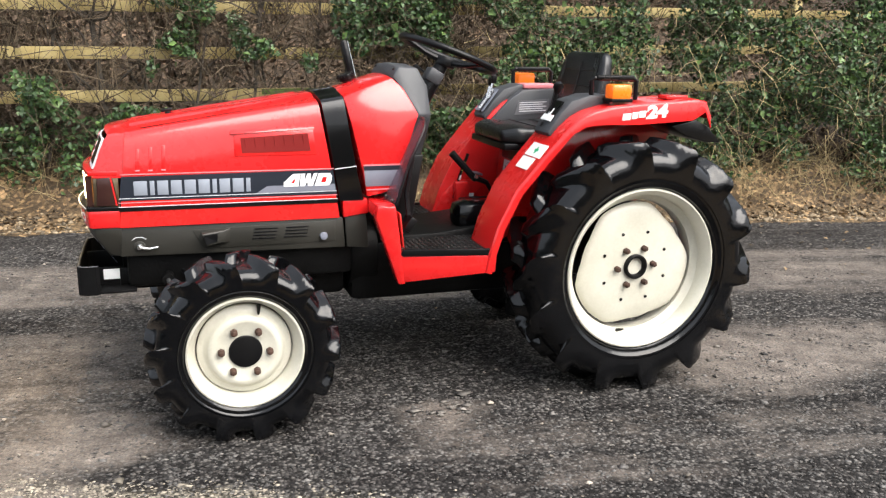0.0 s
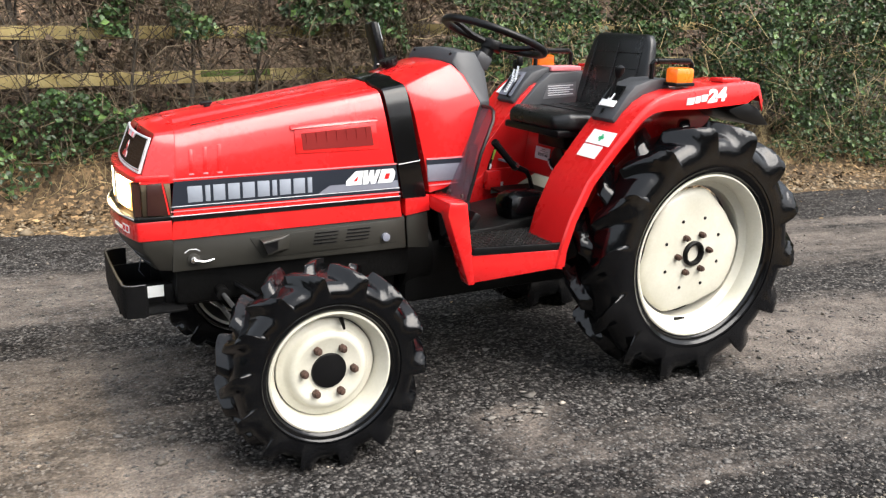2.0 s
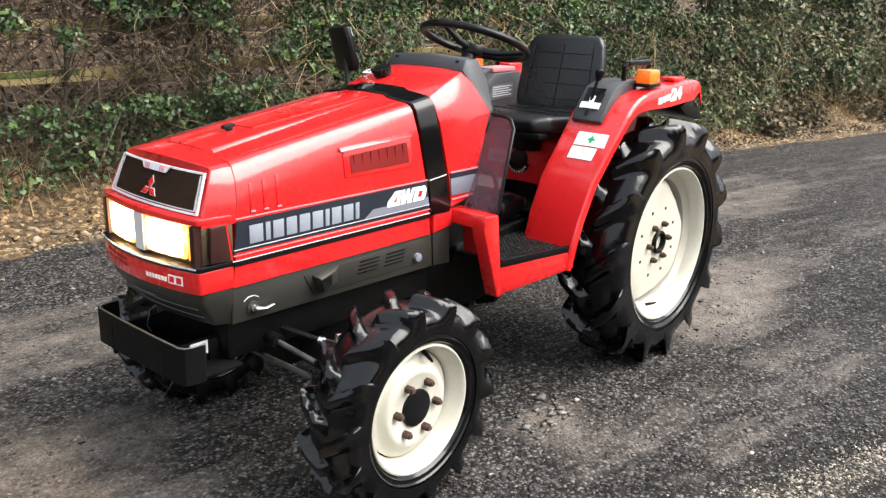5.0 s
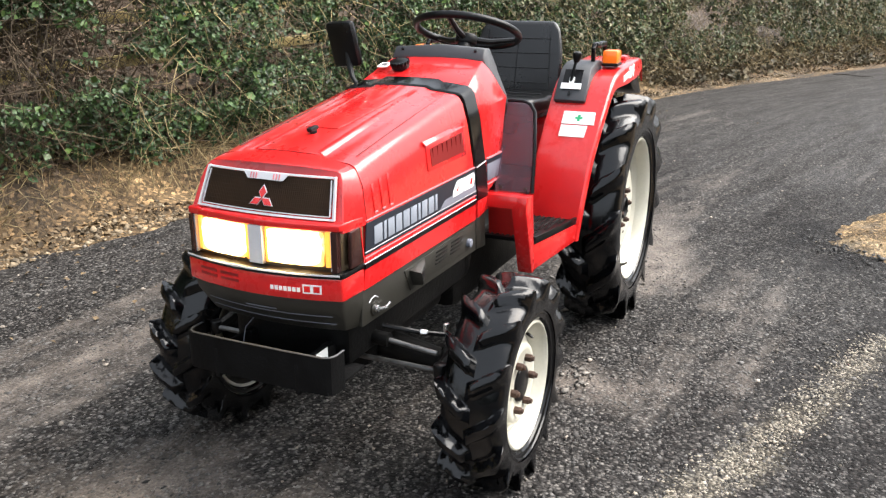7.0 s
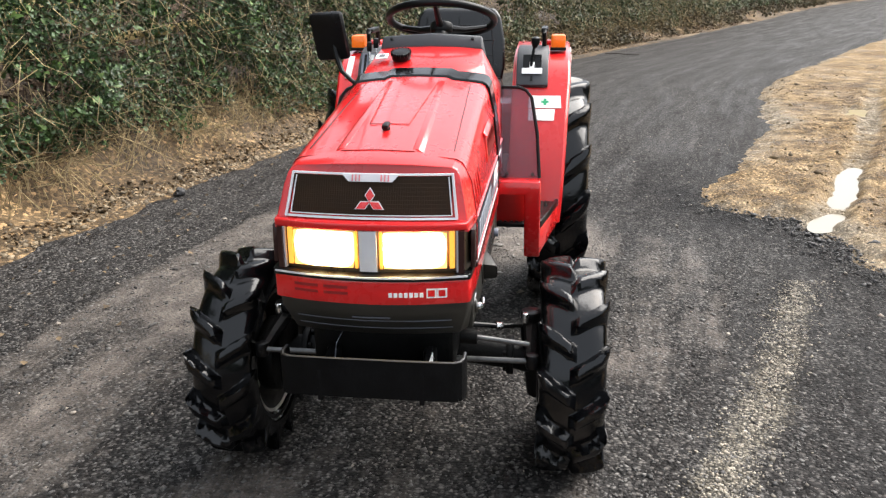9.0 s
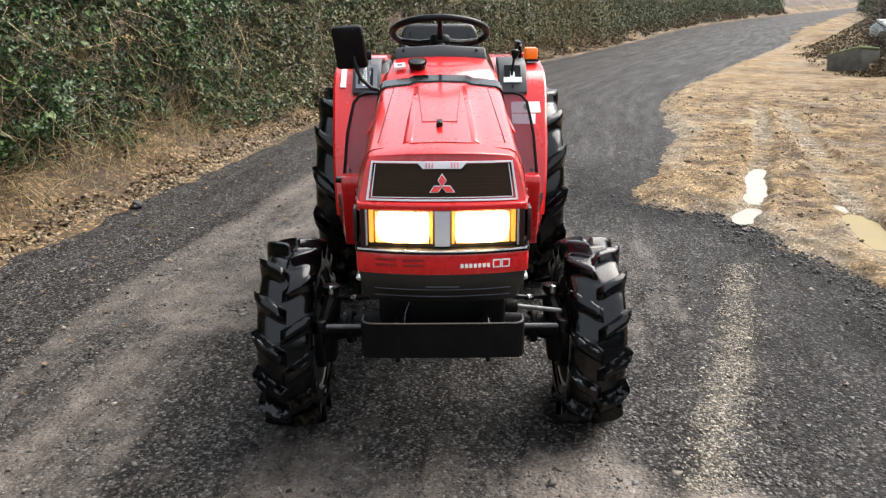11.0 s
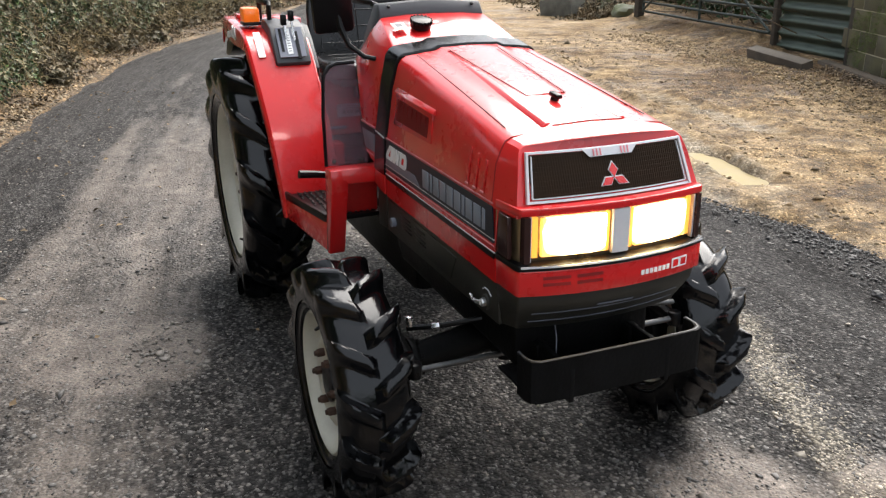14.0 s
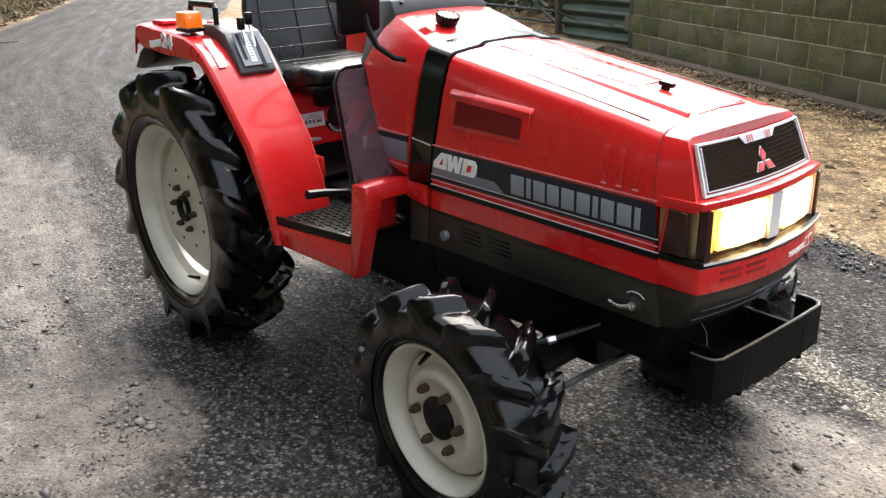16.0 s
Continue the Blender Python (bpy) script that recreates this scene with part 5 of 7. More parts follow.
tp("bonnet_catch", box((-0.004, 0.006, zk + 0.022), (0.042, 0.020, 0.013), 0.005, (0, -8, 0), bm), BLACK, "black rubber bonnet catch", parent=hood)

# nose: upper face, ledge, lamp zone, band, lower grille
seam = [(-0.171, 0.262, 0.905), (-0.168, 0.262, 0.915), (-0.160, 0.246, 1.006), (-0.152, 0.231, 1.040), (-0.151, 0.221, 1.054), (-0.150, 0.206, 1.062), (-0.150, 0.10, 1.082), (-0.150, 0, 1.085)]
face = [(-0.276, 0.250, 0.905), (-0.272, 0.249, 0.915), (-0.240, 0.231, 1.006), (-0.224, 0.222, 1.038), (-0.216, 0.214, 1.049), (-0.213, 0.202, 1.056), (-0.228, 0.10, 1.064), (-0.233, 0, 1.066)]
mid = [tuple((a + b) / 2 + (0.001 if k == 2 and i > 3 else 0) for k, (a, b) in enumerate(zip(p, q))) for i, (p, q) in enumerate(zip(seam, face))]
nose = tp("nose", loft([mirror_ring(seam), mirror_ring(mid), mirror_ring(face)], bev=0.002), RED, "red pressed-steel nose", angle=18)


def plan(corner, centre, vc, back_x=-0.186, back_v=0.261, n=9):
    pts = [(back_x, -back_v), (corner + 0.012, -vc - 0.004)]
    for i in range(n):
        v = -vc + 2 * vc * i / (n - 1)
        pts.append((centre + (corner - centre) * (abs(v) / vc) ** 2, v))
    return pts + [(corner + 0.012, vc + 0.004), (back_x, back_v)]


tp("ledge", prism(plan(-0.288, -0.318, 0.246), 0.912, 0.931, 0.004, flat="z"), RED, parent=nose)
lamp_box = tp("lamp_panel", prism(plan(-0.272, -0.304, 0.240, back_v=0.259), 0.800, 0.913, 0.002, flat="z"), HOUSING, "metal lamp surround, warm lamp glow in its colour", parent=nose)
tp("trim_strip", prism(plan(-0.298, -0.340, 0.254), 0.786, 0.801, 0.003, flat="z"), BLACK, parent=nose)
# silver line paints the lamps' reflection along the trim
tp("lamp_glint_line", bowed(-0.25, 0.25, 0.7945, 0.7995, -0.3412, -0.2992, 0.254, thick=0.0012), SILVER, parent=nose)
tp("lower_band", prism(plan(-0.294, -0.335, 0.252, back_v=0.259), 0.722, 0.787, 0.005, flat="z"), RED, parent=nose)
for z in (0.748, 0.764):
    for v in (0.085, 0.165):
        tp("slot", bowed(v - 0.032, v + 0.032, z, z + 0.007, -0.3345, -0.2945, 0.252, thick=0.0018), RED_DARK, parent=nose)
bars = [(-0.057 - 0.013 * i, 0.009, 0.012) for i in range(7)]
for v, w, h in bars:
    tp("lettering_bar", bowed(v - w / 2, v + w / 2, 0.747 - h * 0.2, 0.747 + h * 0.8, -0.3345, -0.2945, 0.252, thick=0.0018, n=3), WHITE, parent=nose)
for v in (-0.160, -0.186):
    tp("outlined_bar", bowed(v - 0.0125, v + 0.0125, 0.742, 0.767, -0.3345, -0.2945, 0.252, thick=0.0018, n=3), WHITE, parent=nose)
    tp("bar_centre", bowed(v - 0.0085, v + 0.0085, 0.746, 0.763, -0.3345, -0.2945, 0.252, thick=0.0026, n=3), RED, parent=nose)
for sgn in (-1, 1):
    tp("headlamp", bowed(sgn * 0.040, sgn * 0.196, 0.815, 0.905, -0.308, -0.277, 0.240, thick=0.010), LAMP, "lit warm-white headlamp", parent=nose)
    # amber strips are no lamps: they emit to stand for reflected lamp light
    tp("reflector_strip", bowed(sgn * 0.203, sgn * 0.215, 0.812, 0.908, -0.304, -0.273, 0.240, thick=0.008), LAMP_EDGE, "amber reflector strip, lamp glow added as emission", parent=nose)
    tp("reflector_strip", bowed(sgn * 0.028, sgn * 0.035, 0.812, 0.908, -0.304, -0.273, 0.240, thick=0.008), LAMP_EDGE, "amber reflector edge, lamp glow added as emission", parent=nose)
    tp("lamp_post", bowed(sgn * 0.226, sgn * 0.240, 0.802, 0.912, -0.306, -0.275, 0.240, thick=0.020), MARKER, "smoked lamp post", parent=nose)
    tp("post_line", bowed(sgn * 0.2205, sgn * 0.2255, 0.803, 0.911, -0.3065, -0.2755, 0.240, thick=0.012, n=3), SILVER, parent=nose)
    quad = [(-0.262, 0.806), (-0.257, 0.906), (-0.205, 0.909), (-0.188, 0.806)]
    tp("side_marker", prism(quad, sgn * 0.2525, sgn * 0.2645, 0.003), MARKER, "dark smoked side marker panel", parent=nose)
    tp("marker_line", prism([(-0.198, 0.806), (-0.213, 0.909), (-0.208, 0.909), (-0.193, 0.806)], sgn * 0.2635, sgn * 0.2657, 0), RED, parent=nose)
tp("lamp_divider", bowed(-0.022, 0.022, 0.806, 0.911, -0.306, -0.274, 0.240, thick=0.012), SILVER, "grey lamp divider", parent=nose)

# radiator grille: dark mesh, fine slats, silver trim, emblem
GL = 0.040 / 0.095
gx0 = lambda z: (-0.2865 + (z - 0.930) * GL)
tp("grille", bowed(-0.205, 0.205, 0.943, 1.036, gx0(0.943) - 0.001, gx0(0.943) + 0.020, 0.23, GL, 0.003, 13), MESH, "dark brown wire-mesh radiator grille", parent=nose)
for i in range(9):
    z = 0.949 + i * 0.0098
    tp("grille_slat", bowed(-0.202 + i * 0.0008, 0.202 - i * 0.0008, z, z + 0.0022, gx0(z) - 0.004, gx0(z) + 0.017, 0.23, GL, 0.0016, 9), MESH, parent=nose)
tp("grille_trim", bowed(-0.222, 0.222, 0.935, 0.9395, gx0(0.935) - 0.003, gx0(0.935) + 0.018, 0.23, GL, 0.004, 11), SILVER, parent=nose)
tp("grille_trim", bowed(-0.207, 0.207, 1.0385, 1.043, gx0(1.036) - 0.003, gx0(1.036) + 0.016, 0.22, GL, 0.004, 11), SILVER, parent=nose)
for sgn in (-1, 1):
    a, b = gx0(0.936) + 0.014, gx0(1.043) + 0.011
    tp("grille_trim", loft([[(a - 0.004, sgn * 0.223, 0.936), (a - 0.004, sgn * 0.2165, 0.936), (a + 0.004, sgn * 0.2165, 0.936), (a + 0.004, sgn * 0.223, 0.936)],
                            [(b - 0.004, sgn * 0.208, 1.043), (b - 0.004, sgn * 0.2025, 1.043), (b + 0.004, sgn * 0.2025, 1.043), (b + 0.004, sgn * 0.208, 1.043)]]), SILVER, parent=nose)
tp("grille_badge", loft([[(gx0(1.024) - 0.0065, v, 1.024), (gx0(1.024) - 0.010, v, 1.024), (gx0(1.042) - 0.010, v * 1.32, 1.042), (gx0(1.042) - 0.0065, v * 1.32, 1.042)] for v in (-0.056, -0.02, 0.02, 0.056)]), SILVER, "silver badge plate at the grille top", parent=nose)
for sgn in (-1, 1):
    a, b = gx0(0.945) + 0.0125, gx0(1.034) + 0.0095
    tp("inner_trim", loft([[(a - 0.003, sgn * 0.2085, 0.945), (a - 0.003, sgn * 0.2060, 0.945), (a + 0.003, sgn * 0.2060, 0.945), (a + 0.003, sgn * 0.2085, 0.945)],
                           [(b - 0.003, sgn * 0.1975, 1.034), (b - 0.003, sgn * 0.1950, 1.034), (b + 0.003, sgn * 0.1950, 1.034), (b + 0.003, sgn * 0.1975, 1.034)]]), SILVER, parent=nose)
tp("inner_trim", bowed(-0.207, 0.207, 0.9435, 0.9455, gx0(0.9435) - 0.003, gx0(0.9435) + 0.018, 0.23, GL, 0.003, 11), SILVER, parent=nose)
wires = None
for i in range(66):
    v = -0.198 + i * 0.396 / 65
    wires = bowed(v - 0.0009, v + 0.0009, 0.9465, 1.034, gx0(0.9465) - 0.0045, gx0(0.9465) + 0.0165, 0.23, GL, 0.0016, 2, wires)
tagged(tp("wire_mesh", wires, MESH, "fine brown wire mesh", parent=nose), kind="stuff")
for v in (-0.046, -0.037, -0.028, 0.028, 0.037, 0.046):
    tp("badge_bar", bowed(v - 0.0018, v + 0.0018, 1.026, 1.041, gx0(1.026) - 0.0125, gx0(1.026) + 0.016, 0.23, GL, 0.001, 2), PINK, parent=nose)
emb = gx0(0.97) - 0.008
for c, turn in (((0, 0.9975), 0), ((-0.0187, 0.9655), 120), ((0.0187, 0.9655), -120)):
    ang = radians(turn)
    loz = [(0, 0.021), (0.012, 0), (0, -0.021), (-0.012, 0)]
    pts = [(c[0] + p * math.cos(ang) - q * math.sin(ang), c[1] + p * math.sin(ang) + q * math.cos(ang)) for p, q in loz]
    pts = [(p * 0.92, 0.977 + (q - 0.977) * 0.74) for p, q in pts]
    c = (c[0] * 0.92, 0.977 + (c[1] - 0.977) * 0.74)
    big = [((p - c[0]) * 1.22 + c[0], (q - c[1]) * 1.22 + c[1]) for p, q in pts]
    rim = loft([[(gx0(z) - 0.0065, v, z) for v, z in big], [(gx0(z) - 0.0085, v, z) for v, z in big]])
    tp("emblem_edge", rim, SILVER, parent=nose)
    tp("emblem", loft([[(gx0(z) - 0.0085, v, z) for v, z in pts], [(gx0(z) - 0.0105, v, z) for v, z in pts]]), RED, "plain red lozenge emblem", parent=nose)

# lower grey nose and flank panels
low = tp("lower_nose", loft([[(x, v, 0.722) for x, v in plan(-0.283, -0.322, 0.246, back_v=0.255)], [(x, v, 0.690) for x, v in plan(-0.279, -0.318, 0.242, back_v=0.254)],
                             [(x, v, 0.612) for x, v in plan(-0.232, -0.262, 0.222, back_v=0.245)]], bev=0.004), GREY, "olive-grey lower nose grille")
for z in (0.636, 0.664):
    k_ = (0.690 - z) / 0.078
    tp("pale_line", bowed(-0.205, 0.205, z, z + 0.0026, -0.318 + 0.056 * k_, -0.279 + 0.047 * k_, 0.242 - 0.02 * k_, -0.70, 0.0022, 11), SLATE, parent=low)
tp("badge_strip", bowed(-0.05, 0.05, 0.676, 0.681, -0.310, -0.271, 0.24, -0.70, 0.0022, 5), SLATE, parent=low)
for sgn in (-1, 1):
    flank = tp("side_panel", prism([(-0.196, 0.612), (-0.188, 0.7215), (0.632, 0.7215), (0.640, 0.600)], sgn * 0.235, sgn * 0.2525, 0.004), GREY, "olive-grey engine side panel")
    tp("side_panel", prism([(0.646, 0.600), (0.638, 0.7315), (0.725, 0.7315), (0.735, 0.592)], sgn * 0.235, sgn * 0.2525, 0.004), GREY, "olive-grey engine side panel")
    tp("raised_plate", prism([(0.06, 0.700), (0.10, 0.625), (0.60, 0.628), (0.60, 0.712)], sgn * 0.251, sgn * 0.256, 0.002), GREY, parent=flank)
    for x0 in (0.275, 0.395):
        for i in range(4):
            tp("vent_slot", box((x0 + 0.048 + 0.003 * i, sgn * 0.2565, 0.655 + i * 0.0125), (0.088, 0.003, 0.0055), 0.001), BLACK, parent=flank)
    tp("cap", drum((0.553, sgn * 0.262, 0.652), (0, sgn, 0), 0.015, 0.016), SLATE, "round grey cap", parent=flank)
    tp("latch_plate", drum((-0.128, sgn * 0.2545, 0.648), (0, sgn, 0), 0.020, 0.008), GREY, parent=flank)
    bm = drum((-0.128, sgn * 0.262, 0.648), (0, sgn, 0), 0.011, 0.014)
    tp("latch", sweep([(-0.128, sgn * 0.268, 0.648), (-0.095, sgn * 0.272, 0.641), (-0.065, sgn * 0.270, 0.646)], [0.007, 0.005, 0.004], 8, bm), CHROME, "bright metal latch handle", parent=flank)
    tp("mark", sweep([(-0.155, sgn * 0.2535, 0.672), (-0.14, sgn * 0.2535, 0.682), (-0.118, sgn * 0.2535, 0.682), (-0.105, sgn * 0.2535, 0.674)], 0.0016, 4), SILVER, parent=flank)
# exhaust outlet on the left flank
bm = loft([[(0.090, -0.252, 0.694), (0.205, -0.252, 0.704), (0.200, -0.252, 0.644), (0.115, -0.252, 0.636)], [(0.092, -0.296, 0.690), (0.172, -0.272, 0.694), (0.168, -0.272, 0.652), (0.108, -0.296, 0.644)]], bev=0.003)
exhaust = tp("exhaust_outlet", bm, GREY, "grey square exhaust outlet")
tp("opening", loft([[(0.096, -0.2945, 0.685), (0.150, -0.2790, 0.688), (0.148, -0.2790, 0.657), (0.108, -0.2945, 0.650)], [(0.095, -0.2975, 0.685), (0.149, -0.2820, 0.688), (0.147, -0.2820, 0.657), (0.107, -0.2975, 0.650)]]), BLACK, parent=exhaust)

# flank decals
for sgn in (-1, 1):
    w = 0.2622
    decal = tp("side_decal", prism([(-0.186, 0.822), (-0.175, 0.910), (0.592, 0.913), (0.606, 0.817)], sgn * (w - 0.002), sgn * (w + 0.0012), 0), NAVY, "dark slate side stripe with pale lines")
    for z, h, m in ((0.9155, 0.0035, PINK), (0.829, 0.0022, SILVER), (0.8125, 0.0030, PINK), (0.798, 0.0022, SILVER)):
        tp("line", prism([(-0.178 - (0.91 - z) * 0.12, z), (-0.178 - (0.91 - z) * 0.12, z + h), (0.596 + (0.91 - z) * 0.12, z + h), (0.596 + (0.91 - z) * 0.12, z)], sgn * (w - 0.001), sgn * (w + 0.002), 0), m, parent=decal)
    tp("black_line", prism([(-0.187, 0.783), (-0.186, 0.797), (0.608, 0.797), (0.610, 0.783)], sgn * (w - 0.003), sgn * (w + 0.0016), 0), BLACK, parent=decal)
    tp("pale_patch", prism([(0.30, 0.832), (0.34, 0.858), (0.598, 0.858), (0.602, 0.832)], sgn * (w), sgn * (w + 0.0018), 0), SLATE, parent=decal)
    start = -0.135 if sgn < 0 else -0.150
    for i in range(10):
        wd = (0.046, 0.016, 0.038, 0.038, 0.040, 0.040, 0.016, 0.038, 0.040, 0.016)[i]
        at0 = start + sum((0.046, 0.016, 0.038, 0.038, 0.040, 0.040, 0.016, 0.038, 0.040, 0.016)[:i]) + i * 0.0095
        if sgn > 0:
            at0 = -0.150 + 0.425 - (at0 - start) - wd
        tp("lettering_bar", prism([(at0, 0.840), (at0, 0.892), (at0 + wd, 0.892), (at0 + wd, 0.840)], sgn * (w + 0.001), sgn * (w + 0.0028), 0.0006), LETTER, parent=decal)
    # white slanted lettering with red counters, drawn as block strokes
    four = [(0.000, 0.000), (0.056, 0.000), (0.064, 0.048), (0.036, 0.048), (0.000, 0.016)]
    dub = [(0.066, 0.048), (0.062, 0.000), (0.080, 0.000), (0.090, 0.018), (0.092, 0.000), (0.110, 0.000), (0.130, 0.048), (0.115, 0.048), (0.105, 0.020), (0.104, 0.048), (0.091, 0.048), (0.080, 0.020), (0.082, 0.048)]
    dee = [(0.118, 0.000), (0.172, 0.000), (0.182, 0.012), (0.186, 0.036), (0.178, 0.048), (0.134, 0.048)]
    counters = [[(0.026, 0.013), (0.040, 0.013), (0.045, 0.033)], [(0.142, 0.013), (0.160, 0.013), (0.166, 0.033), (0.150, 0.033)]]
    for shape, m, off, nm in [(four, WHITE, 0.0030, "numeral"), (dub, WHITE, 0.0030, "letter"), (dee, WHITE, 0.0030, "letter")] + [(c, RED, 0.0038, "counter") for c in counters]:
        flat_ = [(0.402 + x if sgn < 0 else 0.592 - x, 0.853 + z) for x, z in shape]
        tp(nm, prism(flat_, sgn * (w + 0.001), sgn * (w + off), 0), m, parent=decal)
    # three pressed ribs and the louvred vent
    for i in range(3):
        x = -0.115 + 0.045 * i
        z1 = 1.006 + 0.006 * i
        tp("pressed_rib", loft([[(x - 0.006 - 0.004, sgn * 0.2612, 0.930), (x + 0.006 - 0.004, sgn * 0.2612, 0.930), (x + 0.006 - 0.004, sgn * 0.2632, 0.930), (x - 0.006 - 0.004, sgn * 0.2632, 0.930)],
                                [(x - 0.006, sgn * 0.2475, z1), (x + 0.006, sgn * 0.2475, z1), (x + 0.006, sgn * 0.2500, z1), (x - 0.006, sgn * 0.2500, z1)]], bev=0.001), RED, parent=hood)
        tp("rib_foot", box((x - 0.004, sgn * 0.264, 0.9305), (0.016, 0.003, 0.005), 0.001), PINK, parent=hood)
    fl = lambda z: 0.2615 - max(0, z - 0.915) * 0.105
    vent = tp("side_vent", loft([[(0.225, sgn * (fl(0.972) - 0.003), 0.972), (0.530, sgn * (fl(0.972) - 0.003), 0.972), (0.530, sgn * (fl(0.972) + 0.0035), 0.972), (0.225, sgn * (fl(0.972) + 0.0035), 0.972)],
                                 [(0.225, sgn * (fl(1.058) - 0.003), 1.058), (0.520, sgn * (fl(1.058) - 0.003), 1.070), (0.520, sgn * (fl(1.058) + 0.0035), 1.070), (0.225, sgn * (fl(1.058) + 0.0035), 1.058)]], bev=0.004), RED, "red louvred side vent")
    # raised panel in darkened red, painting the shade of a recess
    tp("vent_shade_panel", loft([[(0.252, sgn * (fl(0.985) + 0.000), 0.985), (0.508, sgn * fl(0.985), 0.988), (0.508, sgn * (fl(0.985) + 0.0052), 0.988), (0.252, sgn * (fl(0.985) + 0.0052), 0.985)],
                            [(0.248, sgn * fl(1.042), 1.040), (0.500, sgn * fl(1.048), 1.054), (0.500, sgn * (fl(1.048) + 0.0052), 1.054), (0.248, sgn * (fl(1.042) + 0.0052), 1.040)]]), RED_VENT_SHADE, parent=vent)
    for i in range(7):
        x = 0.268 + i * 0.036
        tp("louvre", prism([(x - 0.002, 0.986), (x + 0.002, 0.986), (x - 0.001, 1.041 + 0.0015 * i), (x - 0.005, 1.040 + 0.0015 * i)], sgn * (fl(1.015) + 0.002), sgn * (fl(1.015) + 0.0060), 0.0008), RED_VENT_SHADE, parent=vent)
    tp("vent_brow", loft([[(0.212, sgn * (fl(1.05) - 0.002), 1.052), (0.212, sgn * (fl(1.05) + 0.010), 1.055), (0.212, sgn * (fl(1.06) - 0.002), 1.068)],
                          [(0.525, sgn * (fl(1.06) - 0.002), 1.068), (0.525, sgn * (fl(1.06) + 0.010), 1.071), (0.525, sgn * (fl(1.07) - 0.002), 1.084)]], bev=0.002), RED, parent=vent)

# black strap round the bonnet's rear
rs = []
for dx, g in ((-0.002, 0.001), (0.0, 0.005), (0.085, 0.007), (0.088, 0.002)):
    rs.append([(x + dx + (0.012 * (0.915 - z) / 0.2 if z < 0.915 else 0) * (dx > 0.05), v, z + (0.012 * max(0, dx) / 0.085 if z > 1.1 else 0)) for x, v, z in mirror_ring(hood_half(1.0, g, 0.79))])
strap = tp("strap_band", loft(rs), STRAP, "glossy black band round the bonnet")
for sgn in (-1, 1):
    tp("red_tail", prism([(0.632, 0.722), (0.630, 0.790), (0.728, 0.795), (0.732, 0.735)], sgn * 0.20, sgn * 0.262, 0.004), RED, parent=strap)
    tp("pale_line", prism([(0.600, 0.914), (0.600, 0.917), (0.684, 0.926), (0.684, 0.923)], sgn * 0.262, sgn * 0.2698, 0), SILVER, parent=strap)

# cowl and dash
cowl_a = [(0.728, 0.258, 0.800), (0.708, 0.258, 0.915), (0.668, 0.250, 1.09), (0.652, 0.236, 1.155), (0.645, 0.214, 1.186), (0.645, 0.11, 1.200), (0.645, 0, 1.203)]
cowl_b = [(0.785, 0.258, 0.810), (0.80, 0.260, 0.915), (0.80, 0.254, 1.11), (0.765, 0.226, 1.20), (0.745, 0.200, 1.224), (0.745, 0.10, 1.236), (0.745, 0, 1.238)]
cowl_c = [(0.842, 0.255, 0.828), (0.872, 0.256, 0.915), (0.940, 0.248, 1.120), (0.885, 0.205, 1.215), (0.845, 0.186, 1.258), (0.845, 0.10, 1.266), (0.845, 0, 1.268)]
cowl = tp("cowl", loft([mirror_ring(cowl_a), mirror_ring(cowl_b), mirror_ring(cowl_c)], bev=0.004), RED, "red dashboard cowl")
dash_rings = [[(x, v, z) for x, v, z in mirror_ring([(0.868, 0.235, 0.93), (0.930, 0.245, 1.10), (0.944, 0.246, 1.122), (0.880, 0.200, 1.220), (0.850, 0.187, 1.262), (0.850, 0, 1.271)])],
              [(x, v, z) for x, v, z in mirror_ring([(0.90, 0.20, 0.93), (0.955, 0.235, 1.095), (0.968, 0.240, 1.120), (0.915, 0.196, 1.225), (0.872, 0.184, 1.300), (0.870, 0, 1.312)])],
              [(x, v, z) for x, v, z in mirror_ring([(0.99, 0.12, 0.94), (1.00, 0.205, 1.085), (1.004, 0.210, 1.115), (0.985, 0.186, 1.225), (0.955, 0.172, 1.296), (0.955, 0, 1.306)])]]
dash = tp("dashboard", loft(dash_rings, bev=0.006), DASH, "grey-black plastic dashboard hood")
for v in (-0.15, 0.15):
    tp("dash_screw", drum((0.862, v, 1.292), (-0.7, 0, 0.7), 0.006, 0.006, 10, 0.001), BLACK, parent=dash)
for sgn in (-1, 1):
    cd = tp("cowl_decal", prism([(0.722, 0.842), (0.716, 0.905), (0.866, 0.907), (0.850, 0.842)], sgn * 0.2555, sgn * 0.2625, 0.001), SLATE, "slate side stripe on the cowl")
    tp("dark_line", prism([(0.716, 0.905), (0.714, 0.922), (0.868, 0.922), (0.866, 0.905)], sgn * 0.2555, sgn * 0.2629, 0), NAVY, parent=cd)
    tp("pale_line", prism([(0.714, 0.923), (0.714, 0.928), (0.869, 0.928), (0.868, 0.923)], sgn * 0.2555, sgn * 0.2629, 0), PINK, parent=cd)
    tp("pale_line", prism([(0.726, 0.826), (0.726, 0.830), (0.848, 0.832), (0.846, 0.828)], sgn * 0.2545, sgn * 0.2625, 0), PINK, parent=cd)
cap = tp("fuel_cap", drum((0.723, 0.090, 1.247), (-0.32, 0, 0.95), 0.034, 0.027, 24, 0.004), BLACK, "black fuel filler cap")
for i in range(16):
    a = i * math.tau / 16
    tp("grip", box((0.719 + 0.034 * math.cos(a) * 0.95, 0.090 + 0.034 * math.sin(a), 1.255 + 0.034 * math.cos(a) * 0.31), (0.005, 0.005, 0.014), 0.001, (0, -18, 0)), BLACK, parent=cap)
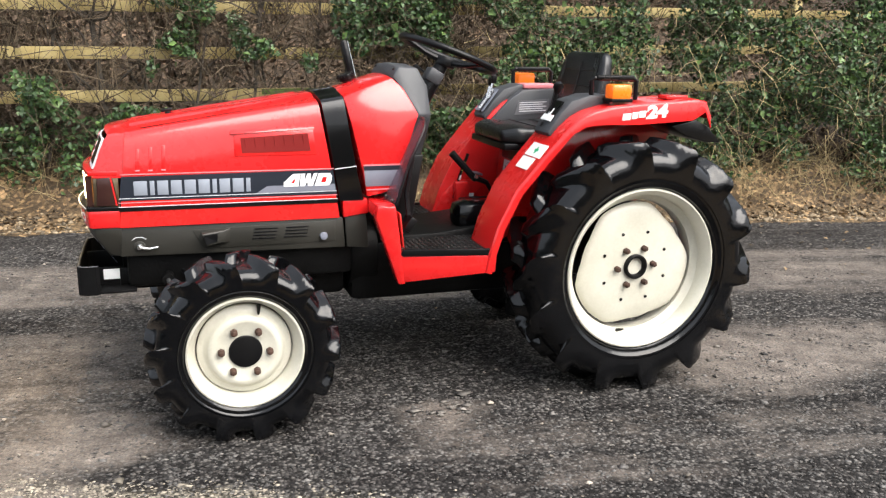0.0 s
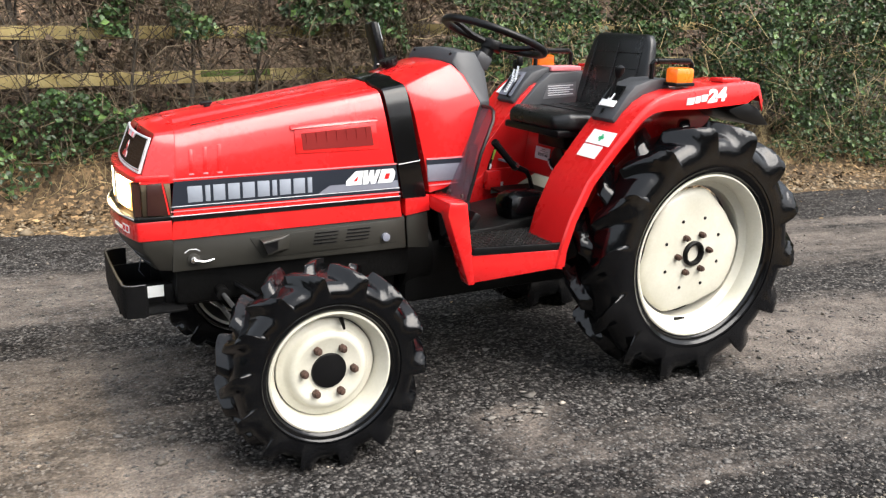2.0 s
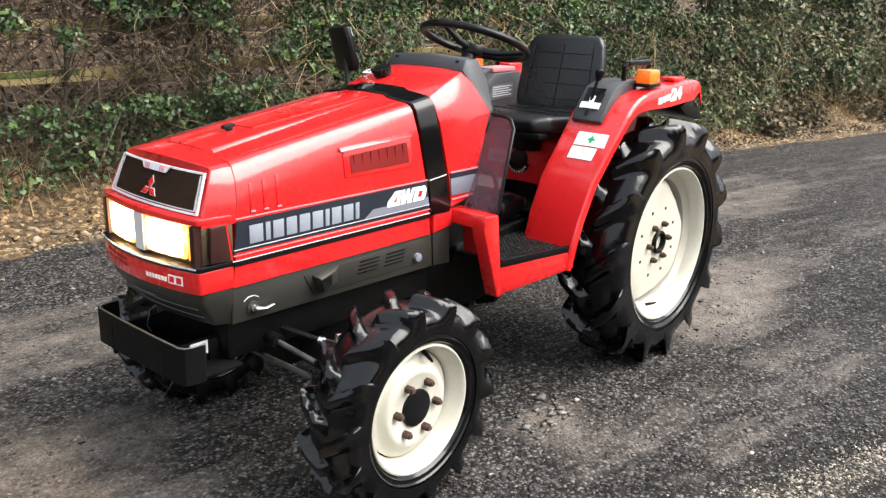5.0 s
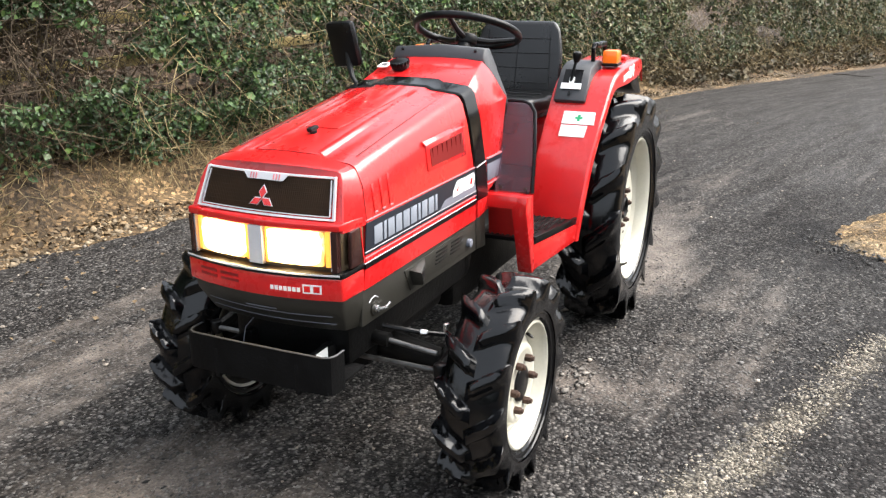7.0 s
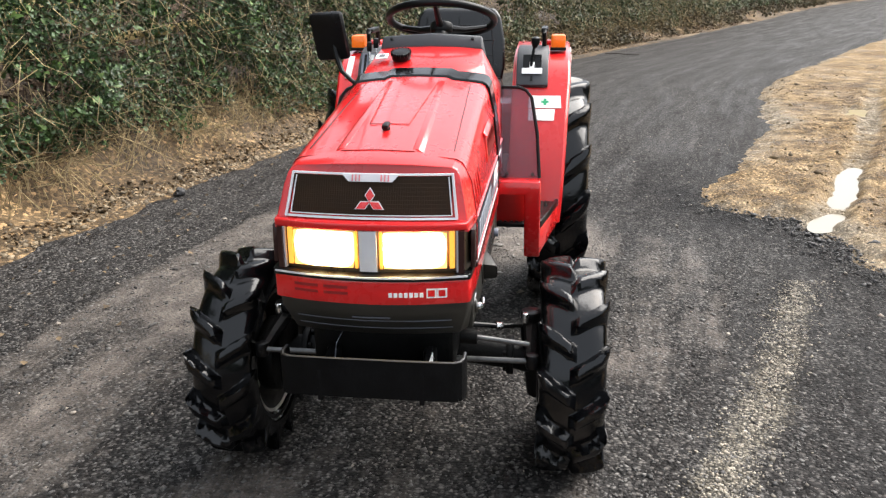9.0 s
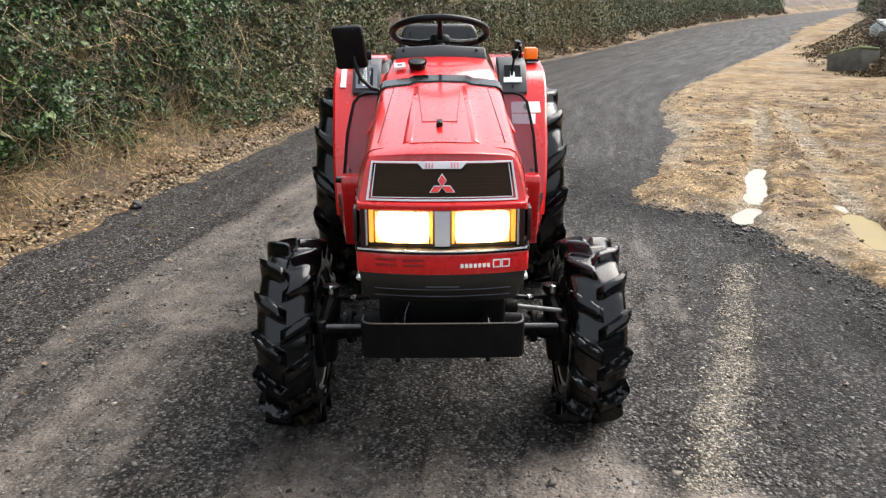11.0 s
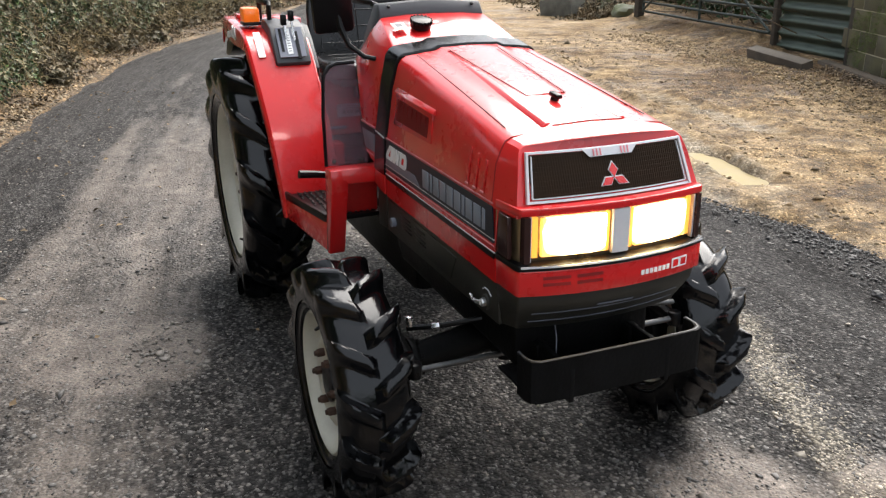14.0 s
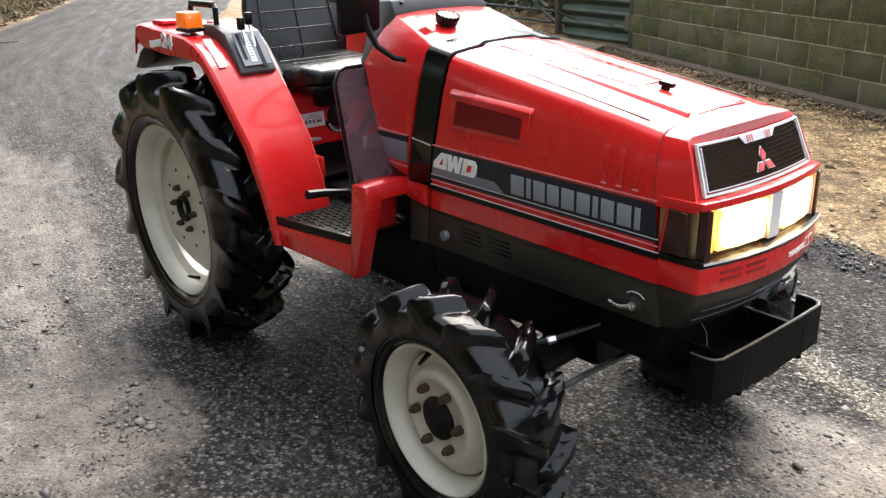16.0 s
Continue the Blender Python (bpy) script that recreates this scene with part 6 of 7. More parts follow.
tp("filler_neck", drum((0.729, 0.090, 1.231), (-0.32, 0, 0.95), 0.022, 0.02, 20), DASH, parent=cap)
pic = tp("pictogram", quad_patch([(0.712, 0.182, 1.2325), (0.712, 0.140, 1.2345), (0.756, 0.140, 1.2470), (0.756, 0.182, 1.2445)], 0.003), WHITE, "small white pictogram sticker")
tp("pictogram_mark", quad_patch([(0.722, 0.172, 1.2362), (0.722, 0.150, 1.2375), (0.746, 0.150, 1.2445), (0.746, 0.172, 1.2432)], 0.0036), INK, parent=pic)

# steering column, wheel
column = tp("steering_column", sweep([(0.985, 0, 1.08), (1.05, 0, 1.20), (1.115, 0, 1.305)], [0.042, 0.036, 0.028], 12), BLACK, "black steering column shroud")
tp("column_collar", box((1.075, 0, 1.255), (0.07, 0.075, 0.06), 0.012, (0, 30, 0)), DASH, parent=column)
tp("stalk", sweep([(1.06, 0.03, 1.26), (1.05, 0.12, 1.285), (1.045, 0.15, 1.29)], [0.006, 0.005, 0.010], 8), BLACK, parent=column)
wc, tilt = Vector((1.142, 0.0, 1.347)), radians(20)
ax, az = Vector((math.cos(tilt), 0, -math.sin(tilt))), Vector((math.sin(tilt), 0, math.cos(tilt)))
wheel_pts = [wc + 0.208 * (math.cos(a) * ax + math.sin(a) * Vector((0, 1, 0))) for a in np.linspace(0, math.tau, 48, endpoint=False)]
steer = tp("steering_wheel", sweep(wheel_pts, 0.0145, 10, loop=True), BLACK, "black three-spoke steering wheel")
hub_c = wc - az * 0.035
tp("hub", drum(hub_c, az, 0.045, 0.04, 20, 0.008), BLACK, parent=steer)
for a in (90, 210, 330):
    d = math.cos(radians(a + 90)) * ax + math.sin(radians(a + 90)) * Vector((0, 1, 0))
    tp("spoke", sweep([hub_c, hub_c + d * 0.10 + az * 0.008, wc + d * 0.205], [0.016, 0.012, 0.009], 8), BLACK, parent=steer)

# mirror on a stalk at the right of the strap
marm = tp("mirror_arm", sweep([(0.735, 0.232, 1.140), (0.745, 0.275, 1.150), (0.765, 0.318, 1.185), (0.780, 0.340, 1.24), (0.785, 0.350, 1.31)], [0.008, 0.008, 0.009, 0.012, 0.013], 8), BLACK, "black mirror stalk")
mhead = box((0, 0, 0), (0.035, 0.130, 0.175), 0.016)
mhead.transform(pose(0.785, 0.362, 1.308, -4, -13, -10))
mirror = tp("mirror", mhead, BLACK, "black plastic rear-view mirror")
mg = box((0.0185, 0, 0), (0.002, 0.112, 0.155), 0.0)
mg.transform(pose(0.785, 0.362, 1.308, -4, -13, -10))
tp("mirror_glass", mg, MIRRORM, parent=mirror)

# foot area, both sides
for sgn in (-1, 1):
    g = lambda v: sgn * v
    post = tp("step_post", prism([(0.818, 0.474), (0.726, 0.745), (0.734, 0.792), (0.806, 0.788), (0.848, 0.474)], g(0.352), g(0.412), 0.008), RED, "red footboard post")
    tp("step_arm", prism([(0.726, 0.742), (0.733, 0.793), (0.812, 0.789), (0.812, 0.742)], g(0.20), g(0.380), 0.008), RED, parent=post)
    tp("post_web", prism([(0.850, 0.600), (0.835, 0.745), (0.842, 0.745), (0.857, 0.600)], g(0.22), g(0.352), 0.002), RED_OLD, parent=post)
    fb = tp("footboard", prism([(0.826, g(0.20)), (0.826, g(0.412)), (1.182, g(0.478)), (1.250, g(0.20))], 0.590, 0.606, 0.003, flat="z"), BLACK, "black ribbed footboard")
    bmr = None
    for i in range(18):
        for j in range(12):
            if 0.215 + j * 0.0215 > 0.385 + 0.066 * i / 17:
                continue
            bmr = box((0.845 + i * 0.0205, g(0.215 + j * 0.0215), 0.6085), (0.014, 0.0045, 0.005), 0.0, (0, 0, 45 if (i + j) % 2 else -45), bmr)
    tagged(tp("tread_studs", bmr, TREADMAT, parent=fb), kind="stuff")
    tp("board_edge", prism([(0.832, g(0.402)), (0.832, g(0.416)), (1.186, g(0.484)), (1.186, g(0.470))], 0.588, 0.617, 0.004, flat="z"), BLACK, parent=fb)
    tp("skirt", loft([[(0.835, g(0.396), 0.482), (0.835, g(0.410), 0.482), (0.828, g(0.410), 0.589), (0.828, g(0.396), 0.589)],
                     [(1.192, g(0.474), 0.522), (1.192, g(0.488), 0.522), (1.196, g(0.488), 0.589), (1.196, g(0.474), 0.589)]], bev=0.003), RED, "red footboard skirt")
    # smoked leg shield with a black edge
    sh = [(0.796, 0.262, 0.792), (0.808, 0.405, 0.790), (0.862, 0.392, 0.95), (0.925, 0.368, 1.070), (0.938, 0.345, 1.098), (0.944, 0.315, 1.108), (0.946, 0.252, 1.108)]
    ring = [(x, g(v), z) for x, v, z in sh]
    shield = tp("leg_shield", loft([ring, [(x + 0.004, v, z) for x, v, z in ring]]), SMOKE, "smoked translucent leg shield")
    tp("shield_edge", sweep(ring[1:] , 0.0065, 6), BLACK, parent=shield)
    for v in (0.285, 0.380):
        tp("shield_bolt", drum((0.797, g(v), 0.806), (-1, 0, 0.4), 0.007, 0.008, 8, 0.001), GREY, parent=shield)

# fenders
F = [(1.150, 0.520), (1.165, 0.600), (1.195, 0.705), (1.262, 0.845), (1.370, 0.975), (1.462, 1.080), (1.510, 1.122), (1.560, 1.148), (1.640, 1.168), (1.800, 1.182), (2.030, 1.196), (2.080, 1.186), (2.112, 1.120)]
for sgn in (-1, 1):
    g = lambda v: sgn * v
    outer = lambda i: 0.488 + 0.032 * min(1, i / 5)
    rings = []
    for i, (x, z) in enumerate(F):
        a, b = F[max(0, i - 1)], F[min(len(F) - 1, i + 1)]
        d = Vector((b[0] - a[0], 0, b[1] - a[1])).normalized()
        nrm = Vector((-d.z, 0, d.x))
        lip = 0.028 if i < 6 else 0.040 + 0.045 * min(1, (i - 6) / 3)
        c = Vector((x, 0, z))
        inn = c - (nrm if i < 8 else Vector((0.15, 0, 1))) * lip * (1.0 if i < 11 else 0.5)
        prof = [(c, 0.275), (c, outer(i) - 0.012), (c - nrm * 0.006, outer(i) - 0.003), (c - nrm * 0.014, outer(i)), (inn, outer(i) + 0.001), (inn, outer(i) - 0.006), (c - nrm * 0.012, outer(i) - 0.016), (c - nrm * 0.008, 0.275)]
        rings.append([(p.x, g(v), p.z) for p, v in prof])
    fender = tp("fender", loft(rings), RED, "red rear mudguard", angle=32)
    wall_pts = F[1:] + [(2.04, 0.98), (1.80, 0.86), (1.55, 0.72), (1.30, 0.60)]
    tp("inner_wall", prism(wall_pts, g(0.268), g(0.282), 0.003), RED, parent=fender)
    tp("mud_flap", prism([(1.93, 1.085), (2.04, 1.112), (2.10, 1.085), (2.175, 1.015), (2.10, 1.018), (2.0, 1.045)], g(0.30), g(0.505), 0.006), BLACK, "black rubber mudguard flap", parent=fender)
    # the stickers on the sloping front
    nx, nz = -0.735, 0.678
    def slope(u, v):
        """A place on the sloping front: u up the slope from its foot, v across."""
        x = 1.300 + 0.668 * u
        return Vector((x, g(v), float(np.interp(x, [f[0] for f in F], [f[1] for f in F])))) + Vector((nx, 0, nz)) * 0.003
    if sgn < 0:
        st = tp("safety_sticker", quad_patch([slope(0.093, 0.482), slope(0.093, 0.342), slope(0.154, 0.342), slope(0.154, 0.478)], 0.002), WHITE, "white safety sticker with a green cross")
        for du, dv in ((0.006, 0.016), (0.016, 0.006)):
            tp("cross", quad_patch([slope(0.123 - du, 0.412 + dv), slope(0.123 - du, 0.412 - dv), slope(0.123 + du, 0.412 - dv), slope(0.123 + du, 0.412 + dv)], 0.004), GREEN, parent=st)
        tp("warning_sticker", quad_patch([slope(0.034, 0.452), slope(0.034, 0.343), slope(0.087, 0.343), slope(0.087, 0.456)], 0.002), WHITE, "plain white warning sticker")
    else:
        st = tp("strip_sticker", quad_patch([(1.455, 0.482, 1.078), (1.455, 0.455, 1.078), (1.560, 0.455, 1.163), (1.560, 0.482, 1.163)], 0.003), WHITE, "white strip sticker on the mudguard")
    # model lettering: plain slanted bars, then the power number
    x0 = 1.690
    for i, (w_, h_) in enumerate([(0.036, 0.026), (0.025, 0.026), (0.030, 0.026)]):
        x1 = x0 + w_
        q = [(x0, 1.114 + 0.005 * i), (x1, 1.116 + 0.005 * i), (x1 + 0.004, 1.116 + 0.005 * i + h_), (x0 + 0.004, 1.114 + 0.005 * i + h_)]
        if sgn > 0:
            q = [(3.630 - x, z) for x, z in q]
        tp("lettering_bar", prism(q, g(0.5195), g(0.5245), 0.0006), WHITE, parent=fender)
        x0 = x1 + 0.006
    m = pose(x0 + 0.001, -0.5212, 1.122, 90, -4, 0) if sgn < 0 else pose(3.630 - x0, 0.5212, 1.128, 90, 4, 180)
    words("24", 0.066, m, WHITE, fender, "number", 0.10, 0.0025, "white number", 0.100)
    # indicator, grab handle, rear lamp, console
    ind = tp("indicator", box((1.700, g(0.462), 1.222), (0.088, 0.066, 0.058), 0.010), AMBER, "amber plastic indicator lamp")
    tp("indicator_base", box((1.700, g(0.462), 1.189), (0.094, 0.072, 0.014), 0.003), BLACK, parent=ind)
    hp = [(1.615, g(0.400), 1.170), (1.612, g(0.400), 1.262), (1.622, g(0.400), 1.272), (1.805, g(0.400), 1.268), (1.815, g(0.400), 1.258), (1.815, g(0.400), 1.185)]
    grab = tp("grab_handle", sweep(hp, 0.010, 8), BLACK, "black grab handle")
    tp("grip", box((1.715, g(0.400), 1.272), (0.17, 0.030, 0.022), 0.006), BLACK, parent=grab)
    tp("tail_lamp", box((1.965, g(0.440), 1.200), (0.10, 0.07, 0.016), 0.005), REDLENS, "red tail lamp")
    cons = [(1.418, 1.058), (1.474, 1.135), (1.520, 1.182), (1.600, 1.205), (1.690, 1.206), (1.690, 1.165), (1.560, 1.140), (1.470, 1.080), (1.440, 1.034)]
    console = tp("lever_console", prism(cons, g(0.285), g(0.422), 0.008), DASH, "grey-black lever console")
    def on_cons(u, v, off):
        """A place on the console's sloping face, u from its foot to its head."""
        return Vector((1.421 + 0.075 * u, g(v), 1.060 + 0.101 * u)) + Vector((-0.788, 0, 0.615)) * off
    def cons_plate(name, u0, u1, v0, v1, off, material, label=""):
        c4 = [(u0, v0), (u0, v1), (u1, v1), (u1, v0)]
        tp(name, loft([[on_cons(u, v, off - 0.004) for u, v in c4], [on_cons(u, v, off) for u, v in c4]]), material, label, parent=console)
    if sgn < 0:
        cons_plate("gate_opening", 0.50, 1.12, 0.312, 0.392, 0.0095, BLACK, "black lever gate")
        cons_plate("gate_plate", 0.36, 0.58, 0.308, 0.396, 0.012, WHITE, "white lever gate plate")
        cons_plate("gate_tongue", 0.58, 0.82, 0.340, 0.362, 0.012, WHITE)
        cons_plate("slot", 0.10, 0.26, 0.345, 0.355, 0.0135, BLACK)
    else:
        cons_plate("gate_plate", 0.12, 1.15, 0.302, 0.405, 0.012, SLATE, "grey lever quadrant plate")
        cons_plate("scale_strip", 0.22, 1.10, 0.352, 0.372, 0.0135, WHITE, "white scale strip")
        cons_plate("slot", 0.05, 1.00, 0.322, 0.336, 0.0135, BLACK)
        cons_plate("slot", 0.30, 1.10, 0.384, 0.395, 0.0135, BLACK)
        for k_ in range(7):
            cons_plate("scale_mark", 0.30 + 0.09 * k_, 0.325 + 0.09 * k_, 0.356, 0.368, 0.0145, INK)
    if sgn < 0:
        lever = tp("gear_lever", sweep([(1.462, -0.345, 1.11), (1.472, -0.352, 1.17), (1.482, -0.362, 1.225)], [0.007, 0.007, 0.006], 8), BLACK, "black range lever")
        tp("knob", sweep([(1.480, -0.361, 1.210), (1.483, -0.364, 1.232), (1.485, -0.365, 1.248), (1.486, -0.365, 1.256)], [0.010, 0.020, 0.019, 0.008], 12), BLACK, parent=lever)
    else:
        for v, dz in ((0.335, 0.0), (0.365, -0.015)):
            lever = tp("hydraulic_lever", sweep([(1.462, v, 1.11), (1.474, v + 0.004, 1.17), (1.484, v + 0.006, 1.215 + dz)], [0.006, 0.006, 0.005], 8), CHROME, "steel hydraulic lever")
            tp("knob", box((1.488, v + 0.006, 1.228 + dz), (0.026, 0.023, 0.044), 0.007), BLACK, parent=lever)
# the dark plastic box with a data plate beside the seat
rbox = tp("control_box", prism([(1.47, 0.985), (1.435, 1.03), (1.535, 1.135), (1.60, 1.182), (1.80, 1.188), (1.80, 0.985)], 0.248, 0.300, 0.010), DASH, "grey-black control housing")
tp("data_plate", prism([(1.560, 1.065), (1.580, 1.130), (1.740, 1.140), (1.740, 1.075)], 0.2455, 0.2500, 0.0), INK, parent=rbox)
for k_ in range(5):
    tp("print_line", prism([(1.585, 1.080 + 0.010 * k_), (1.585, 1.084 + 0.010 * k_), (1.725 - 0.02 * (k_ % 2), 1.088 + 0.010 * k_), (1.725 - 0.02 * (k_ % 2), 1.084 + 0.010 * k_)], 0.2450, 0.2456, 0.0), SILVER, parent=rbox)
# pink plate added to paint the light on the grey housing's top
tp("lit_top", box((1.70, 0.315, 1.197), (0.17, 0.09, 0.022), 0.006), PINK, "top of the grey housing, its pinkish light painted on", parent=rbox)

# seat
def cushion(rows, r=0.02):
    bm = loft(rows)
    return soften(bm, r, 3, 25)


seat_b = cushion([[(1.330, -0.17, 0.985), (1.330, 0.17, 0.985), (1.325, 0.16, 1.040), (1.325, -0.16, 1.040)], [(1.400, -0.222, 0.985), (1.400, 0.222, 0.985), (1.385, 0.21, 1.056), (1.385, -0.21, 1.056)],
                  [(1.550, -0.230, 0.985), (1.550, 0.230, 0.985), (1.550, 0.215, 1.045), (1.550, -0.215, 1.045)], [(1.720, -0.215, 0.985), (1.720, 0.215, 0.985), (1.735, 0.205, 1.06), (1.735, -0.205, 1.06)]])
seat = tp("seat", seat_b, VINYL, "black vinyl seat cushion")
back_rows = []
for q, hw, th in ((0.0, 0.205, 0.075), (0.25, 0.222, 0.078), (0.6, 0.218, 0.066), (0.9, 0.198, 0.052), (1.0, 0.172, 0.040)):
    x, z = 1.700 + 0.085 * q, 1.015 + 0.345 * q
    back_rows.append([(x, -hw, z), (x, hw, z), (x + th, hw * 0.92, z + 0.008), (x + th, -hw * 0.92, z + 0.008)])
backrest = tp("backrest", cushion(back_rows, 0.018), VINYL, "black quilted vinyl backrest")
for i in range(4):
    q = 0.22 + 0.19 * i
    x, z = 1.698 + 0.085 * q, 1.015 + 0.345 * q
    tp("stitch", sweep([(x + 0.001, -0.165, z), (x - 0.0015, 0, z), (x + 0.001, 0.165, z)], 0.0022, 6), VINYL, parent=backrest)
for v in (-0.17, 0.0, 0.17):
    tp("seam", sweep([(1.697 + 0.085 * q, v * (1 - 0.12 * q), 1.015 + 0.345 * q) for q in (0.12, 0.5, 0.9)], 0.0022, 6), VINYL, parent=backrest)
for x in (1.40, 1.50, 1.60):
    tp("stitch", sweep([(x, -0.17, 1.053), (x, 0.17, 1.053)], 0.0025, 6), VINYL, parent=seat)
tp("seat_pan", box((1.53, 0, 0.975), (0.40, 0.40, 0.030), 0.008), BLACK, parent=seat)
tp("seat_spring", box((1.55, 0, 0.935), (0.22, 0.20, 0.09), 0.01), BLACK, parent=seat)

# red housing under the seat, its plates
hous = tp("seat_housing", prism([(1.515, 0.735), (1.480, 0.745), (1.500, 0.930), (1.525, 0.960), (1.95, 0.965), (1.95, 0.735)], -0.266, 0.266, 0.008), RED, "red housing under the seat")
def on_face(v, z, off=0.002):
    return (1.480 + (z - 0.745) * 0.108 - off, v, z)
def face_plate(name, v0, v1, z0, z1, off, material, label=""):
    c4 = [(v0, z0), (v1, z0), (v1, z1), (v0, z1)]
    return tp(name, loft([[on_face(v, z, off - 0.003) for v, z in c4], [on_face(v, z, off) for v, z in c4]]), material, label, parent=hous)


face_plate("data_plate", 0.067, 0.176, 0.815, 0.868, 0.005, SILVER, "pale printed data plate")
for v, w_, z0, h_ in ((0.100, 0.030, 0.858, 0.003), (0.082, 0.060, 0.850, 0.0025), (0.080, 0.030, 0.843, 0.0025), (0.080, 0.022, 0.829, 0.010), (0.110, 0.010, 0.829, 0.014), (0.126, 0.010, 0.829, 0.014), (0.142, 0.010, 0.829, 0.014)):
    face_plate("print", v, v + w_, z0, z0 + h_, 0.0058, INK)
hole_c = Vector(on_face(0.008, 0.842, 0.003))
tp("hole", drum(hole_c, (-1, 0, 0.108), 0.043, 0.012, 28), BLACK, parent=hous)
tp("plate_arc", sweep([(hole_c.x - 0.006, 0.008 + 0.050 * math.cos(a), 0.837 + 0.050 * math.sin(a)) for a in np.linspace(math.pi * 1.05, math.pi * 1.95, 12)], 0.009, 5), BLACK, parent=hous)
for a in np.linspace(math.pi * 1.15, math.pi * 1.85, 9):
    tp("arc_mark", box((hole_c.x - 0.014, 0.008 + 0.050 * math.cos(a), 0.837 + 0.050 * math.sin(a)), (0.004, 0.006, 0.010), 0.0), SILVER, parent=hous)
tp("floor_plate", box((1.39, 0, 0.680), (0.22, 0.46, 0.012), 0.003), CAST, "dark plate over the gearbox")
for sgn in (-1, 1):
    tp("fender_bracket", prism([(1.175, 0.600), (1.215, 0.700), (1.290, 0.760), (1.420, 0.760), (1.420, 0.735), (1.30, 0.600)], sgn * 0.259, sgn * 0.2675, 0.003), RED, "red mudguard bracket")

# pedals and levers at the feet
tun = tp("transmission_cover", prism([(0.83, 0.56), (0.85, 0.618), (1.05, 0.622), (1.30, 0.650), (1.40, 0.68), (1.44, 0.56)], -0.19, 0.19, 0.012), CAST, "dark transmission tunnel")
for sgn in (-1, 1):
    tp("pedal_arm", sweep([(0.93, sgn * 0.20, 0.94), (0.90, sgn * 0.22, 0.80), (0.90, sgn * 0.26, 0.70)], 0.010, 8), BLACK, "black pedal arm")
    tp("pedal", box((0.895, sgn * 0.27, 0.690), (0.03, 0.085, 0.060), 0.006, (0, 35, 0)), BLACK, "black foot pedal")
    tp("pillar", prism([(0.828, 0.60), (0.80, 0.79), (0.86, 0.95), (0.99, 0.95), (0.93, 0.60)], sgn * 0.06, sgn * 0.165, 0.01), BLACK, "black dash pillar")
lv = tp("side_lever", sweep([(1.392, 0.045, 0.685), (1.370, 0.042, 0.755), (1.350, 0.04, 0.785), (1.286, 0.04, 0.812), (1.181, 0.04, 0.922)], [0.009, 0.010, 0.011, 0.015, 0.016], 8), BLACK, "black hand lever")
tp("lever_collar", sweep([(1.300, 0.04, 0.806), (1.286, 0.04, 0.813)], 0.018, 8), CHROME, parent=lv)
lr = tp("side_pedal", sweep([(1.03, 0.24, 0.655), (1.00, 0.30, 0.70), (0.985, 0.40, 0.720), (0.98, 0.462, 0.728)], [0.010, 0.010, 0.014, 0.015], 8), BLACK, "black brake pedal bar")
tp("fender_sticker", box((1.340, 0.2575, 0.672), (0.064, 0.003, 0.050), 0.001), SILVER, "small silver sticker inside the mudguard")
for z in (0.700, 0.772):
    tp("quadrant_mark", box((1.270 + (z - 0.675) * 0.31, 0.257, z), (0.009, 0.008, 0.022), 0.001, (0, 16, 0)), WHITE, "white quadrant mark")
tp("lever_block", box((1.30, 0.233, 0.715), (0.07, 0.038, 0.085), 0.006), RED, "red lever block beside the mudguard")
tp("latch_tab", box((1.36, 0.215, 0.800), (0.05, 0.075, 0.010), 0.003, (0, 8, 0)), SLATE, "grey steel latch tab")
tp("rubber_boot", box((1.240, -0.10, 0.675), (0.20, 0.15, 0.125), 0.045), RUBBER, "black rubber boot at the lever foot")
tp("gauge_strip", sweep([(1.270, 0.262, 0.675), (1.300, 0.262, 0.78), (1.340, 0.262, 0.885)], 0.007, 6), BLACK, "black slotted quadrant")
tp("quadrant_mark", box((1.316, 0.258, 0.825), (0.008, 0.008, 0.045), 0.001, (0, 18, 0)), mat("yellow_green_mark", (0.45, 0.60, 0.08), 0.5), "yellow-green mark")

# engine, chassis, axles
tp("engine_block", box((0.25, 0, 0.555), (0.86, 0.40, 0.16), 0.02), CAST, "dark engine block")
tp("sump", box((0.42, 0, 0.43), (0.50, 0.22, 0.14), 0.03), CAST, "black oil sump")
for sgn in (-1, 1):
    tp("chassis_rail", box((0.18, sgn * 0.135, 0.50), (0.78, 0.035, 0.085), 0.006), CAST, "black chassis rail")
tp("gearbox", box((1.18, 0, 0.46), (1.00, 0.30, 0.26), 0.04), CAST, "black gearbox casing")
tp("drive_shaft", sweep([(0.30, 0.02, 0.36), (1.0, 0.02, 0.38)], 0.028, 12), CAST, "black front drive shaft")
tp("rear_axle", sweep([(1.79, -0.50, 0.515), (1.79, -0.20, 0.515), (1.79, 0.20, 0.515), (1.79, 0.50, 0.515)], [0.06, 0.09, 0.09, 0.06], 16), CAST, "black rear axle casing")
tp("rear_casting", box((1.78, 0, 0.56), (0.42, 0.36, 0.36), 0.04), CAST, "black rear transmission casting")
tp("clutch_housing", drum((0.74, 0, 0.52), (1, 0, 0), 0.17, 0.12, 28, 0.01), CAST, "black clutch housing")
fa = tp("front_axle", sweep([(0.21, -0.43, 0.335), (0.21, -0.36, 0.34), (0.21, -0.12, 0.375), (0.21, 0.12, 0.375), (0.21, 0.36, 0.34), (0.21, 0.43, 0.335)], [0.055, 0.042, 0.052, 0.052, 0.042, 0.055], 14), CAST, "black front drive axle")
tp("axle_pivot", box((0.21, 0, 0.41), (0.22, 0.20, 0.16), 0.02), CAST, parent=fa)
